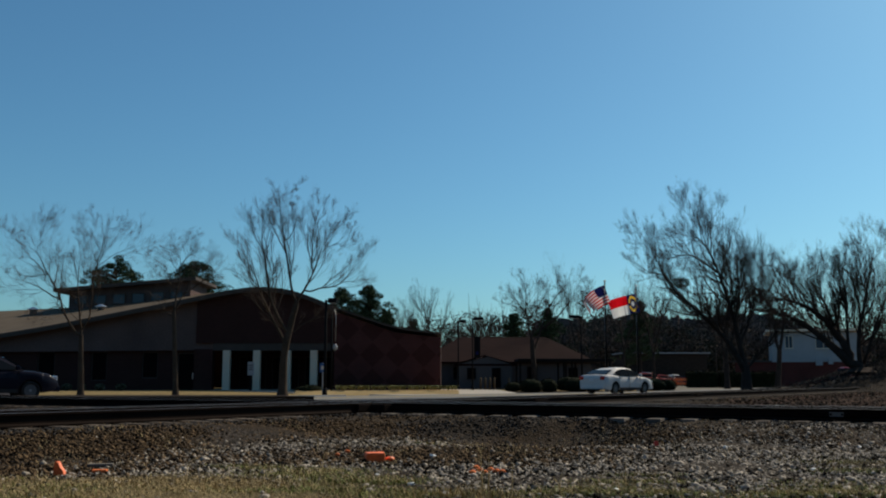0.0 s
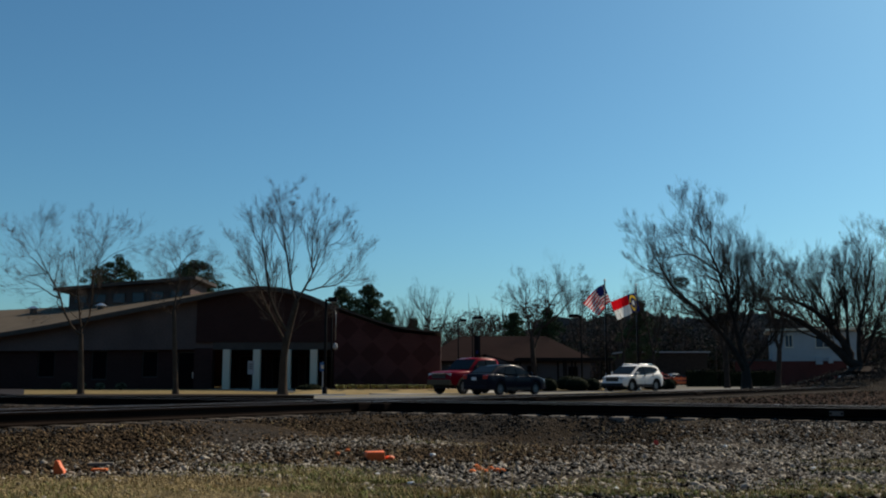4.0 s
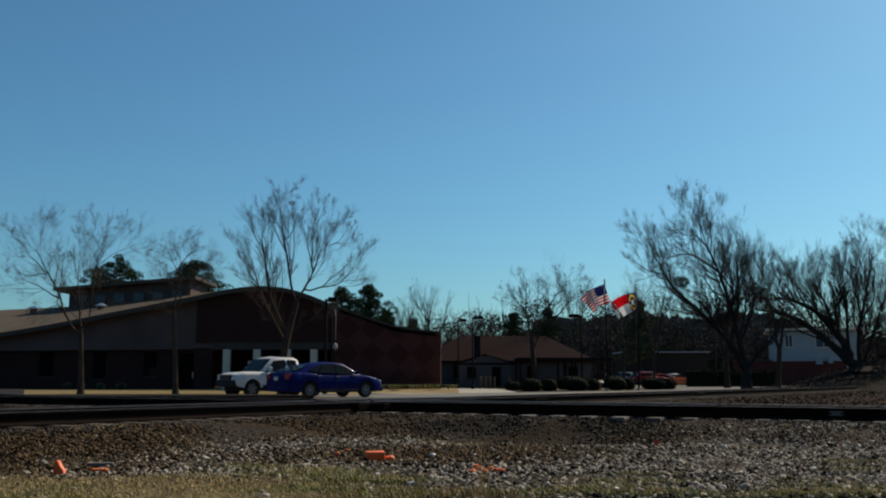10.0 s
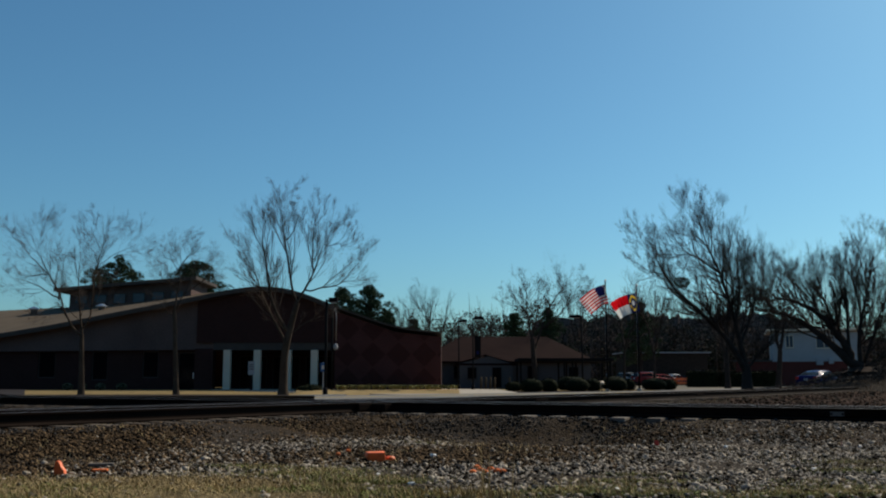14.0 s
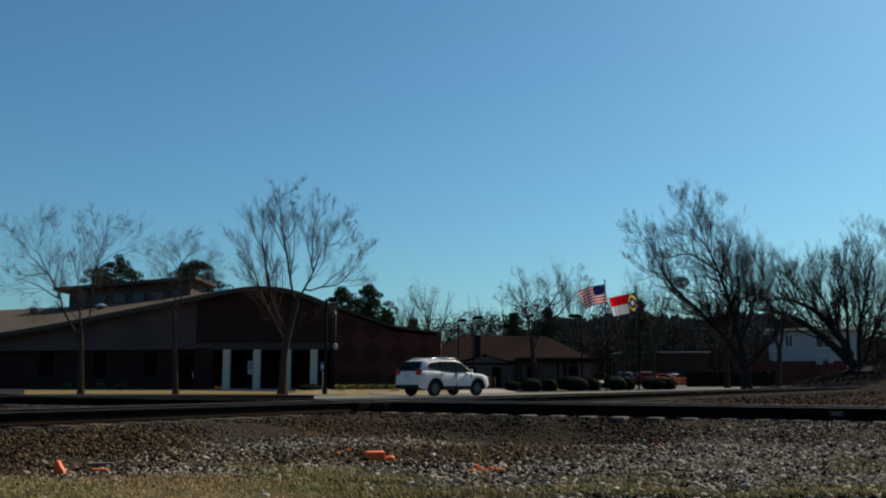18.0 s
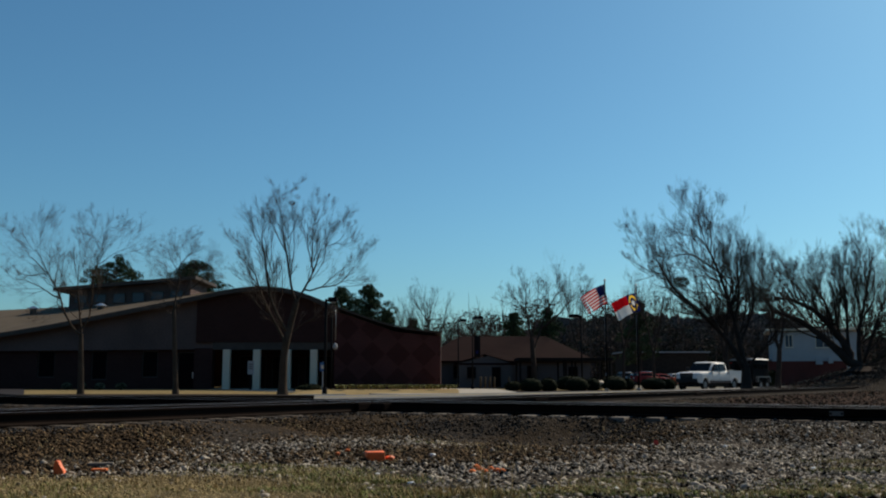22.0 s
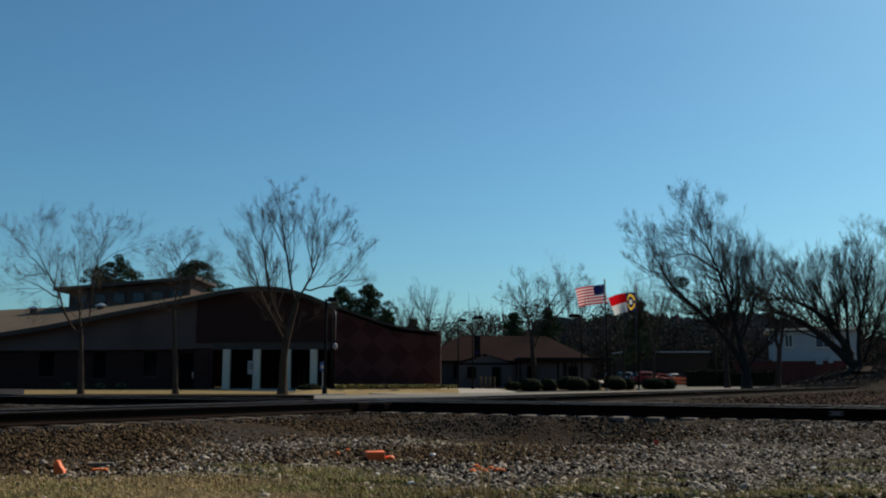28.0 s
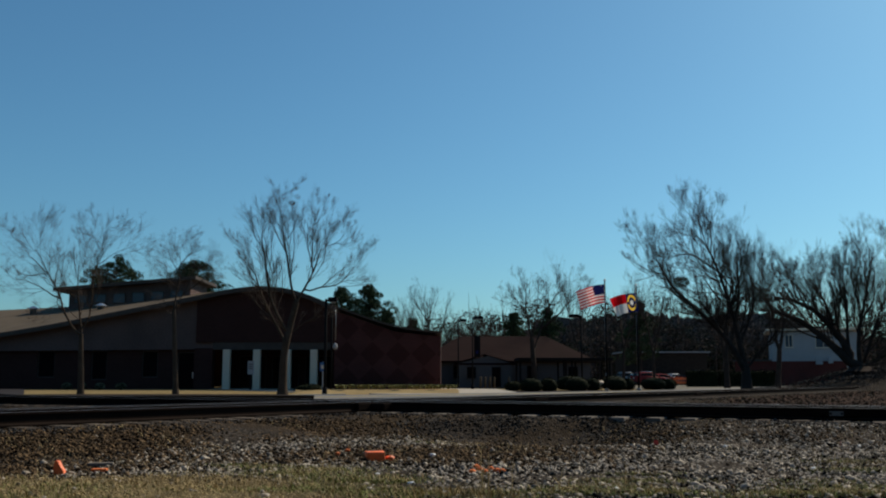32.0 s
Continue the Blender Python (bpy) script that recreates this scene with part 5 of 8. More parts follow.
def build_woods():
    """The far belt of mixed trees behind the lots."""
    rng = np.random.default_rng(77)
    vs, vb = [], []
    for _ in range(420):
        x, y = rng.uniform(-110, 125), rng.uniform(150, 185)
        h = rng.uniform(7, 13.5) * (0.75 if x < 0 else 1.0 + 0.12 * math.exp(-((x - 32) / 14) ** 2))
        for _ in range(6):
            c = (x + rng.normal(0, 1.6), y + rng.normal(0, 1.2), 0.6 + h * rng.uniform(0.05, 0.97) ** 1.25)
            (vs if rng.uniform() < 0.5 else vb).append(sprays(rng, c, (2.1, 1.5, 1.8), 95, 0.56, 0.36))
    for _ in range(420):
        c = (rng.uniform(-110, 125), rng.uniform(158, 175), rng.uniform(0.8, 5.5))
        vs.append(sprays(rng, c, (3.0, 1.5, 2.2), 80, 0.85, 0.5))
    for name, q, m, lab in (("far_woods", vs, "woods", "dark evergreen belt on the skyline"), ("far_thicket", vb, "woods_br", "brown leafless thicket on the skyline")):
        v = np.vstack(q)
        tagged(raw(name, v, np.arange(len(v)).reshape(-1, 4), m), lab, "woods", kind="stuff")
    # the solid far edge of the wood, ragged along its top
    gx = np.linspace(-190, 210, 900)
    top = 8.0 + 0.02 * np.clip(gx, -50, 60) + 4.6 * smooth01((gx - 8) / 14) * (1 - smooth01((gx - 62) / 25)) + np.array([1.6 * noise.noise((a * 0.09, 0, 0)) + 1.6 * noise.noise((a * 0.5, 5, 0)) + 1.3 * noise.noise((a * 1.6, 9, 0)) for a in gx])
    k = len(gx)
    v = np.vstack([np.stack([gx, 0 * gx + 190, 0 * gx - 1], 1), np.stack([gx, 0 * gx + 190.5, top], 1), np.stack([gx, 0 * gx + 196, top * 0.9], 1)])
    i = np.arange(k - 1)
    f = np.vstack([np.stack([i, i + 1, i + k + 1, i + k], 1), np.stack([i + k, i + k + 1, i + 2 * k + 1, i + 2 * k], 1)])
    tagged(raw("wood_edge", v, f, "woods_br"), "dense dark edge of a distant wood", "woods", kind="stuff")
    # unseen wood, added to close the place far behind the camera
    gx = np.linspace(-260, 260, 500)
    top = 12 + np.array([3.0 * noise.noise((a * 0.05, 30, 0)) + 1.5 * noise.noise((a * 0.3, 35, 0)) for a in gx])
    gy = -95 - 0.0015 * gx ** 2 + 160 * smooth01((np.abs(gx) - 90) / 170)
    k = len(gx)
    v = np.vstack([np.stack([gx, gy, 0 * gx - 1], 1), np.stack([gx, gy - 1.5, top], 1), np.stack([gx, gy - 6, top * 0.9], 1)])
    i = np.arange(k - 1)
    f = np.vstack([np.stack([i, i + 1, i + k + 1, i + k], 1), np.stack([i + k, i + k + 1, i + 2 * k + 1, i + 2 * k], 1)])
    tagged(raw("rear_wood_edge", v, f, "woods"), "unseen dark wood edge added far behind the camera", "woods", kind="stuff")
    # unseen woods added at the street's far ends, either side, to darken car reflections
    for sgn in (-1, 1):
        gy = np.linspace(-90, 200, 280)
        top = 12 + np.array([2.5 * noise.noise((a * 0.06, 40 * sgn, 0)) + 1.5 * noise.noise((a * 0.35, 45, 0)) for a in gy])
        gx = sgn * (150 + 0.2 * gy)
        k = len(gy)
        v = np.vstack([np.stack([gx, gy, 0 * gy - 1], 1), np.stack([gx + sgn, gy, top], 1), np.stack([gx + 6 * sgn, gy, top * 0.9], 1)])
        i = np.arange(k - 1)
        f = np.vstack([np.stack([i, i + 1, i + k + 1, i + k], 1), np.stack([i + k, i + k + 1, i + 2 * k + 1, i + 2 * k], 1)])
        tagged(raw("side_wood_edge", v, f, "woods"), "unseen dark wood edge added beside the street for car reflections", "woods", kind="stuff")
    w = Wood()
    for _ in range(1500):
        x, y = rng.uniform(-120, 140), rng.uniform(148, 180)
        h = rng.uniform(9, 15) * (0.75 if x < 5 else 1.0)
        p = np.array((x, y, 0.5))
        q = p + np.array((rng.normal(0, 1.2), 0, h))
        w.branch(bend(p, q, rng, 0, 0.2, 5), np.linspace(0.09, 0.02, 5), 3)
    tagged(w.done("far_trunks", "woods_br", None), "thin bare trunks of a distant wood", "woods", kind="stuff")


# ---- bushes and borders ----
def bush(x, y, w, h, seed, label="round clipped dark green bush", name="clipped_bush"):
    rng = np.random.default_rng(seed)
    z = float(ground(x, y)) + 0.05
    t = empty(name, pose(x, y, z), label, "bush", "bushes along the street")
    v = [sprays(rng, (0, 0, h * 0.4), (w * 0.5, w * 0.45, h * 0.6), 1100, 0.12, 0.5)]
    vv = np.vstack(v)
    vv[:, 2] = np.maximum(vv[:, 2], 0.02)
    leaf = "greyleaf" if name == "window_shrub" else "bush"
    raw("foliage", vv, np.arange(len(vv)).reshape(-1, 4), leaf, t)
    bm = bmesh.new()
    bmesh.ops.create_icosphere(bm, subdivisions=3, radius=1)
    for q in bm.verts:
        k = 0.86 + 0.08 * noise.noise(q.co * 2.5 + Vector((seed, 0, 0)))
        q.co = Vector((q.co.x * w * 0.5 * k, q.co.y * w * 0.45 * k, max(0.0, h * 0.4 + q.co.z * h * 0.6 * k)))
    part("core", bm, "bush", t)
    w2 = Wood()
    for _ in range(6):
        a = rng.uniform(0, 6.28)
        w2.branch(np.array([(0, 0, -0.1), (0.1 * math.cos(a), 0.1 * math.sin(a), h * 0.25), (0.3 * w * math.cos(a), 0.3 * w * math.sin(a), h * 0.6)]), [0.03, 0.02, 0.01], 4)
    w2.done("stems", "bark_dk", t)
    return t


def build_bushes():
    rows = [(5.45, 59.5, 1.5, 0.75), (6.7, 61.0, 1.15, 0.75), (8.65, 62.0, 1.6, 0.8), (9.9, 63.6, 1.1, 0.75), (12.05, 66.6, 1.5, 0.8), (13.1, 68.0, 1.0, 0.75), (15.5, 70.6, 1.9, 0.8), (17.0, 72.3, 1.2, 0.72), (5.0, 68.0, 1.2, 0.55), (9.4, 72, 1.8, 0.9), (13.4, 75, 2.2, 0.9), (7.2, 74, 1.3, 0.6), (10.6, 78, 2.0, 0.9)]
    for k, (x, y, w, h) in enumerate(rows):
        q = 1.06 if k < 8 else 1.0
        bush(x * q, y * q, w * 1.15, h * 1.25, k + 1)
    bush(-7.7, 55.6, 1.9, 0.5, 40, "low green shrub by the brick wall", "border_shrub")
    for k, (x, w) in enumerate(((-22.3, 0.62), (-21.4, 0.5), (-20.35, 0.6), (-19.1, 0.66))):
        bush(x, 56.9, w, 0.36, 50 + k, "small grey-green shrub under the windows", "window_shrub")
    rng = np.random.default_rng(9)
    vs = []
    for x in np.arange(-6.2, 0.7, 0.16):
        n = 46
        a, r = rng.uniform(0, 6.28, n), rng.uniform(0.1, 0.34, n)
        c = np.array((x + rng.normal(0, 0.03), 55.6 + rng.normal(0, 0.28), 0.25))
        hgt = rng.uniform(0.16, 0.32, n)
        tip = c + np.stack([r * np.cos(a), r * np.sin(a), hgt], 1)
        side = np.stack([-np.sin(a), np.cos(a), 0 * a], 1) * 0.02
        mid = c + np.stack([0.4 * r * np.cos(a), 0.4 * r * np.sin(a), hgt * 0.9], 1)
        vs.append(np.stack([c + side * 0, mid - side, tip, mid + side], 1).reshape(-1, 3))
    v = np.vstack(vs)
    tagged(raw("border_grass", v, np.arange(len(v)).reshape(-1, 4), "liriope"), "yellow-green border grass along the brick wall", "border plants", kind="stuff")


# ---- gravel, grass, litter ----
def build_gravel():
    rng = np.random.default_rng(5)
    ph = (1 + 5 ** 0.5) / 2
    ico = np.array([(-1, ph, 0), (1, ph, 0), (-1, -ph, 0), (1, -ph, 0), (0, -1, ph), (0, 1, ph), (0, -1, -ph), (0, 1, -ph), (ph, 0, -1), (ph, 0, 1), (-ph, 0, -1), (-ph, 0, 1)]) / 1.9
    tri = np.array([(0, 11, 5), (0, 5, 1), (0, 1, 7), (0, 7, 10), (0, 10, 11), (1, 5, 9), (5, 11, 4), (11, 10, 2), (10, 7, 6), (7, 1, 8), (3, 9, 4), (3, 4, 2), (3, 2, 6), (3, 6, 8), (3, 8, 9), (4, 9, 5), (2, 4, 11), (6, 2, 10), (8, 6, 7), (9, 8, 1)])

    octa = np.array([(1, 0, 0), (0, 1, 0), (-1, 0, 0), (0, -1, 0), (0, 0, 1), (0, 0, -1)]) * 1.05
    otri = np.array([(0, 1, 4), (1, 2, 4), (2, 3, 4), (3, 0, 4), (1, 0, 5), (2, 1, 5), (3, 2, 5), (0, 3, 5)])

    def heap(name, x, y, size, label, shape, faces, material):
        n, k = len(x), len(shape)
        z = ground(x, y) + size * 0.12
        v = shape[None] * (1 + rng.normal(0, 0.22, (n, k, 1))) * size[:, None, None] * 0.5 * rng.uniform(0.55, 1.3, (n, 1, 3)) * np.array((1.15, 1.0, 0.72))
        tilt = rng.normal(0, 0.6, n)[:, None]
        v = np.stack([v[:, :, 0], v[:, :, 1] * np.cos(tilt) - v[:, :, 2] * np.sin(tilt), v[:, :, 1] * np.sin(tilt) + v[:, :, 2] * np.cos(tilt)], -1)
        a = rng.uniform(0, 6.28, n)
        c, s = np.cos(a)[:, None], np.sin(a)[:, None]
        v = np.stack([v[:, :, 0] * c - v[:, :, 1] * s, v[:, :, 0] * s + v[:, :, 1] * c, v[:, :, 2]], -1) + np.stack([x, y, z], 1)[:, None]
        f = (faces[None] + k * np.arange(n)[:, None, None]).reshape(-1, 3)
        tagged(raw(name, v.reshape(-1, 3), f, material), label, "gravel", kind="stuff")

    def spread(name, x, y, size, label):
        """Near stones in full shape, farther ones plainer; rusty where the ground is stained."""
        stain = 0.55 * np.sin(x * 0.9 + 1.2 * np.sin(y * 0.7)) + 0.5 * np.sin(y * 1.3 - x * 0.35) + 0.16 * (y - 11) - 0.2 * x + rng.normal(0, 0.45, len(x))
        # near-black stones in one oval patch and close along both tracks
        darkest = (((x - 1.6) / 2.0) ** 2 + ((y - 15.8) / 1.4) ** 2 < 1 + rng.normal(0, 0.3, len(x))) & (rng.uniform(0, 1, len(x)) < 0.95)
        for p0, nrm in ((A0, AN), (B0, BN)):
            d = np.abs((x - p0[0]) * nrm[0] + (y - p0[1]) * nrm[1] - GAUGE / 2)
            stain = stain + 1.0 * smooth01((3.9 - d) / 1.2)
            darkest |= (d < 1.75 + rng.normal(0, 0.35, len(x))) & (rng.uniform(0, 1, len(x)) < 0.85)
        heap(name, x[darkest], y[darkest], size[darkest], label + ", near black", octa, otri, "stone_dk")
        x, y, size, stain = x[~darkest], y[~darkest], size[~darkest], stain[~darkest]
        for near in (True, False):
            for rusty in (True, False):
                k = ((y < 7.9) == near) & ((stain > 0.22) == rusty)
                if k.any():
                    heap(name, x[k], y[k], size[k], label + (", rust-stained" if rusty else ""), ico if near else octa, tri if near else otri, "stone_br" if rusty else "stone")
    # nearer stones, thinning out into the grass verge
    y = 6.4 + 9.8 * rng.uniform(0, 1, 165000) ** 0.95
    x = rng.uniform(-0.52, 0.54, len(y)) * y
    verge = 8.35 - 0.02 * x + 0.18 * np.sin(x * 1.9)
    keep = rng.uniform(0, 1, len(y)) < np.where(x < -0.15, smooth01((y - verge + 0.25) / 0.6) + 0.04, 0.45 + 0.55 * smooth01((y - 6.8) / 1.2))
    x, y = x[keep], y[keep]
    spread("foreground_gravel", x, y, rng.gamma(2.6, 0.0080, len(x)).clip(0.010, 0.075), "loose grey and tan crushed stone")
    # ballast about and between the tracks
    pts = []
    for p0, d, nrm, lo, hi, n in ((A0, AD, AN, -12, 45, 34000), (B0, BD, BN, -32, 16, 32000)):
        u, w = rng.uniform(lo, hi, n), rng.normal(GAUGE / 2, 1.7, n)
        pts.append(p0 + u[:, None] * d + w[:, None] * nrm)
    q = np.vstack(pts)
    q = q[(q[:, 1] > 11)]
    spread("track_ballast", q[:, 0], q[:, 1], rng.uniform(0.025, 0.062, len(q)), "dark stained track ballast")
    # the brown waste ground beyond and between the tracks
    y = 16.5 + 15 * rng.uniform(0, 1, 21000) ** 0.8
    x = rng.uniform(-0.52, 0.52, len(y)) * y
    clear = np.min([np.abs((x - p0[0]) * nrm[0] + (y - p0[1]) * nrm[1] - GAUGE / 2) for p0, nrm in ((A0, AN), (B0, BN))], axis=0) > 2.4
    x, y = x[clear], y[clear]
    heap("trackside_stones", x, y, rng.uniform(0.04, 0.12, len(x)), "brown stones strewn beside the tracks", octa, otri, "stone_soil")
    y = rng.uniform(31, 59, 16000)
    x = rng.uniform(0.12, 0.52, len(y)) * y
    keep = (np.interp(y, ROAD[:, 1], ROAD[:, 0]) + 8.5 < x) & (np.abs((x - A0[0]) * AN[0] + (y - A0[1]) * AN[1] - GAUGE / 2) > 2.2)
    x, y = x[keep], y[keep]
    heap("waste_ground_stones", x, y, rng.uniform(0.05, 0.18, len(x)), "brown stones and clods on waste ground", octa, otri, "stone_soil")
    # weeds and rubble on the mound
    n = 15000
    x, y = rng.normal(30.5, 3.6, n), rng.normal(59.0, 2.6, n)
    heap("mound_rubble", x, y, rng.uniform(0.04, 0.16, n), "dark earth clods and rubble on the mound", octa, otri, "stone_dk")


def build_mound_weeds():
    rng = np.random.default_rng(88)
    n = 9000
    blades("mound_weeds", rng.normal(30.0, 3.8, n), rng.normal(58.6, 2.6, n), rng.uniform(0.08, 0.34, n), "twig_dk", "dark dead weeds on the mound", rng, 0.6, 0.012)


def blades(name, x, y, h, material, label, rng, lean=0.5, width=0.006):
    n = len(x)
    z = ground(x, y)
    a = rng.uniform(0, 6.28, n)
    c = np.stack([x, y, z], 1)
    d = np.stack([np.cos(a), np.sin(a), np.zeros(n)], 1)
    s = np.stack([-np.sin(a), np.cos(a), np.zeros(n)], 1) * width
    up = np.stack([np.zeros(n), np.zeros(n), h], 1)
    ln = (lean * rng.uniform(0.2, 1.3, n) * h)[:, None]
    m = c + up * 0.6 + d * ln * 0.35
    t = c + up + d * ln
    v = np.stack([c - s, c + s, m + s * 0.8, m - s * 0.8, t], 1)
    f = np.array([(0, 1, 2, 3), (3, 2, 4, 4)])
    v = v.reshape(-1, 3)
    i = 5 * np.arange(n)[:, None]
    quads = (i + np.array([0, 1, 2, 3])[None])
    tris = (i + np.array([3, 2, 4])[None])
    me = bpy.data.meshes.new(name)
    me.from_pydata(v.tolist(), [], quads.tolist() + tris.tolist())
    me.materials.append(M[material])
    tagged(new(name, me), label, "grass", kind="stuff")


def at(px, py, z=0.0):
    """Place on the level z under a sight line given by its offsets from the picture's middle."""
    f = 784 / math.tan(radians(LENS / 2))
    d = pose(0, 0, 0, 97.79).to_3x3() @ Vector(((px - 784) / f, (441 - py) / f, -1))
    k = (z - EYE[2]) / d.z
    return EYE[0] + d.x * k, EYE[1] + d.y * k


def build_grass():
    rng = np.random.default_rng(12)
    n = 60000
    y = rng.uniform(6.2, 9.0, n)
    x = rng.uniform(-0.53, -0.02, n) * y
    edge = 8.4 - 0.02 * x + 0.16 * np.sin(x * 2.3) + 0.12 * np.sin(x * 5.1 + 1) + rng.normal(0, 0.2, n)
    k = (y < edge) & (rng.uniform(0, 1, n) < smooth01((-0.0 - x / y) / 0.2) * 0.9 + 0.02)
    x, y = x[k], y[k]
    green = np.array([noise.noise((a * 0.8, b * 1.4, 7)) for a, b in zip(x, y)]) + rng.normal(0, 0.25, len(x)) > 0.36
    for g, nm, m, lab in ((False, "dry_grass", "drygrass", "short dry tan grass on the verge"), (True, "verge_grass", "greengrass", "olive green blades in the dry verge")):
        blades(nm, x[green == g], y[green == g], rng.gamma(4, 0.0045, (green == g).sum()).clip(0.008, 0.07), m, lab, rng, 1.5, 0.003)
    gx, gy = [], []
    for px, py, rx, ry, m in ((570, 832, 0.5, 0.3, 3200), (470, 826, 0.35, 0.15, 900), (640, 845, 0.45, 0.25, 2200), (700, 850, 0.25, 0.12, 900), (520, 838, 0.5, 0.2, 1500), (1000, 868, 0.35, 0.12, 1200), (1060, 862, 0.4, 0.14, 1700), (1150, 868, 0.35, 0.12, 1500), (1480, 868, 0.5, 0.1, 2200), (1540, 872, 0.35, 0.1, 1400), (1130, 838, 0.35, 0.1, 500), (1500, 815, 0.4, 0.2, 500), (800, 776, 0.6, 0.3, 700), (690, 880, 0.3, 0.1, 700), (900, 880, 0.4, 0.1, 500), (1450, 850, 0.4, 0.15, 500), (1555, 770, 0.4, 0.2, 260), (420, 822, 0.4, 0.12, 500), (760, 872, 0.5, 0.12, 1500), (840, 870, 0.4, 0.12, 1100), (1110, 850, 0.5, 0.14, 1500), (1180, 872, 0.4, 0.1, 900), (1420, 872, 0.4, 0.1, 1500), (1520, 830, 0.5, 0.2, 1100), (1500, 860, 0.6, 0.14, 1600), (650, 865, 0.5, 0.15, 1400), (1300, 878, 0.4, 0.08, 500)):
        cx, cy = at(px, py, 0.02)
        gx.append(rng.normal(cx, rx * 0.6, m))
        gy.append(rng.normal(cy, ry * 0.6, m))
    gx, gy = np.concatenate(gx), np.concatenate(gy)
    dry = rng.uniform(0, 1, len(gx)) < 0.35
    blades("green_weeds", gx[~dry], gy[~dry], rng.uniform(0.008, 0.036, (~dry).sum()), "greengrass", "low green weeds among the stones", rng, 1.3, 0.004)
    blades("weed_straw", gx[dry], gy[dry], rng.uniform(0.012, 0.055, dry.sum()), "drygrass", "straw among the green weeds", rng, 1.0, 0.003)
    # taller straw standing in loose clumps at the edge of the stones
    for px, py, rx, ry, m, lo, hi in ((815, 874, 0.16, 0.08, 260, 0.03, 0.12), (870, 878, 0.2, 0.06, 220, 0.02, 0.09), (855, 862, 0.03, 0.03, 9, 0.1, 0.19), (1110, 856, 0.22, 0.1, 500, 0.01, 0.04), (1500, 816, 0.3, 0.15, 420, 0.01, 0.045), (1545, 822, 0.25, 0.15, 300, 0.01, 0.04), (795, 770, 0.3, 0.3, 260, 0.015, 0.05), (1430, 806, 0.3, 0.15, 240, 0.01, 0.04)):
        cx, cy = at(px, py, 0.02)
        blades("straw_clump", rng.normal(cx, rx, m), rng.normal(cy, ry, m), rng.uniform(lo, hi, m), "drygrass", "loose clump of dry straw among the stones", rng, 0.8, 0.003)
    n = 6000
    x, y = rng.uniform(-6.5, 6, n), rng.uniform(9.5, 15.5, n)
    k = np.array([noise.noise((a * 0.7, b * 0.9, 3)) > 0.08 for a, b in zip(x, y)])
    blades("dry_weeds", x[k], y[k], rng.uniform(0.015, 0.06, k.sum()), "drygrass", "sparse dry weeds on the ballast", rng, 1.6, 0.004)


def lump(seed, sx, sy, sz, rough=0.25):
    bm = bmesh.new()
    bmesh.ops.create_icosphere(bm, subdivisions=2, radius=1)
    for v in bm.verts:
        k = 1 + rough * noise.noise(v.co * 2 + Vector((seed * 3.1, 0, 0)))
        v.co = Vector((v.co.x * sx * k, v.co.y * sy * k, v.co.z * sz * k))
    return bm


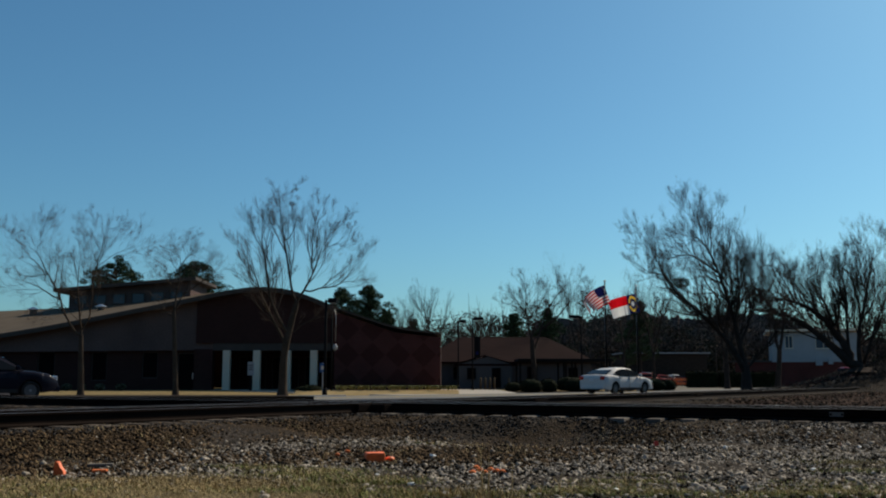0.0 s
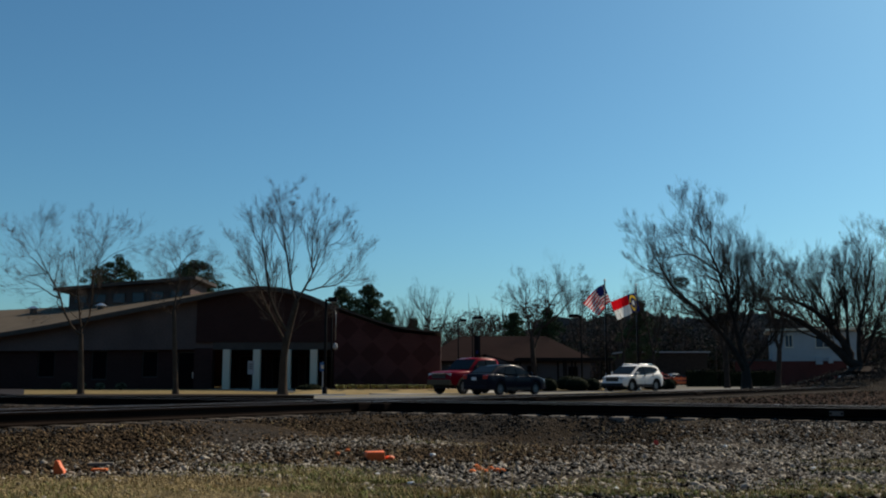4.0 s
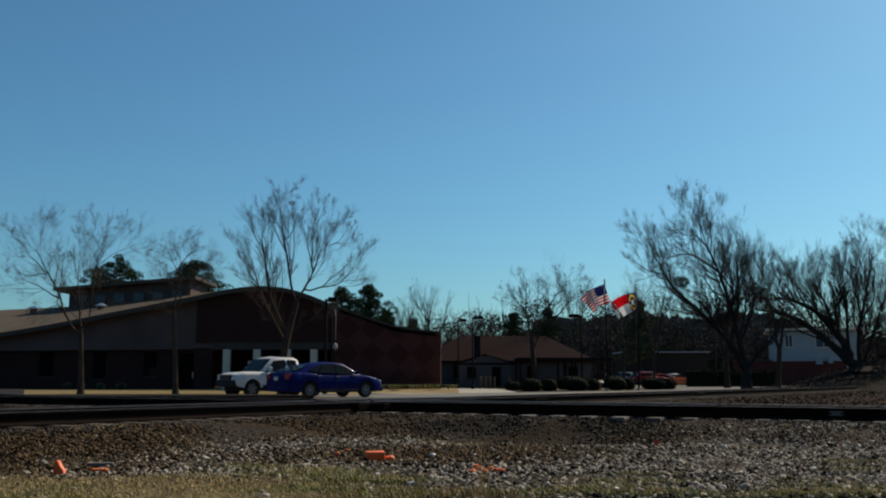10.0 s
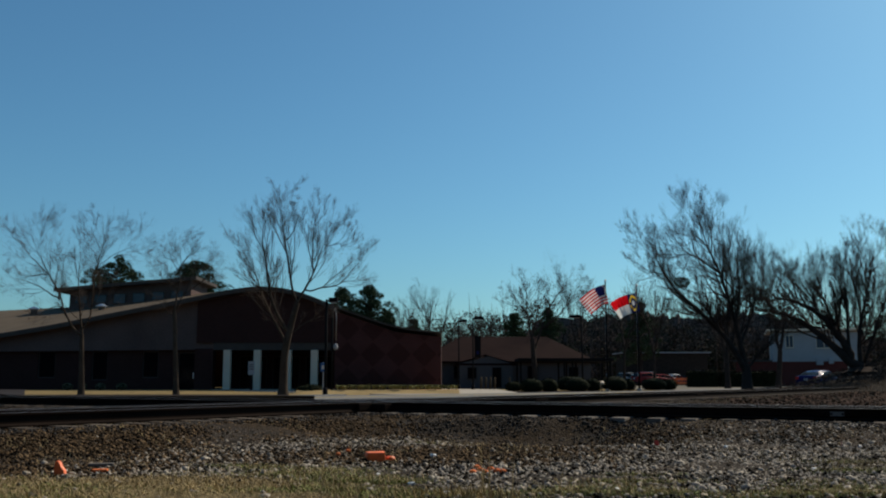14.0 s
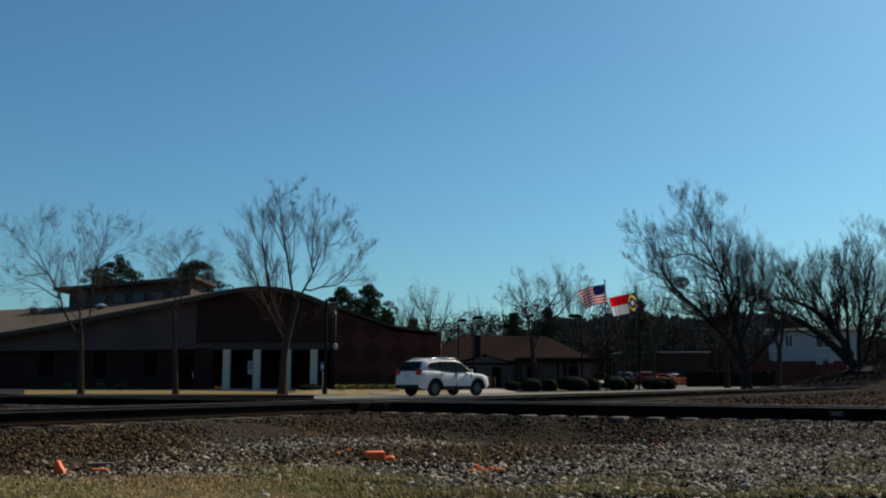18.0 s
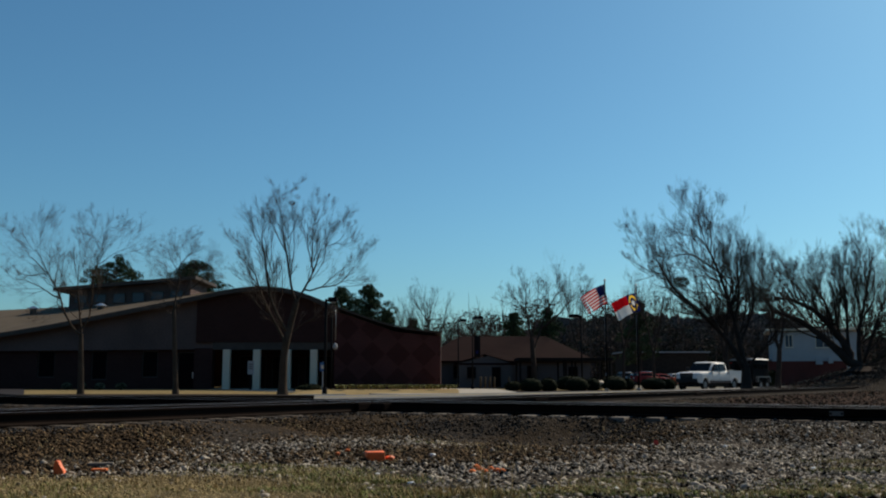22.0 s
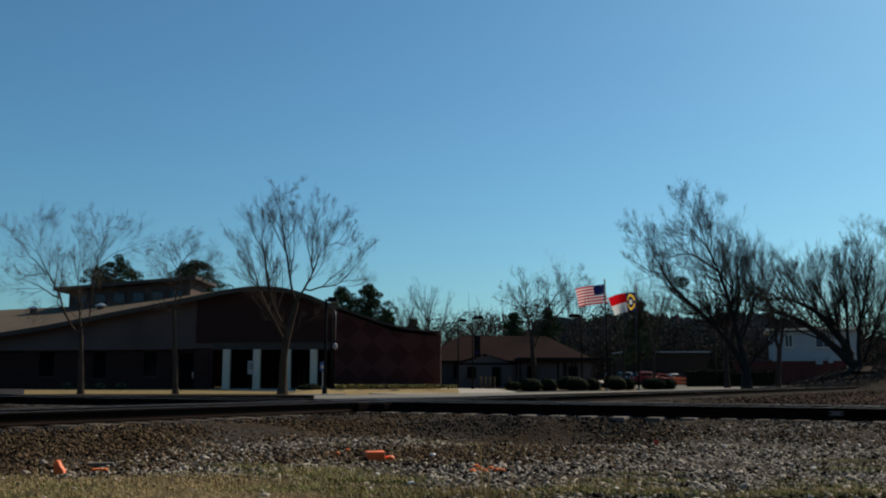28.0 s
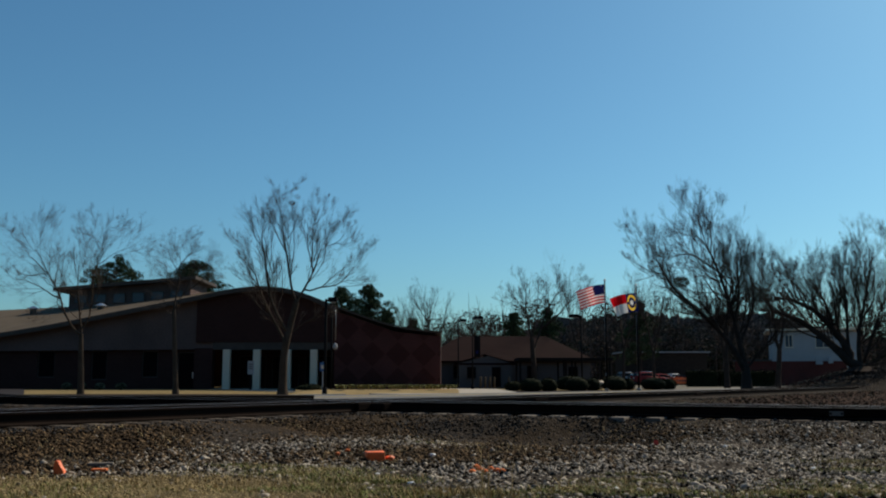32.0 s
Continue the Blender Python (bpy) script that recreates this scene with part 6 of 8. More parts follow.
def build_litter():
    def put(ob, px, py, lift, rz=0, z=None, rx=0):
        gz = 0.02
        for _ in range(6):
            x, y = at(px, py, gz)
            gz = float(ground(x, y))
        ob.matrix_basis = pose(x, y, gz + lift, rx, 0, rz)
    # broken orange plastic block
    t = empty("orange_block", pose(0, 0, 0), "broken orange plastic block lying on gravel", "debris")
    bm = box(-0.105, 0.105, -0.05, 0.05, 0, 0.1, 0.02)
    for v in bm.verts:
        v.co.z += 0.012 * noise.noise(v.co * 20)
        v.co.x += 0.02 * (v.co.z > 0.05) * noise.noise(v.co * 9)
    part("block", bm, "orange", t)
    part("rim_piece", lump(3, 0.05, 0.04, 0.025), "orange", t).matrix_basis = pose(0.16, 0.02, 0.03)
    put(t, 664, 816, 0, 12)
    # orange marker with a bent tip
    t = empty("orange_marker", pose(0, 0, 0), "small bent orange plastic marker on gravel", "marker")
    bm = prism([(-0.05, 0), (0.055, 0), (0.04, 0.05), (0.01, 0.08), (-0.012, 0.125), (-0.042, 0.13), (-0.055, 0.06)], -0.025, 0.025, bevel=0.004)
    part("blade", bm, "orange", t)
    put(t, 106, 841, 0, -10)
    t = empty("orange_strip", pose(0, 0, 0), "flat faded orange strip on gravel", "debris")
    part("strip", box(-0.07, 0.07, -0.04, 0.04, 0, 0.03, 0.01), "orangest", t)
    put(t, 176, 835, 0.0, 8)
    t = empty("timber_scrap", pose(0, 0, 0), "grey weathered scrap of timber", "debris")
    part("board", box(-0.12, 0.12, -0.04, 0.04, 0, 0.03, 0.008), "tie_end", t)
    put(t, 178, 826, 0.01, 14)
    # sprayed stones
    for k, (px, py) in enumerate(((836, 838), (848, 834), (858, 838), (868, 833), (879, 836), (889, 837), (843, 829), (597, 806), (615, 800))):
        ob = obj("sprayed_stone", lump(k, 0.035, 0.03, 0.022), "orangest")
        tagged(ob, "stone with orange survey paint", "stone", "sprayed stones")
        put(ob, px, py, 0.02, k * 40)
    for k, (px, py) in enumerate(((1158, 793), (1489, 795))):
        t = empty("marker_flag", pose(0, 0, 0), "small red vinyl marker flag on a wire", "marker flag", "red marker flags")
        part("wire", tube([(0, 0, -0.02), (0.005, 0, 0.06), (0, 0, 0.1)], [0.002] * 3, 5), "steel", t)
        part("vinyl", prism([(0, 0.045), (0.06, 0.04), (0.055, 0.095), (0, 0.1)], -0.002, 0.002), "redflag", t)
        put(t, px, py, 0, 20 + 50 * k)
    for k, (px, py, s) in enumerate(((728, 858, 0.03), (790, 876, 0.035), (1521, 790, 0.03), (1283, 762, 0.035), (668, 842, 0.03), (766, 808, 0.04), (1375, 712, 0.09), (1090, 868, 0.03), (1440, 832, 0.035))):
        ob = obj("paper_scrap", lump(k + 20, s, s * 0.7, s * 0.5, 0.5), "litter")
        tagged(ob, "crumpled white paper scrap on gravel", "litter", "litter scraps")
        put(ob, px, py, s * 0.4, k * 33)
    # standing dry stalks
    rng = np.random.default_rng(31)
    for px, py, h in ((853, 858, 0.32), (560, 800, 0.2), (850, 882, 0.22), (866, 876, 0.3), (330, 850, 0.16), (990, 872, 0.15), (1108, 862, 0.16), (905, 880, 0.2), (568, 850, 0.24), (592, 870, 0.22)):
        t = empty("dry_stalk", pose(0, 0, 0), "pale dry weed stalk standing in gravel", "weed", "dry stalks")
        w = Wood()
        p = bend((0, 0, -0.02), (rng.normal(0, 0.02), 0, h), rng, 0, 0.1, 5)
        w.branch(p, np.linspace(0.005, 0.002, 5), 4)
        for _ in range(5):
            q = p[rng.integers(2, 5)]
            w.branch(np.array([q, q + np.array((rng.normal(0, 0.05), rng.normal(0, 0.03), rng.uniform(0.02, 0.07)))]), [0.003, 0.0015], 3)
        w.done("stem", "drygrass", t)
        put(t, px, py, 0)


# ---- poles, signs, flags ----
def place(px, y):
    return (px - 784) / 1681 * y


def lamp_pole(px, y, h, head, side, label, r=0.06):
    x = place(px, y)
    z = float(ground(x, y))
    t = empty("lamp_post", pose(x, y, z), label, "lamp post", "lot lamp posts")
    part("pole", tube([(0, 0, 0.3), (0, 0, h)], [r, r * 0.8], 8), "black", t)
    part("base", tube([(0, 0, -0.1), (0, 0, 0.45)], [0.13, 0.12], 14), "black", t)
    part("arm", box(min(0, side * 0.35), max(0, side * 0.35), -0.03, 0.03, h - 0.12, h - 0.04), "black", t)
    hd = part("head", box(side * 0.2 - (head if side < 0 else 0), side * 0.2 + (head if side > 0 else 0), -0.28, 0.28, h - 0.16, h + 0.08, 0.03), "black", t)
    part("lens", box(side * 0.2 - (head - 0.08 if side < 0 else -0.08), side * 0.2 + (head - 0.08 if side > 0 else -0.08), -0.2, 0.2, h - 0.18, h - 0.162), "alu", hd)
    return t


def build_poles():
    lamp_pole(577, 49, 4.95, 0.45, 0.6, "black lot lamp post with a box head", 0.08)
    t = lamp_pole(836, 76, 5.75, 0.75, 0.5, "black lot lamp post with a box head and a dark banner")
    part("banner", box(0.12, 0.62, -0.02, 0.02, 2.6, 4.25, 0.005), "black", t, "narrow dark banner")
    part("banner_emblem", box(0.27, 0.47, -0.03, -0.022, 2.85, 3.1), "f_blue", t, "small blue emblem")
    for z in (2.58, 4.27):
        part("banner_bar", tube([(0, 0, z), (0.64, 0, z)], [0.02, 0.02], 6), "black", t)
    lamp_pole(811, 82, 5.9, 0.6, 0.5, "black lot lamp post with a box head")
    lamp_pole(1028, 76, 5.9, 0.8, -0.7, "tall black lot lamp post with a wide head", 0.07)
    # post with a hanging lantern
    x = place(588, 56)
    t = empty("lantern_post", pose(x, 56, float(ground(x, 56))), "slim black post with a hanging pale lantern", "lamp post")
    part("pole", tube([(0, 0, -0.1), (0, 0, 5.3)], [0.06, 0.05], 8), "black", t)
    part("bracket", tube([(0, 0, 4.9), (0.15, 0, 5.0), (0.22, 0, 4.5), (0.22, 0, 3.1)], [0.02] * 4, 6), "steel", t)
    part("lantern", lump(1, 0.14, 0.14, 0.2, 0.05), "siding", t).matrix_basis = pose(0.2, 0, 2.75)
    # signs
    x = place(573, 50)
    t = empty("parking_sign", pose(x, 50, float(ground(x, 50))), "small blue sign on a steel post", "sign")
    part("post", box(-0.03, 0.03, -0.02, 0.02, -0.1, 1.75), "steel", t)
    part("panel", box(-0.15, 0.15, -0.035, -0.021, 1.25, 1.72, 0.004), "blue_sign", t)
    part("bar", box(-0.09, 0.09, -0.042, -0.036, 1.38, 1.58), "white", t)
    x = place(447, 57)
    t = empty("post_sign", pose(x, 57, float(ground(x, 57))), "white sign board on a dark post before the porch", "sign")
    part("post", box(-0.06, 0.06, -0.05, 0.05, -0.1, 1.0), "black", t)
    part("panel", box(-0.19, 0.19, -0.08, -0.051, 0.95, 1.75, 0.01), "siding", t)
    for z in (1.55, 1.42, 1.29):
        part("bar", box(-0.13, 0.13, -0.086, -0.081, z - 0.03, z + 0.03), "greywall", t)
    # bollards by the office drive
    first = None
    for px in (850, 858, 866, 874, 900):
        x = place(px, 84)
        m = pose(x, 84, float(ground(x, 84)))
        if first is None:
            first = empty("bollard", m, "dull tan steel bollard at the drive", "bollard", "bollards by the office drive")
            part("post", tube([(0, 0, -0.1), (0, 0, 1.0), (0, 0, 1.06)], [0.1, 0.1, 0.04], 12), "tanwall", first)
            part("foot", tube([(0, 0, -0.1), (0, 0, 0.04)], [0.2, 0.18], 12), "concrete", first)
        else:
            copy_thing(first, m)
    for px, y in ((1057, 69.5), (1111, 73.5), (1061, 69.6)):
        x = place(px, y)
        t = empty("garden_lamp", pose(x, y, float(ground(x, y))), "small white ground spotlight among the bushes", "lamp", "garden lamps")
        part("stake", tube([(0, 0, -0.05), (0, 0, 0.5)], [0.03, 0.025], 8), "black", t)
        part("head", tube([(-0.1, -0.06, 0.5), (0.1, 0.06, 0.66)], [0.08, 0.13], 12), "white", t)
    # orange barrier and low hedge in the lot
    x = place(1203, 112)
    t = empty("road_barrier", pose(x, 112, 0.1), "orange plastic road barrier in the lot", "barrier")
    for k in (-0.75, 0.75):
        part("leg", box(k - 0.05, k + 0.05, -0.25, 0.25, -0.1, 1.0), "orange", t)
    part("board", box(-1, 1, -0.04, 0.04, 0.65, 0.95, 0.01), "orange", t)
    part("board", box(-1, 1, -0.04, 0.04, 0.2, 0.5, 0.01), "orange", t)
    rng = np.random.default_rng(70)
    for x0, x1, h in ((25.4, 28.6, 1.75), (28.7, 31.4, 1.6), (31.5, 34.6, 1.7)):
        t = empty("hedge", pose(x0, 100, float(ground(x0, 100))), "dark trimmed hedge before the brick house", "hedge", "hedges before the brick house")
        n = 2600
        c = np.column_stack([rng.uniform(0, x1 - x0, n), rng.uniform(-0.7, 0.7, n), h * rng.uniform(0, 1, n) ** 0.7 + rng.normal(0, 0.06, n)])
        v = np.vstack([sprays(rng, q, (0.05, 0.05, 0.05), 1, 0.22, 0.5) for q in c])
        v[:, 2] = np.maximum(v[:, 2], 0.02)
        raw("foliage", v, np.arange(len(v)).reshape(-1, 4), "bush", t)
        part("core", box(0.1, x1 - x0 - 0.1, -0.55, 0.55, -0.05, h - 0.12, 0.1), "bush", t)
    # a long low shed far off
    t = empty("far_shed", pose(0, 0, 0), "long low shed with a pale roof far off", "building")
    part("wall", box(25.4, 37, 134, 141, -0.2, 4.5), "bark_dk", t)
    part("roof", box(25.0, 37.4, 133.5, 141.5, 4.52, 4.68), "siding", t)


FLAG_N = 8


def flag_strip(w, h, i, n, kind):
    """One upright strip of a flag; x runs away from the pole, z down from the hoist's top."""
    bm = bmesh.new()
    a, x1 = w * i / n, w / n * 1.02
    rows, cols = 26, 6

    def dye(x, z):
        """The colour at x from the hoist and z down from the top: 0 red, 1 white, 2 navy, 3 gold."""
        if kind == "stripes":
            k = int(z / h * 13)
            if x < w * 0.4 and k < 7:
                gx, gz = (x / (w * 0.4) * 6) % 1, (z / (h * 7 / 13) * 5) % 1
                return 1 if abs(gx - 0.5) < 0.07 and abs(gz - 0.5) < 0.08 and (int(x / w * 15) + int(z / h * 9)) % 2 else 2
            return k % 2
        if x > w * 0.36:
            return 0 if z < h / 2 else 1
        ex, ez = (x - w * 0.18) / (w * 0.15), (z - h * 0.5) / (h * 0.42)
        q = math.hypot(ex, ez)
        if q < 0.33:
            return 1
        return 3 if 0.7 < q < 1.0 and abs(ez) > 0.2 else 2
    grid = [[bm.verts.new((x1 * c / cols, 0, -h * q / rows)) for c in range(cols + 1)] for q in range(rows + 1)]
    for q in range(rows):
        for c in range(cols):
            f = bm.faces.new((grid[q][c], grid[q][c + 1], grid[q + 1][c + 1], grid[q + 1][c]))
            f.material_index = dye(a + x1 * (c + 0.5) / cols, h * (q + 0.5) / rows)
    return bm


def flag_on(pole_px, y, pole_h, top, w, h, kind, label):
    x = place(pole_px, y)
    z = float(ground(x, y))
    t = empty("flagpole", pose(x, y, z), "slim dark metal flagpole with a ball finial", "flagpole", "flagpoles by the street")
    part("pole", tube([(0, 0, 0), (0, 0, pole_h)], [0.075, 0.045], 10), "black", t)
    part("base_collar", tube([(0, 0, -0.1), (0, 0, 0.18)], [0.2, 0.16], 14), "concrete", t)
    bm = bmesh.new()
    bmesh.ops.create_uvsphere(bm, u_segments=12, v_segments=8, radius=0.09, matrix=Matrix.Translation((0, 0, pole_h + 0.06)))
    part("finial", bm, "steel", t)
    part("halyard", tube([(-0.09, -0.05, 1.2), (-0.07, -0.05, pole_h - 0.05)], [0.008, 0.008], 5), "steel", t)
    part("cleat", box(-0.12, -0.05, -0.09, -0.03, 1.1, 1.3, 0.01), "steel", t)
    f = empty("flag", pose(x - 0.06, y - 0.05, z + top, 0, 0, 180), label, "flag", "flags flying over the street")
    strips = [part("flag_panel", flag_strip(w, h, i, FLAG_N, kind), ["f_red", "f_white", "f_blue", "f_gold"], f) for i in range(FLAG_N)]
    for i, s in enumerate(strips):
        s.matrix_basis = pose(w * i / FLAG_N, 0, 0)
    return strips, w


def wave_flag(strips, w, table, seed, pace):
    """Keys each panel of a flag: table of (seconds, droop in degrees, turn out of the picture in degrees)."""
    tt = [r[0] for r in table]
    rows = [[] for _ in strips]
    step = w / len(strips)
    for k in range(0, 161):
        t = k * 0.2
        droop, yaw = np.interp(t, tt, [r[1] for r in table]), np.interp(t, tt, [r[2] for r in table])
        p = Vector((0, 0, 0))
        for i in range(len(strips)):
            u = (i + 1) / len(strips)
            ph = pace * t - 5.2 * u + seed
            turn = yaw * (0.5 + 0.5 * u) + (10 + 24 * u) * math.sin(ph) + 7 * math.sin(2.3 * ph + 1)
            tilt = droop * min(1, 0.25 + 0.85 * u) + 5 * math.sin(0.7 * ph)
            m = pose(0, 0, 0, 0, tilt, turn)
            rows[i].append((t, Matrix.Translation(p) @ m))
            p = p + m.to_3x3() @ Vector((step, 0, 0))
    for s, r in zip(strips, rows):
        walk(s, r)


# ---- vehicles ----
def arch(xw, r, ra, zc, n=10):
    a0 = math.asin(max(-1, min(1, (zc - r) / ra)))
    return [(xw + ra * math.cos(a), r + ra * math.sin(a)) for a in np.linspace(a0, math.pi - a0, n)]


def shell(up, half, length, zc, wheels, r, ra, bed=False):
    """A body lofted along its length: crowned sides, rounded nose and tail in plan, open wheel arches."""
    tops = [p for p in up[1:-1]]
    tx, tz = [p[0] for p in tops], [p[1] for p in tops]
    x0, x1 = min(p[0] for p in up), max(p[0] for p in up)
    xs = list(np.linspace(x0, x1, 54))
    for q in (0.004, 0.015, 0.035, 0.07):
        xs += [x0 + q * length, x1 - q * length]
    for xw in wheels:
        if x0 < xw < x1:
            xs += [xw + ra * math.cos(a) for a in np.linspace(0, math.pi, 19)]
    xs = sorted(x for x in set(round(v, 4) for v in xs) if x0 <= x <= x1)
    bm = bmesh.new()
    rows = []
    for x in xs:
        zt = float(np.interp(x, tx, tz))
        if x > tx[-1]:
            zt = tz[-1] - (tz[-1] - up[-1][1]) * 0.8 * ((x - tx[-1]) / max(1e-6, x1 - tx[-1])) ** 2
        zb = zc + 0.10 * max(0, (abs(x) - (length / 2 - 0.6)) / 0.6) ** 2
        for xw in wheels:
            if abs(x - xw) < ra:
                zb = max(zb, r + math.sqrt(ra * ra - (x - xw) ** 2))
        zt = max(zt, zb + 0.05)
        s = max(0.0, min(1.0, (x - (x1 - 0.6)) / 0.6))
        s2 = 0.0 if bed else max(0.0, min(1.0, ((x0 + 0.45) - x) / 0.45))
        w = half * (1 - 0.20 * s ** 2.2 - 0.13 * s2 ** 2.4)
        h = zt - zb
        low = 0.05 * max(0.0, 1 - (zb - zc) / 0.2)
        sec = [(w * (0.975 - low), zb), (w * (0.99 - low * 0.4), zb + 0.14 * h), (w, zb + 0.38 * h), (w * 0.998, zb + 0.62 * h), (w * 0.985, zb + 0.78 * h), (w * 0.955, zb + 0.91 * h), (w * 0.89, zb + 0.985 * h), (w * 0.6, zt + 0.018), (0, zt + 0.026)]
        sec = [(-a, c) for a, c in sec] + [(a, c) for a, c in sec[-2::-1]]
        rows.append([bm.verts.new((x, y, z)) for y, z in sec])
    n = len(rows[0])
    for a, b in zip(rows, rows[1:]):
        for i in range(n):
            f = bm.faces.new((a[i], a[(i + 1) % n], b[(i + 1) % n], b[i]))
            f.smooth = True
            f.material_index = 1 if i == n - 1 else 0
    bm.faces.new(rows[0][::-1])
    bm.faces.new(rows[-1])
    bmesh.ops.recalc_face_normals(bm, faces=bm.faces)
    for e in bm.edges:
        if len(e.link_faces) == 2 and e.calc_face_angle() > 0.75:
            e.smooth = False
    return bm


def flare_strip(xw, r, r1, r2, zc, y0, y1):
    """A raised lip round a wheel opening."""
    a, b = arch(xw, r, r2, zc, 14), arch(xw, r, r1, zc, 14)
    bm = bmesh.new()
    rows = [[bm.verts.new((x, y, z)) for (x, z), y in ((p, y0), (p, y1), (q, y1), (q, y0))] for p, q in zip(a, b)]
    for m, n in zip(rows, rows[1:]):
        for i in range(4):
            bm.faces.new((m[i], m[(i + 1) % 4], n[(i + 1) % 4], n[i]))
    bm.faces.new(rows[0])
    bm.faces.new(rows[-1][::-1])
    bmesh.ops.recalc_face_normals(bm, faces=bm.faces)
    return bm


def wheel(parent, x, y, r, rim_key, spokes):
    """Tyre with rim; turns about its axle, which lies along y."""
    bm = bmesh.new()
    w = 0.11
    prof = [(r * 0.66, -w), (r * 0.9, -w), (r * 0.98, -w * 0.75), (r, -w * 0.3), (r, w * 0.3), (r * 0.98, w * 0.75), (r * 0.9, w), (r * 0.66, w)]
    n = 24
    rings = [[bm.verts.new((q * math.cos(2 * math.pi * k / n), yy, q * math.sin(2 * math.pi * k / n))) for k in range(n)] for q, yy in prof]
    for a, b in zip(rings, rings[1:] + rings[:1]):
        for k in range(n):
            bm.faces.new((a[k], a[(k + 1) % n], b[(k + 1) % n], b[k])).smooth = True
    bmesh.ops.recalc_face_normals(bm, faces=bm.faces)
    t = part("wheel", bm, "tyre", parent)
    t.matrix_basis = pose(x, y, r)
    s = 1 if y > 0 else -1
    bm = tube([(0, -0.09, 0), (0, 0.05 * s + 0.0, 0)], [r * 0.655, r * 0.655], 20)
    rim = part("rim", bm, "rimdk", t)
    bm = bmesh.new()
    for k in range(spokes):
        a = 2 * math.pi * k / spokes
        d, e = Vector((math.cos(a), 0, math.sin(a))), Vector((-math.sin(a), 0, math.cos(a)))
        yo = Vector((0, 0.085 * s, 0))
        q = [d * r * 0.1 + e * 0.05, d * r * 0.64 + e * 0.035, d * r * 0.64 - e * 0.035, d * r * 0.1 - e * 0.05]
        top = [bm.verts.new(v + yo) for v in q]
        bot = [bm.verts.new(v + yo * 0.6) for v in q]
        bm.faces.new(top)
        for i in range(4):
            bm.faces.new((top[i], bot[i], bot[(i + 1) % 4], top[(i + 1) % 4]))
    bmesh.ops.recalc_face_normals(bm, faces=bm.faces)
    part("spokes", bm, rim_key, t)
    part("hub_cap", tube([(0, 0.05 * s, 0), (0, 0.1 * s, 0)], [r * 0.17, r * 0.13], 12), rim_key, t)
    return t


def vehicle(name, label, paint, spec):
    """A car, estate or pickup. spec holds its sizes, outline and glasshouse; x is forward."""
    S = spec
    t = empty(name, pose(0, 0, 0), label, S["cat"], "vehicles on the street")
    half, L, zc, r = S["w"] / 2, S["len"], S["zc"], S["r"]
    xf, xr = S["wheels"]
    ra = r + 0.055
    up = S["body"]
    part("body", shell(up, half, L, zc, (xf,) if "bed" in S else (xf, xr), r, ra, "bed" in S), [paint, "plastic"], t)
    # glasshouse
    G = S["cabin"]
    zb, zt = min(p[1] for p in G), max(p[1] for p in G)
    yb, yt = half * 0.955, half * S.get("top", 0.72)
    gm, gl = (G[0][0] + G[-1][0]) / 2, (G[-1][0] - G[0][0]) / 2

    def Y(z, x=None):
        u = 0.0 if x is None else min(1.0, abs(x - gm) / gl)
        return (yb + (yt - yb) * (max(0, z - zb) / (zt - zb)) ** 1.25) * (1 - 0.09 * u ** 3)
    bm = bmesh.new()
    cols = [[bm.verts.new((x, s * Y(z, x), z - 0.05 * (i in (0, len(G) - 1)))) for i, (x, z) in enumerate(G)] for s in (-1, 1)]
    mid = [bm.verts.new((x, 0, z + (0.03 if 0 < i < len(G) - 1 else -0.05))) for i, (x, z) in enumerate(G)]
    for i in range(len(G) - 1):
        bm.faces.new((cols[0][i], cols[0][i + 1], mid[i + 1], mid[i])).smooth = True
        bm.faces.new((mid[i], mid[i + 1], cols[1][i + 1], cols[1][i])).smooth = True
    for c in (cols[0], cols[1][::-1]):
        bm.faces.new(c)
    bmesh.ops.recalc_face_normals(bm, faces=bm.faces)
    ed = [e for e in bm.edges if len(e.link_faces) == 2 and e.calc_face_angle() > 0.6]
    bmesh.ops.bevel(bm, geom=ed, offset=0.06, segments=3, affect="EDGES")
    for f in bm.faces:
        f.smooth = True
    part("cabin", bm, paint, t)

    def pane(pts3, nrm, name="window"):
        bm = bmesh.new()
        nrm = Vector(nrm).normalized()
        a = [bm.verts.new(Vector(p) + nrm * 0.014) for p in pts3]
        b = [bm.verts.new(Vector(p) - nrm * 0.03) for p in pts3]
        bm.faces.new(a)
        for i in range(len(a)):
            bm.faces.new((a[i], b[i], b[(i + 1) % len(a)], a[(i + 1) % len(a)]))
        bmesh.ops.recalc_face_normals(bm, faces=bm.faces)
        return part(name, bm, "carglass", t)
    for s in (-1, 1):
        for win in S["side"]:
            pane([(x, s * (Y(z, x) + 0.006), z) for x, z in win], (0, s, 0.3), "side_window")
    for (i, j), nm in (((len(G) - 1, len(G) - 2), "windshield"), ((0, 1), "rear_window")):
        a, b = Vector((G[i][0], 0, G[i][1])), Vector((G[j][0], 0, G[j][1]))
        p, q = a.lerp(b, 0.10), a.lerp(b, 0.93)
        d = b - a
        n = Vector((-d.z, 0, d.x))
        n = n if (n.x > 0) == (nm == "windshield") else -n
        p, q = p + n.normalized() * 0.03, q + n.normalized() * 0.03
        pane([(p.x, -Y(p.z, p.x) * 0.9, p.z), (p.x, Y(p.z, p.x) * 0.9, p.z), (q.x, Y(q.z, q.x) * 0.88, q.z + 0.008), (q.x, -Y(q.z, q.x) * 0.88, q.z + 0.008)], n, nm)
    # front: grille, lamps, bumper, plate
    fx, fz = max(p[0] for p in up) - 0.005, S["front"][1]
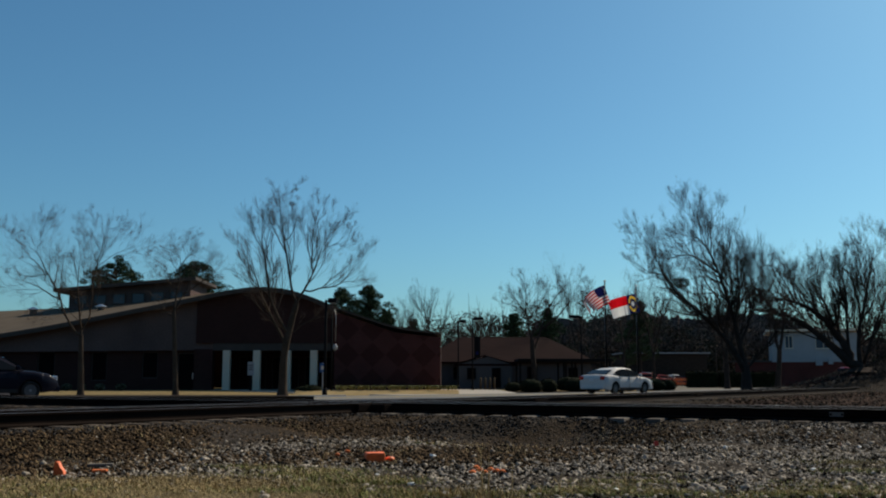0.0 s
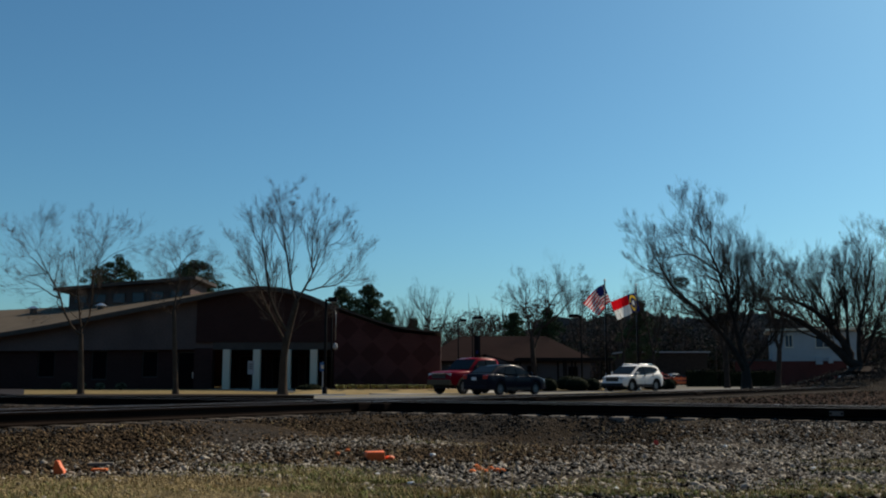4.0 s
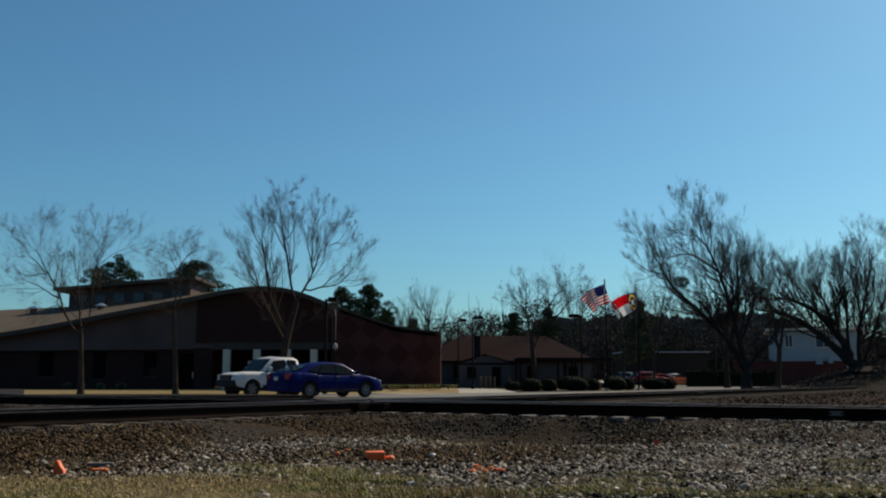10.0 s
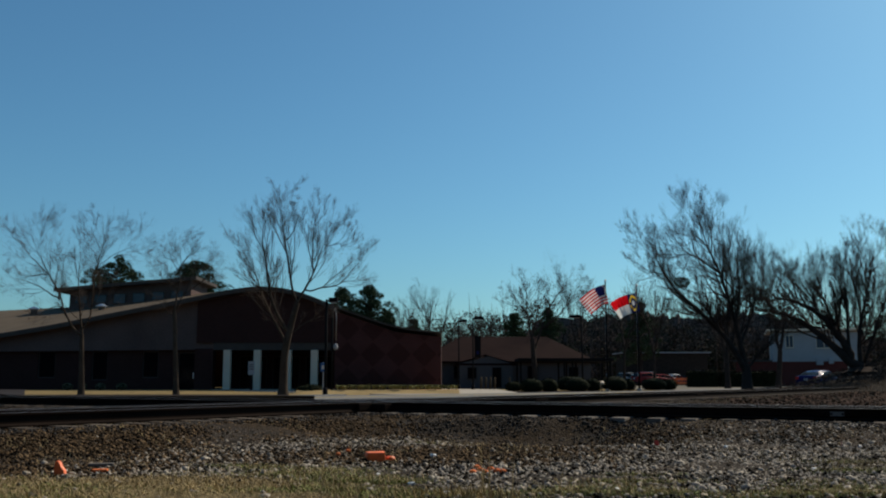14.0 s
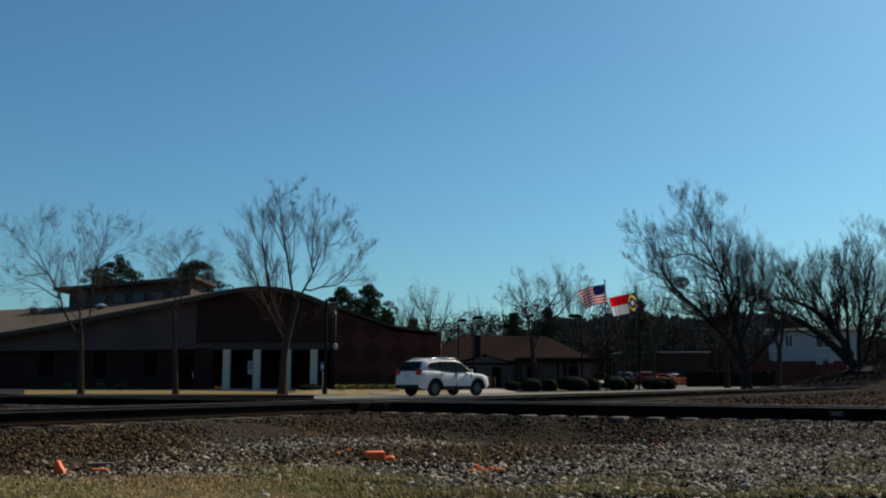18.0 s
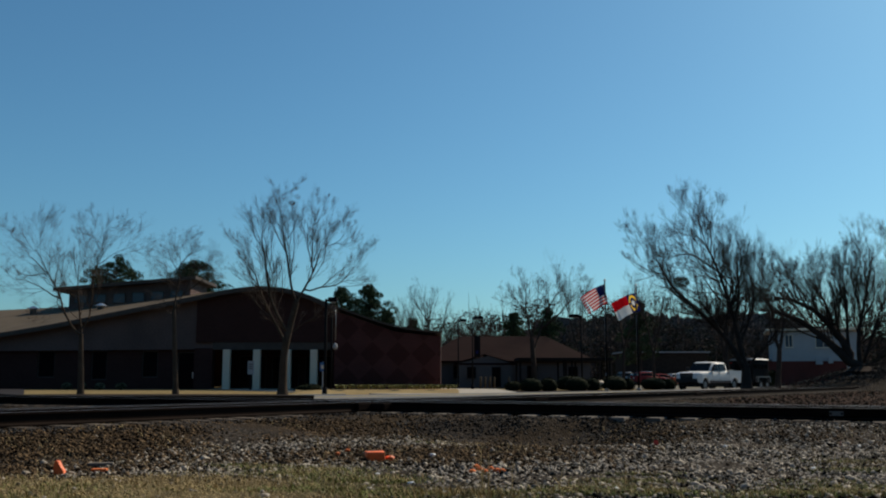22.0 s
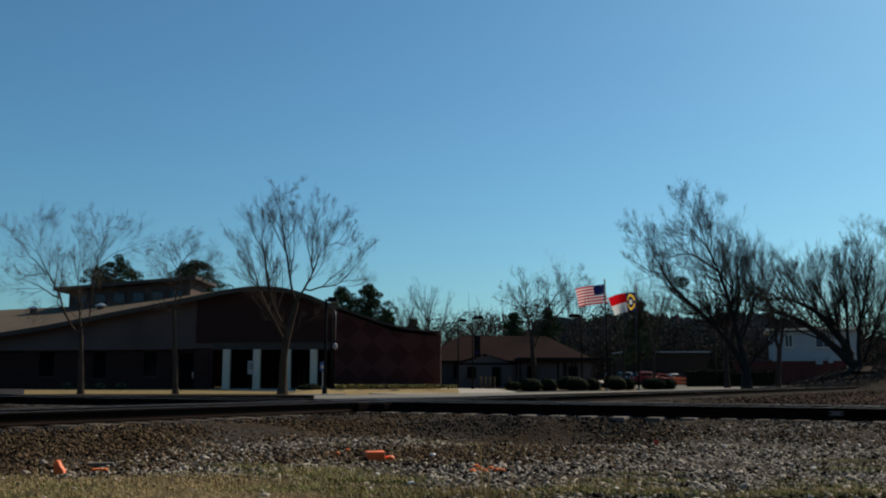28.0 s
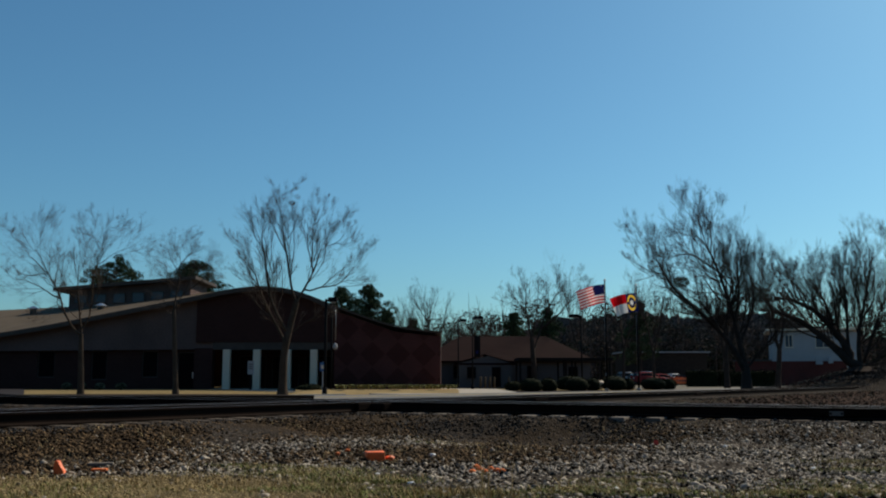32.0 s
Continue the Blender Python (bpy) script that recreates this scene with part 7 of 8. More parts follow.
    part("grille", box(fx - 0.12, fx + 0.015, -half * 0.5, half * 0.5, fz - S.get("gh", (0.13, 0.12))[0], fz + S.get("gh", (0.13, 0.12))[1], 0.02), S.get("grille", "plastic"), t)
    part("lower_intake", box(fx - 0.15, fx + 0.03, -half * 0.62, half * 0.62, zc + 0.03, zc + 0.19, 0.02), "plastic", t)
    part("grille_frame", box(fx - 0.1, fx + 0.022, -half * 0.54, half * 0.54, fz + S.get("gh", (0.13, 0.12))[1] + 0.004, fz + S.get("gh", (0.13, 0.12))[1] + 0.04, 0.01), "chrome", t)
    for k in range(3):
        part("grille_bar", box(fx - 0.05, fx + 0.03, -half * 0.48, half * 0.48, fz - 0.08 + k * 0.075, fz - 0.055 + k * 0.075), "rimdk", t)
    for s in (-1, 1):
        y0, y1 = sorted((s * half * 0.54, s * half * 0.83))
        part("headlight", box(fx - 0.30, fx - 0.04, y0, y1, fz - 0.02, fz + 0.14, 0.03), "lamp", t)
        bx = S["back"]
        y0, y1 = sorted((s * half * 0.62, s * half * 0.90))
        part("tail_light", box(bx - 0.01, bx + 0.16, y0, y1, S["tail"][0], S["tail"][1], 0.02), "tail", t)
    bmat = S.get("bumper", "plastic" if S.get("flare") else paint)
    part("front_bumper", box(fx - 0.2, fx + 0.05, -half * 0.84, half * 0.84, zc + 0.02, zc + S.get("bz", 0.22), 0.05), bmat, t)
    part("rear_bumper", box(S["back"] - 0.04, S["back"] + 0.18, -half * 0.84, half * 0.84, zc + 0.04, zc + S.get("bz", 0.22), 0.04), bmat, t)
    part("plate", box(S["back"] - 0.055, S["back"] - 0.041, -0.15, 0.15, S["plate"], S["plate"] + 0.15), "plate", t)
    for s in (-1, 1):
        mx, mz = S["mirror"]
        y0, y1 = sorted((s * (half * 0.93), s * (half * 0.93 + 0.2)))
        part("mirror", box(mx - 0.06, mx + 0.06, y0, y1, mz, mz + S.get("mh", 0.15), 0.03), paint if S.get("mp", True) else "plastic", t)
        for hx, hz in S["handles"]:
            y0, y1 = sorted((s * (half - 0.02), s * (half + 0.025)))
            part("door_handle", box(hx - 0.1, hx + 0.1, y0, y1, hz, hz + 0.035, 0.008), S.get("handle", "chrome"), t)
        y0, y1 = sorted((s * (half - 0.05), s * (half + 0.008)))
        part("rocker_trim", box(xr + ra + 0.06, xf - ra - 0.06, y0, y1, zc - 0.01, zc + S.get("rocker", 0.12), 0.01), S.get("trim", "plastic"), t)
        for sx, z0, z1 in S["seams"]:
            part("door_seam", box(sx - 0.006, sx + 0.006, *sorted((s * (half - 0.05), s * (half - 0.0))), z0, z1), "plastic", t)
    part("chassis", box(min(xr, -L / 2 + 0.4), max(xf, L / 2 - 0.4), -half * 0.72, half * 0.72, r * 0.75, zc + 0.3), "plastic", t)
    if "bed" in S:
        b0, b1, zb0, zb1 = S["bed"]
        side = [(b0, zb0), (b0, zb1), (b1, zb1), (b1, zc)] + arch(xr, r, ra, zc) + [(b0 + 0.12, zc)]
        for s in (-1, 1):
            bm = prism(side, s * (half - 0.09), s * half)
            bmesh.ops.triangulate(bm, faces=[f for f in bm.faces if len(f.verts) > 4])
            part("bed_side", bm, paint, t)
            part("arch_flare", flare_strip(xr, r, ra, ra + 0.075, zc, s * (half - 0.02), s * (half + 0.03)), S.get("flare", paint), t)
        part("tailgate", box(b0 - 0.02, b0 + 0.05, -half + 0.1, half - 0.1, zb0 + 0.02, zb1 - 0.01, 0.01), paint, t)
        part("bed_front", box(b1 - 0.06, b1 - 0.005, -half + 0.1, half - 0.1, zc + 0.1, zb1 - 0.01), paint, t)
        part("bed_floor", box(b0 + 0.055, b1 - 0.065, -half + 0.1, half - 0.1, zc + 0.22, zc + 0.28), "plastic", t)
        if S.get("toolbox"):
            part("toolbox", box(b1 - 0.75, b1 - 0.12, -half + 0.12, half - 0.12, zb1 - 0.15, zb1 + 0.07, 0.02), "greyroof", t, "silver tool box in the bed")
    for s in (-1, 1):
        if S.get("flare") or "bed" in S:
            for xw in ((xf,) if "bed" in S else (xf, xr)):
                part("arch_flare", flare_strip(xw, r, ra - 0.01, ra + 0.06, zc, s * (half - 0.09), s * (half + 0.012)), S.get("flare", paint), t)
        if "rails" in S:
            part("roof_rail", tube([(-1.5, s * yt * 0.9, zt - 0.03), (-1.3, s * yt * 0.9, zt + 0.05), (0.1, s * yt * 0.9, zt + 0.05), (0.3, s * yt * 0.9, zt - 0.03)], [0.02] * 4, 6), "chrome", t)
    ws = [wheel(t, x, s * (half - 0.13), r, S.get("rim", "rim"), S.get("spokes", 5)) for x in (xf, xr) for s in (-1, 1)]
    return t, ws, r


SEDAN = dict(cat="car", w=1.84, len=4.85, zc=0.24, r=0.33, wheels=(1.45, -1.40), top=0.68,
             body=[(-2.42, 0.42), (-2.42, 0.82), (-2.34, 1.02), (-1.95, 1.07), (-1.0, 1.0), (0.9, 0.96), (1.5, 0.93), (2.05, 0.84), (2.33, 0.70), (2.42, 0.36)],
             cabin=[(-2.1, 1.04), (-1.35, 1.31), (-0.75, 1.44), (-0.1, 1.465), (0.4, 1.40), (1.42, 0.93)],
             side=[[(-0.09, 1.0), (1.05, 0.98), (0.40, 1.31), (-0.07, 1.39)], [(-0.97, 1.03), (-0.12, 1.0), (-0.10, 1.39), (-0.70, 1.37)], [(-1.45, 1.12), (-1.01, 1.04), (-0.74, 1.36), (-1.02, 1.30)]],
             front=(2.33, 0.60), back=-2.42, tail=(0.78, 0.98), plate=0.72, mirror=(0.9, 0.98), handles=[(-0.05, 0.86), (-0.95, 0.88)], seams=[(0.95, 0.35, 0.93), (-0.1, 0.35, 0.97), (-1.05, 0.6, 0.98)], spokes=10)
SUV = dict(cat="car", w=1.84, len=4.54, zc=0.30, r=0.36, wheels=(1.36, -1.34), top=0.74, rails=1,
           body=[(-2.26, 0.5), (-2.27, 0.9), (-2.22, 1.10), (-1.9, 1.17), (-1.0, 1.14), (0.6, 1.07), (1.2, 1.05), (1.7, 1.01), (2.08, 0.93), (2.22, 0.80), (2.28, 0.42)],
           cabin=[(-2.20, 1.10), (-1.88, 1.56), (-1.55, 1.64), (-0.6, 1.69), (0.05, 1.66), (0.4, 1.58), (1.36, 1.04)],
           side=[[(-0.03, 1.13), (1.0, 1.10), (0.42, 1.50), (0.05, 1.58), (-0.01, 1.585)], [(-0.93, 1.20), (-0.07, 1.13), (-0.05, 1.585), (-0.93, 1.575)], [(-1.72, 1.36), (-1.55, 1.27), (-0.97, 1.20), (-0.97, 1.57), (-1.5, 1.51)]],
           front=(2.2, 0.76), back=-2.27, tail=(0.95, 1.22), plate=0.85, mirror=(0.85, 1.08), handles=[(-0.0, 0.98), (-0.9, 1.0)], seams=[(0.95, 0.45, 1.05), (-0.04, 0.45, 1.1), (-1.0, 0.7, 1.1)], rocker=0.16, flare="plastic", spokes=7)
CREW = dict(cat="pickup truck", w=1.98, len=5.75, zc=0.45, r=0.39, wheels=(1.95, -1.58), top=0.80, bz=0.3,
            body=[(-1.02, 0.6), (-1.02, 1.28), (1.1, 1.24), (1.55, 1.21), (2.55, 1.16), (2.8, 1.08), (2.86, 0.6)],
            cabin=[(-1.0, 1.25), (-0.92, 1.76), (-0.62, 1.88), (0.4, 1.90), (0.75, 1.82), (1.5, 1.2)],
            side=[[(0.24, 1.28), (1.22, 1.26), (0.72, 1.73), (0.24, 1.78)], [(-0.74, 1.30), (0.19, 1.28), (0.19, 1.78), (-0.70, 1.77)]],
            front=(2.82, 0.93), back=-2.82, tail=(0.85, 1.2), plate=0.62, mirror=(1.1, 1.25), mh=0.24, mp=False, handles=[(0.3, 1.08), (-0.75, 1.1)], seams=[(1.2, 0.55, 1.22), (0.22, 0.55, 1.26), (-0.85, 0.8, 1.26)],
            bed=(-2.8, -1.05, 0.62, 1.3), bumper="chrome", rocker=0.16, spokes=6)
KING = dict(cat="pickup truck", w=1.85, len=5.22, zc=0.42, r=0.37, wheels=(1.75, -1.45), top=0.78, bz=0.28,
            body=[(-0.78, 0.55), (-0.78, 1.14), (1.0, 1.1), (1.4, 1.08), (2.2, 1.04), (2.5, 0.94), (2.58, 0.5)],
            cabin=[(-0.76, 1.11), (-0.68, 1.62), (-0.40, 1.72), (0.4, 1.74), (0.7, 1.66), (1.38, 1.06)],
            side=[[(0.05, 1.14), (1.05, 1.12), (0.66, 1.57), (0.08, 1.62)], [(-0.58, 1.15), (-0.07, 1.14), (-0.05, 1.62), (-0.5, 1.6)]],
            front=(2.53, 0.82), back=-2.60, tail=(0.72, 1.05), plate=0.55, mirror=(0.95, 1.12), mh=0.2, handles=[(0.15, 0.95)], seams=[(1.05, 0.5, 1.1), (0.0, 0.5, 1.13)],
            bed=(-2.58, -0.82, 0.55, 1.14), bumper="chrome", rocker=0.1, handle="plastic", spokes=6)
HEAVY = dict(CREW, len=6.2, r=0.41, wheels=(2.1, -1.88), zc=0.52,
             body=[(-1.12, 0.65), (-1.12, 1.36), (1.1, 1.34), (1.5, 1.30), (2.7, 1.24), (2.95, 1.12), (3.0, 0.66)],
             cabin=[(-1.1, 1.33), (-1.03, 1.86), (-0.75, 1.96), (0.42, 1.98), (0.75, 1.90), (1.42, 1.30)],
             side=[[(0.28, 1.38), (1.15, 1.36), (0.72, 1.80), (0.28, 1.85)], [(-0.85, 1.39), (0.14, 1.38), (0.14, 1.85), (-0.8, 1.84)]],
             front=(2.97, 1.0), back=-3.1, tail=(0.95, 1.3), mirror=(1.1, 1.34), mh=0.28, handles=[(0.3, 1.16), (-0.85, 1.17)], seams=[(1.15, 0.6, 1.3), (0.2, 0.6, 1.34), (-0.95, 0.9, 1.34)], bed=(-3.08, -1.15, 0.7, 1.38), grille="plastic", bumper="plastic", gh=(0.2, 0.16), plate=0.7, spokes=8)
SEDAN_OLD = dict(SEDAN, w=1.74, len=4.55, wheels=(1.35, -1.30), r=0.31,
                 body=[(-2.25, 0.42), (-2.25, 0.85), (-2.16, 1.02), (-1.7, 1.05), (-1.0, 1.0), (0.9, 0.97), (1.5, 0.93), (1.95, 0.85), (2.2, 0.70), (2.28, 0.36)],
                 cabin=[(-1.85, 1.02), (-1.15, 1.40), (-0.6, 1.47), (0.1, 1.475), (0.45, 1.41), (1.25, 0.95)],
                 front=(2.22, 0.64), back=-2.25, spokes=7)


def horse_trailer():
    t = empty("horse_trailer", pose(0, 0, 0), "black two-axle stock trailer with a pale rounded roof", "trailer", "vehicles on the street")
    x0, x1, h = -1.4, 1.4, 0.88
    part("body", box(x0, x1, -h, h, 0.5, 1.95, 0.05), "black", t)
    part("roof_rail", box(x0 - 0.02, x1 + 0.02, -h - 0.02, h + 0.02, 1.96, 2.04, 0.02), "black", t)
    prof = [(-h - 0.04, 2.04), (-h * 0.9, 2.12), (-h * 0.5, 2.18), (0, 2.2), (h * 0.5, 2.18), (h * 0.9, 2.12), (h + 0.04, 2.04)]
    bm = bmesh.new()
    a = [bm.verts.new((x0 - 0.05, y, z)) for y, z in prof]
    b = [bm.verts.new((x1 + 0.2, y, z - 0.03)) for y, z in prof]
    for i in range(len(prof) - 1):
        bm.faces.new((a[i], a[i + 1], b[i + 1], b[i])).smooth = True
    bm.faces.new(a)
    bm.faces.new(b[::-1])
    bm.faces.new((a[0], b[0], b[-1], a[-1]))
    bmesh.ops.recalc_face_normals(bm, faces=bm.faces)
    part("roof", bm, "greyroof", t, "dull grey metal roof")
    for s in (-1, 1):
        y0, y1 = sorted((s * (h - 0.01), s * (h + 0.02)))
        part("side_vent", box(-1.15, 1.15, y0, y1, 1.5, 1.78, 0.01), "glassdk", t)
        for k in range(5):
            part("slat", box(-1.18 + 0.57 * k, -1.12 + 0.57 * k, *sorted((s * h, s * (h + 0.035))), 1.45, 1.88), "black", t)
        part("kick_panel", box(x0 + 0.05, x1 - 0.05, y0, y1, 0.52, 0.85, 0.01), "black", t)
        out = [(-1.15, 0.55), (-1.15, 0.85), (-0.95, 0.98), (0.75, 0.98), (0.95, 0.85), (0.95, 0.55), (0.85, 0.55), (0.85, 0.82), (0.7, 0.9), (-0.9, 0.9), (-1.05, 0.82), (-1.05, 0.55)]
        part("fender", prism(out, s * h, s * (h + 0.24)), "greyroof", t, "grey metal fender")
        part("marker_lamp", box(x1 - 0.05, x1 + 0.06, *sorted((s * (h - 0.15), s * (h - 0.02))), 1.82, 1.9), "tail", t)
    part("front_window", box(x1 + 0.045, x1 + 0.06, -0.5, 0.5, 1.3, 1.75, 0.01), "glassdk", t)
    for y in (0.5, -0.5):
        part("tongue", tube([(x1, y, 0.55), (x1 + 1.75, 0, 0.55)], [0.05, 0.05], 6), "black", t)
    part("coupler", box(x1 + 1.65, x1 + 1.95, -0.08, 0.08, 0.5, 0.64, 0.02), "black", t)
    part("jack", tube([(x1 + 0.9, 0, 0.25), (x1 + 0.9, 0, 1.1)], [0.04, 0.04], 8), "steel", t)
    part("rear_door", box(x0 - 0.04, x0 - 0.005, -h + 0.06, h - 0.06, 0.55, 1.9, 0.01), "black", t)
    part("door_latch", box(x0 - 0.07, x0 - 0.041, -0.06, 0.06, 1.1, 1.3), "chrome", t)
    part("axle", box(-0.6, 0.45, -h + 0.1, h - 0.1, 0.3, 0.5), "black", t)
    # a tall, short box
    for c in t.children:
        for v in c.data.vertices:
            v.co.x *= 0.92 if v.co.x < x1 + 0.3 else 1.0
            v.co.z = v.co.z if v.co.z < 0.9 else 0.9 + (v.co.z - 0.9) * 1.13
    return t, [wheel(t, x, s * (h + 0.12), 0.34, "rim", 6) for x in (0.38, -0.56) for s in (-1, 1)], 0.34


def parked(x, y, turn, ob):
    ob.matrix_basis = pose(x, y, float(ground(x, y)) + 0.06, 0, 0, turn)


def build_parked():
    P = dict(pk_white=(0.75, 0.75, 0.75), pk_red=(0.2, 0.03, 0.03), pk_grey=(0.2, 0.21, 0.22), pk_dark=(0.04, 0.04, 0.05), pk_blue=(0.05, 0.08, 0.16))
    paints = {k: car_paint(k, c) for k, c in P.items()}
    words = dict(pk_white="white", pk_red="dark red", pk_grey="grey", pk_dark="black", pk_blue="dark blue")
    for k, (px, y, turn, spec, key) in enumerate(((1100, 128, 100, SUV, "pk_grey"), (1122, 124, 95, SEDAN, "pk_white"), (1146, 122, 20, SUV, "pk_red"), (1168, 125, 10, SEDAN, "pk_red"), (1187, 130, 95, SEDAN_OLD, "pk_white"), (1235, 122, 5, CREW, "pk_dark"), (1262, 118, 190, SEDAN, "pk_dark"), (1134, 134, 90, SUV, "pk_blue"))):
        t, _, _ = vehicle("parked_pickup" if "bed" in spec else "parked_car", words[key] + " car parked in the far lot", paints[key], spec)
        tagged(t, group="cars parked in the lot")
        parked(place(px, y), y, turn, t)


def build_vehicles():
    fleet = {}
    fleet["white_sedan"] = vehicle("sedan", "white sedan driving on the street", car_paint("white_car_paint", (0.52, 0.515, 0.50), 0.0), SEDAN)
    fleet["grey_sedan"] = vehicle("sedan", "dark grey-blue sedan driving on the street", car_paint("grey_blue_car_paint", (0.011, 0.011, 0.018)), SEDAN_OLD)
    fleet["red_pickup"] = vehicle("pickup_truck", "red crew-cab pickup with tan lower trim and a bed tool box", car_paint("red_car_paint", (0.15, 0.002, 0.010)), dict(CREW, toolbox=1, trim="tanwall", flare="tanwall", bumper="tanwall", rocker=0.24))
    fleet["white_suv"] = vehicle("suv", "white compact sport utility car on the street", car_paint("white_suv_paint", (0.72, 0.70, 0.665), 0.0), SUV)
    fleet["white_pickup"] = vehicle("pickup_truck", "white extended-cab pickup with a dark front bumper", car_paint("off_white_truck_paint", (0.56, 0.55, 0.525), 0.0), dict(KING, bumper="plastic", bz=0.32))
    fleet["blue_sedan"] = vehicle("sedan", "bright royal blue sedan driving on the street", car_paint("blue_car_paint", (0.004, 0.008, 0.075)), SEDAN)
    fleet["white_crossover"] = vehicle("suv", "white crossover with dark lower trim on the street", car_paint("white_crossover_paint", (0.72, 0.70, 0.665), 0.0), SUV)
    fleet["heavy_pickup"] = vehicle("pickup_truck", "white heavy crew-cab pickup towing a trailer", car_paint("white_truck_paint", (0.68, 0.665, 0.635), 0.0), dict(HEAVY, toolbox=1, trim="greywall"))
    fleet["trailer"] = horse_trailer()
    fleet["late_car"] = vehicle("sedan", "white sedan coming up the street", car_paint("late_white_paint", (0.7, 0.7, 0.71), 0.0), SEDAN)
    return fleet


# Street metres by the second: (lane offset, faces back, rows).
DRIVES = {
    "white_sedan": (3.5, False, [(0, 13.96), (1, 22.42), (2, 31.77), (3, 40.19), (3.5, 43.61)]),
    "grey_sedan": (3.5, False, [(0, -19.82), (1, -15.32), (2, -10.05), (3, -3.46), (4, 4.34), (5, 12.55), (6, 22.12), (7, 32.43), (8, 43.6)]),
    "red_pickup": (0, True, [(0, 54.02), (1, 41.47), (2, 29.23), (3, 17.3), (4, 5.93), (5, -5.05), (6, -15.14), (6.5, -19.59)]),
    "white_suv": (0, True, [(1, 60.1), (2, 45.81), (3, 32.58), (4, 20.63), (5, 9.78), (6, 0.23), (7, -9.01), (8, -17.49)]),
    "white_pickup": (0, True, [(5.5, 46.17), (6.5, 33.45), (7.5, 21.12), (8.5, 9.22), (9.5, -1.66), (10.5, -11.59), (11.5, -19.34)]),
    "blue_sedan": (3.5, False, [(8.5, -18.62), (9.5, -11.29), (10.5, -1.44), (11.5, 9.52), (12.5, 21.39), (13.5, 33.81), (14, 40.22)]),
    "white_crossover": (3.5, False, [(16.5, -12.84), (17.5, -4.82), (18.5, 5.44), (19.5, 16.49), (20.5, 28.87), (21.5, 41.86)]),
    "heavy_pickup": (0, True, [(20, 54.15), (21, 42.47), (22, 30.06), (23, 17.31), (24, 5.11), (25, -5.89), (25.5, -10.37)]),
    "late_car": (0, True, [(31, 67.97), (32, 58.13)]),
}


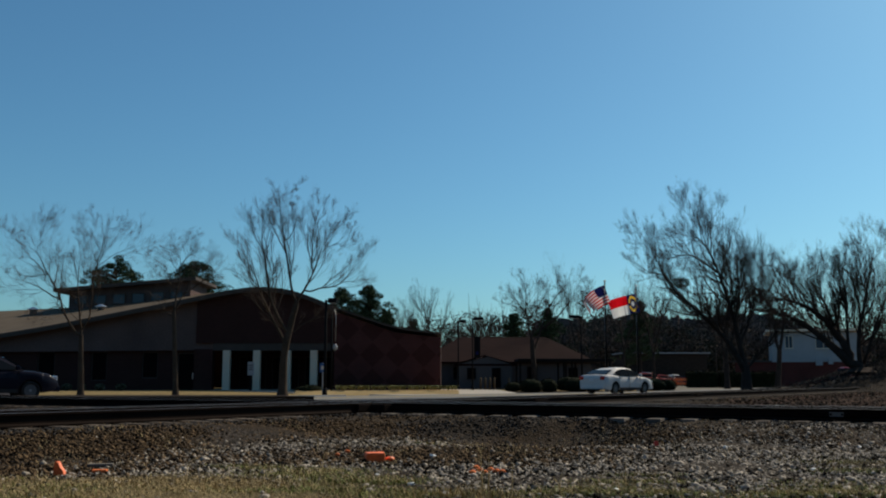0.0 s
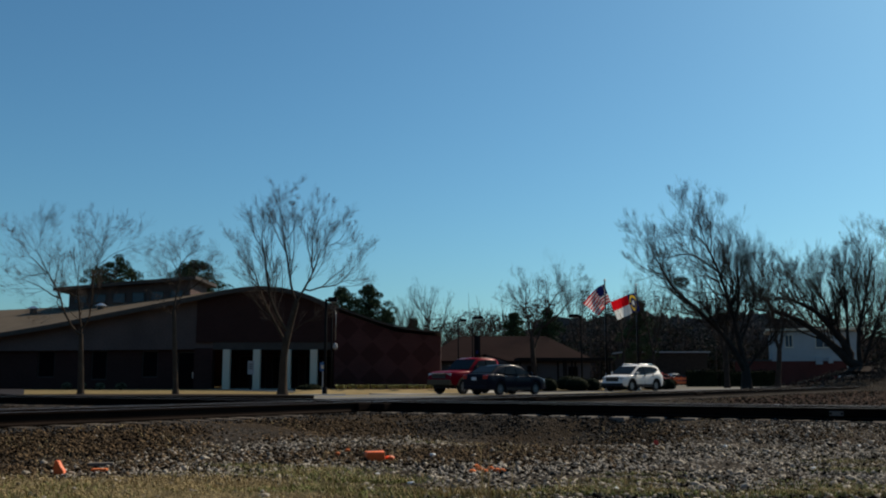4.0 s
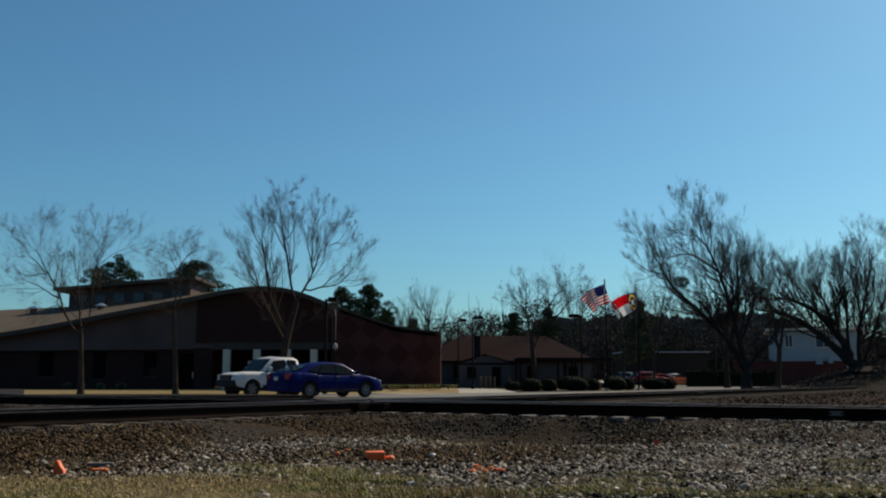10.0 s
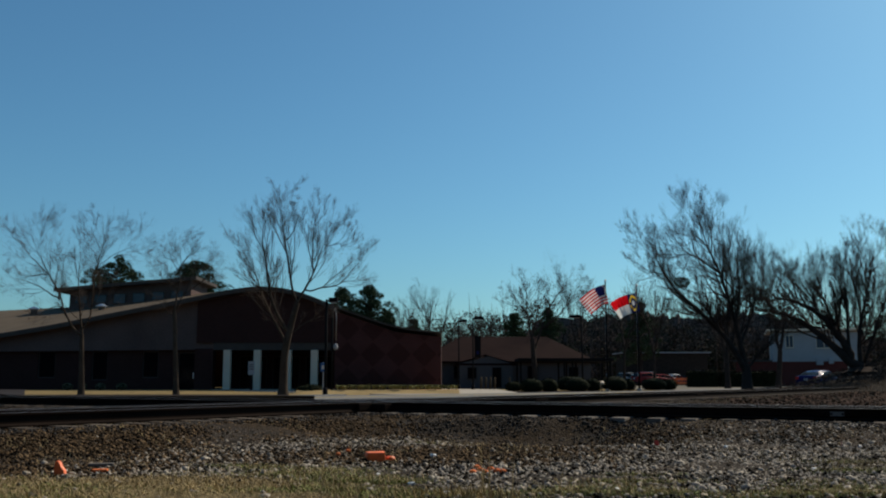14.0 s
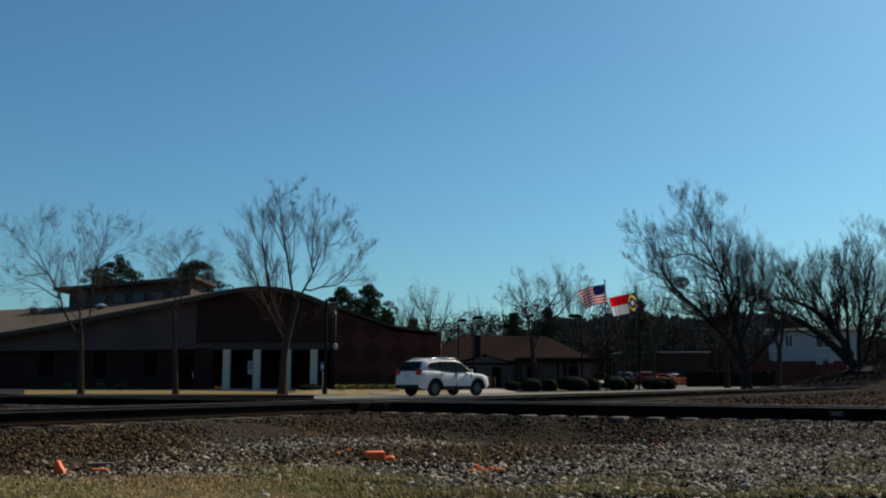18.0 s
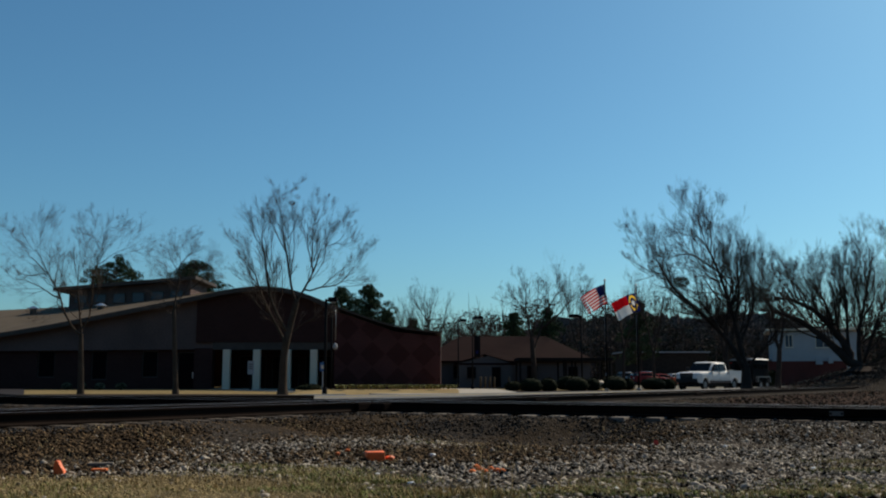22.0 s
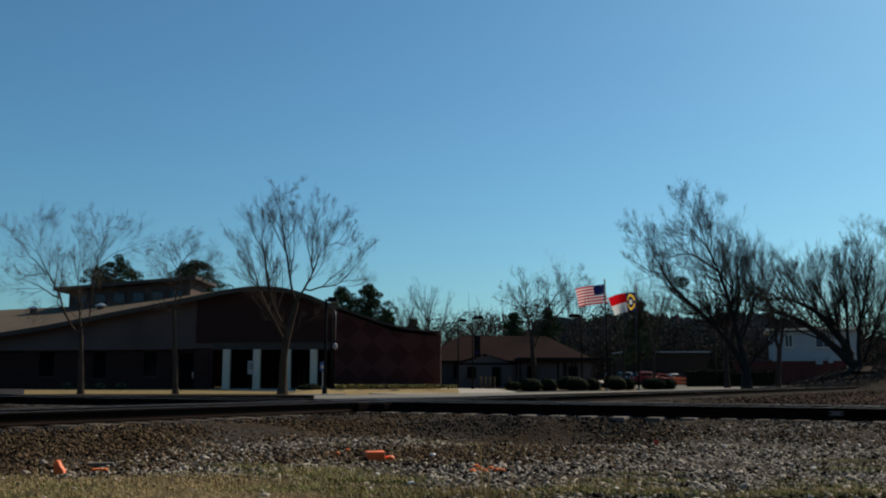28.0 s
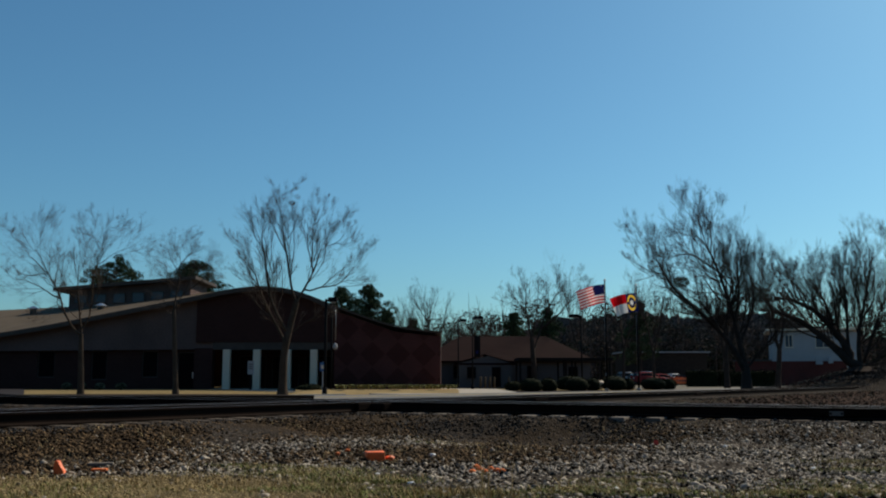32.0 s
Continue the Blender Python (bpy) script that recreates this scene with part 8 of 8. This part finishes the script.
def motions(fleet, flags):
    def travel(rows):
        """Street metres at any time: smooth through the rows, on at the last pace before and after."""
        t, s = np.array([r[0] for r in rows]), np.array([r[1] for r in rows])
        v = np.gradient(s, t)

        def where(q):
            if q <= t[0]:
                return s[0] + v[0] * (q - t[0])
            if q >= t[-1]:
                return s[-1] + v[-1] * (q - t[-1])
            i = min(int(np.searchsorted(t, q, "right")) - 1, len(t) - 2)
            h = t[i + 1] - t[i]
            u = (q - t[i]) / h
            return (2 * u ** 3 - 3 * u ** 2 + 1) * s[i] + (u ** 3 - 2 * u ** 2 + u) * h * v[i] + (3 * u ** 2 - 2 * u ** 3) * s[i + 1] + (u ** 3 - u ** 2) * h * v[i + 1]
        return where

    def drive(key, off, back, where, t0, t1):
        t, wheels, r = fleet[key]
        rows = []
        for k in range(0, 129):
            q = k * 0.25
            rows.append((q, lane_pose(off, max(-160, min(500, where(q))), back)))
        walk(t, rows)
        # wheels roll at every step while the vehicle is near
        base = where(t0)
        for w in wheels:
            rest = w.matrix_basis.copy()
            spin = [(0.0, rest)]
            k0, k1 = int(t0 * 48), int(t1 * 48)
            for k in range(k0, k1 + 1):
                a = abs(where(k / 48) - base) / r
                spin.append((k / 48, rest @ Matrix.Rotation(a, 4, "Y")))
            if k0 == 0:
                spin = spin[1:]
            if k1 < 1536:
                spin.append((32.0, spin[-1][1]))
            walk(w, spin)

    for key, (off, back, rows) in DRIVES.items():
        drive(key, off, back, travel(rows), max(0, rows[0][0] - 0.5), min(32, rows[-1][0] + 0.5))
    tow = travel(DRIVES["heavy_pickup"][2])
    drive("trailer", 0, True, lambda q: tow(q) + 5.95, 20.0, 26.5)
    # (seconds, droop, turn) of the striped flag and of the state flag
    wave_flag(*flags[0], [(0, 58, 20), (0.4, 68, 20), (1, 74, 25), (2, 58, 20), (3, 58, 20), (4.5, 50, 15), (6, 45, 10), (7, 30, 0), (8, 28, 8), (9, 24, 0), (10, 45, 15), (11, 45, 15), (12, 28, 5), (13, 55, 20), (14, 38, 5), (17, 30, 10), (18, 26, 8), (19, 30, 12), (20, 16, 5), (21, 28, 10), (22, 36, 30), (23, 38, 15), (24, 16, 0), (25, 6, 5), (26.5, 20, 8), (28, 16, 0), (29, 28, 20), (30, 14, 5), (31, 12, 0), (32, 16, 0)], 0.3, 5.5)
    state = [(0, 20, 5), (1, 24, 10), (2, 20, 10), (3, 22, 18), (6, 24, 15), (7, 23, 25), (8, 17, 5), (9, 23, 28), (10, 27, 22), (11, 29, 15), (12, 14, 8), (13, 19, 30), (14, 30, 0), (17, 22, 15), (18, 16, 10), (19, 23, 12), (20, 22, 8), (21, 22, 25), (22, 26, 8), (23, 27, 10), (24, 20, 18), (25, 10, 10), (28, 14, 0), (29, 14, 10), (30, 14, 0), (31, 19, 5), (32, 20, 8)]
    wave_flag(*flags[1], [(t, 1.1 * a, b) for t, a, b in state], 2.1, 5.0)


build_ground()
build_street()
build_tracks()
build_hall()
build_bank()
build_white_house()
build_rear_blocker()
build_poles()
build_trees()
build_woods()
build_bushes()
build_parked()
fleet = build_vehicles()
flags = [flag_on(1071.5, 72, 8.25, 8.0, 2.36, 1.42, "stripes", "striped red, white and blue flag with a starred canton"),
         flag_on(1127, 73, 8.0, 7.45, 2.3, 1.45, "state", "state flag, red over white with a navy and gold panel")]
build_litter()
build_gravel()
build_grass()
build_mound_weeds()
motions(fleet, flags)
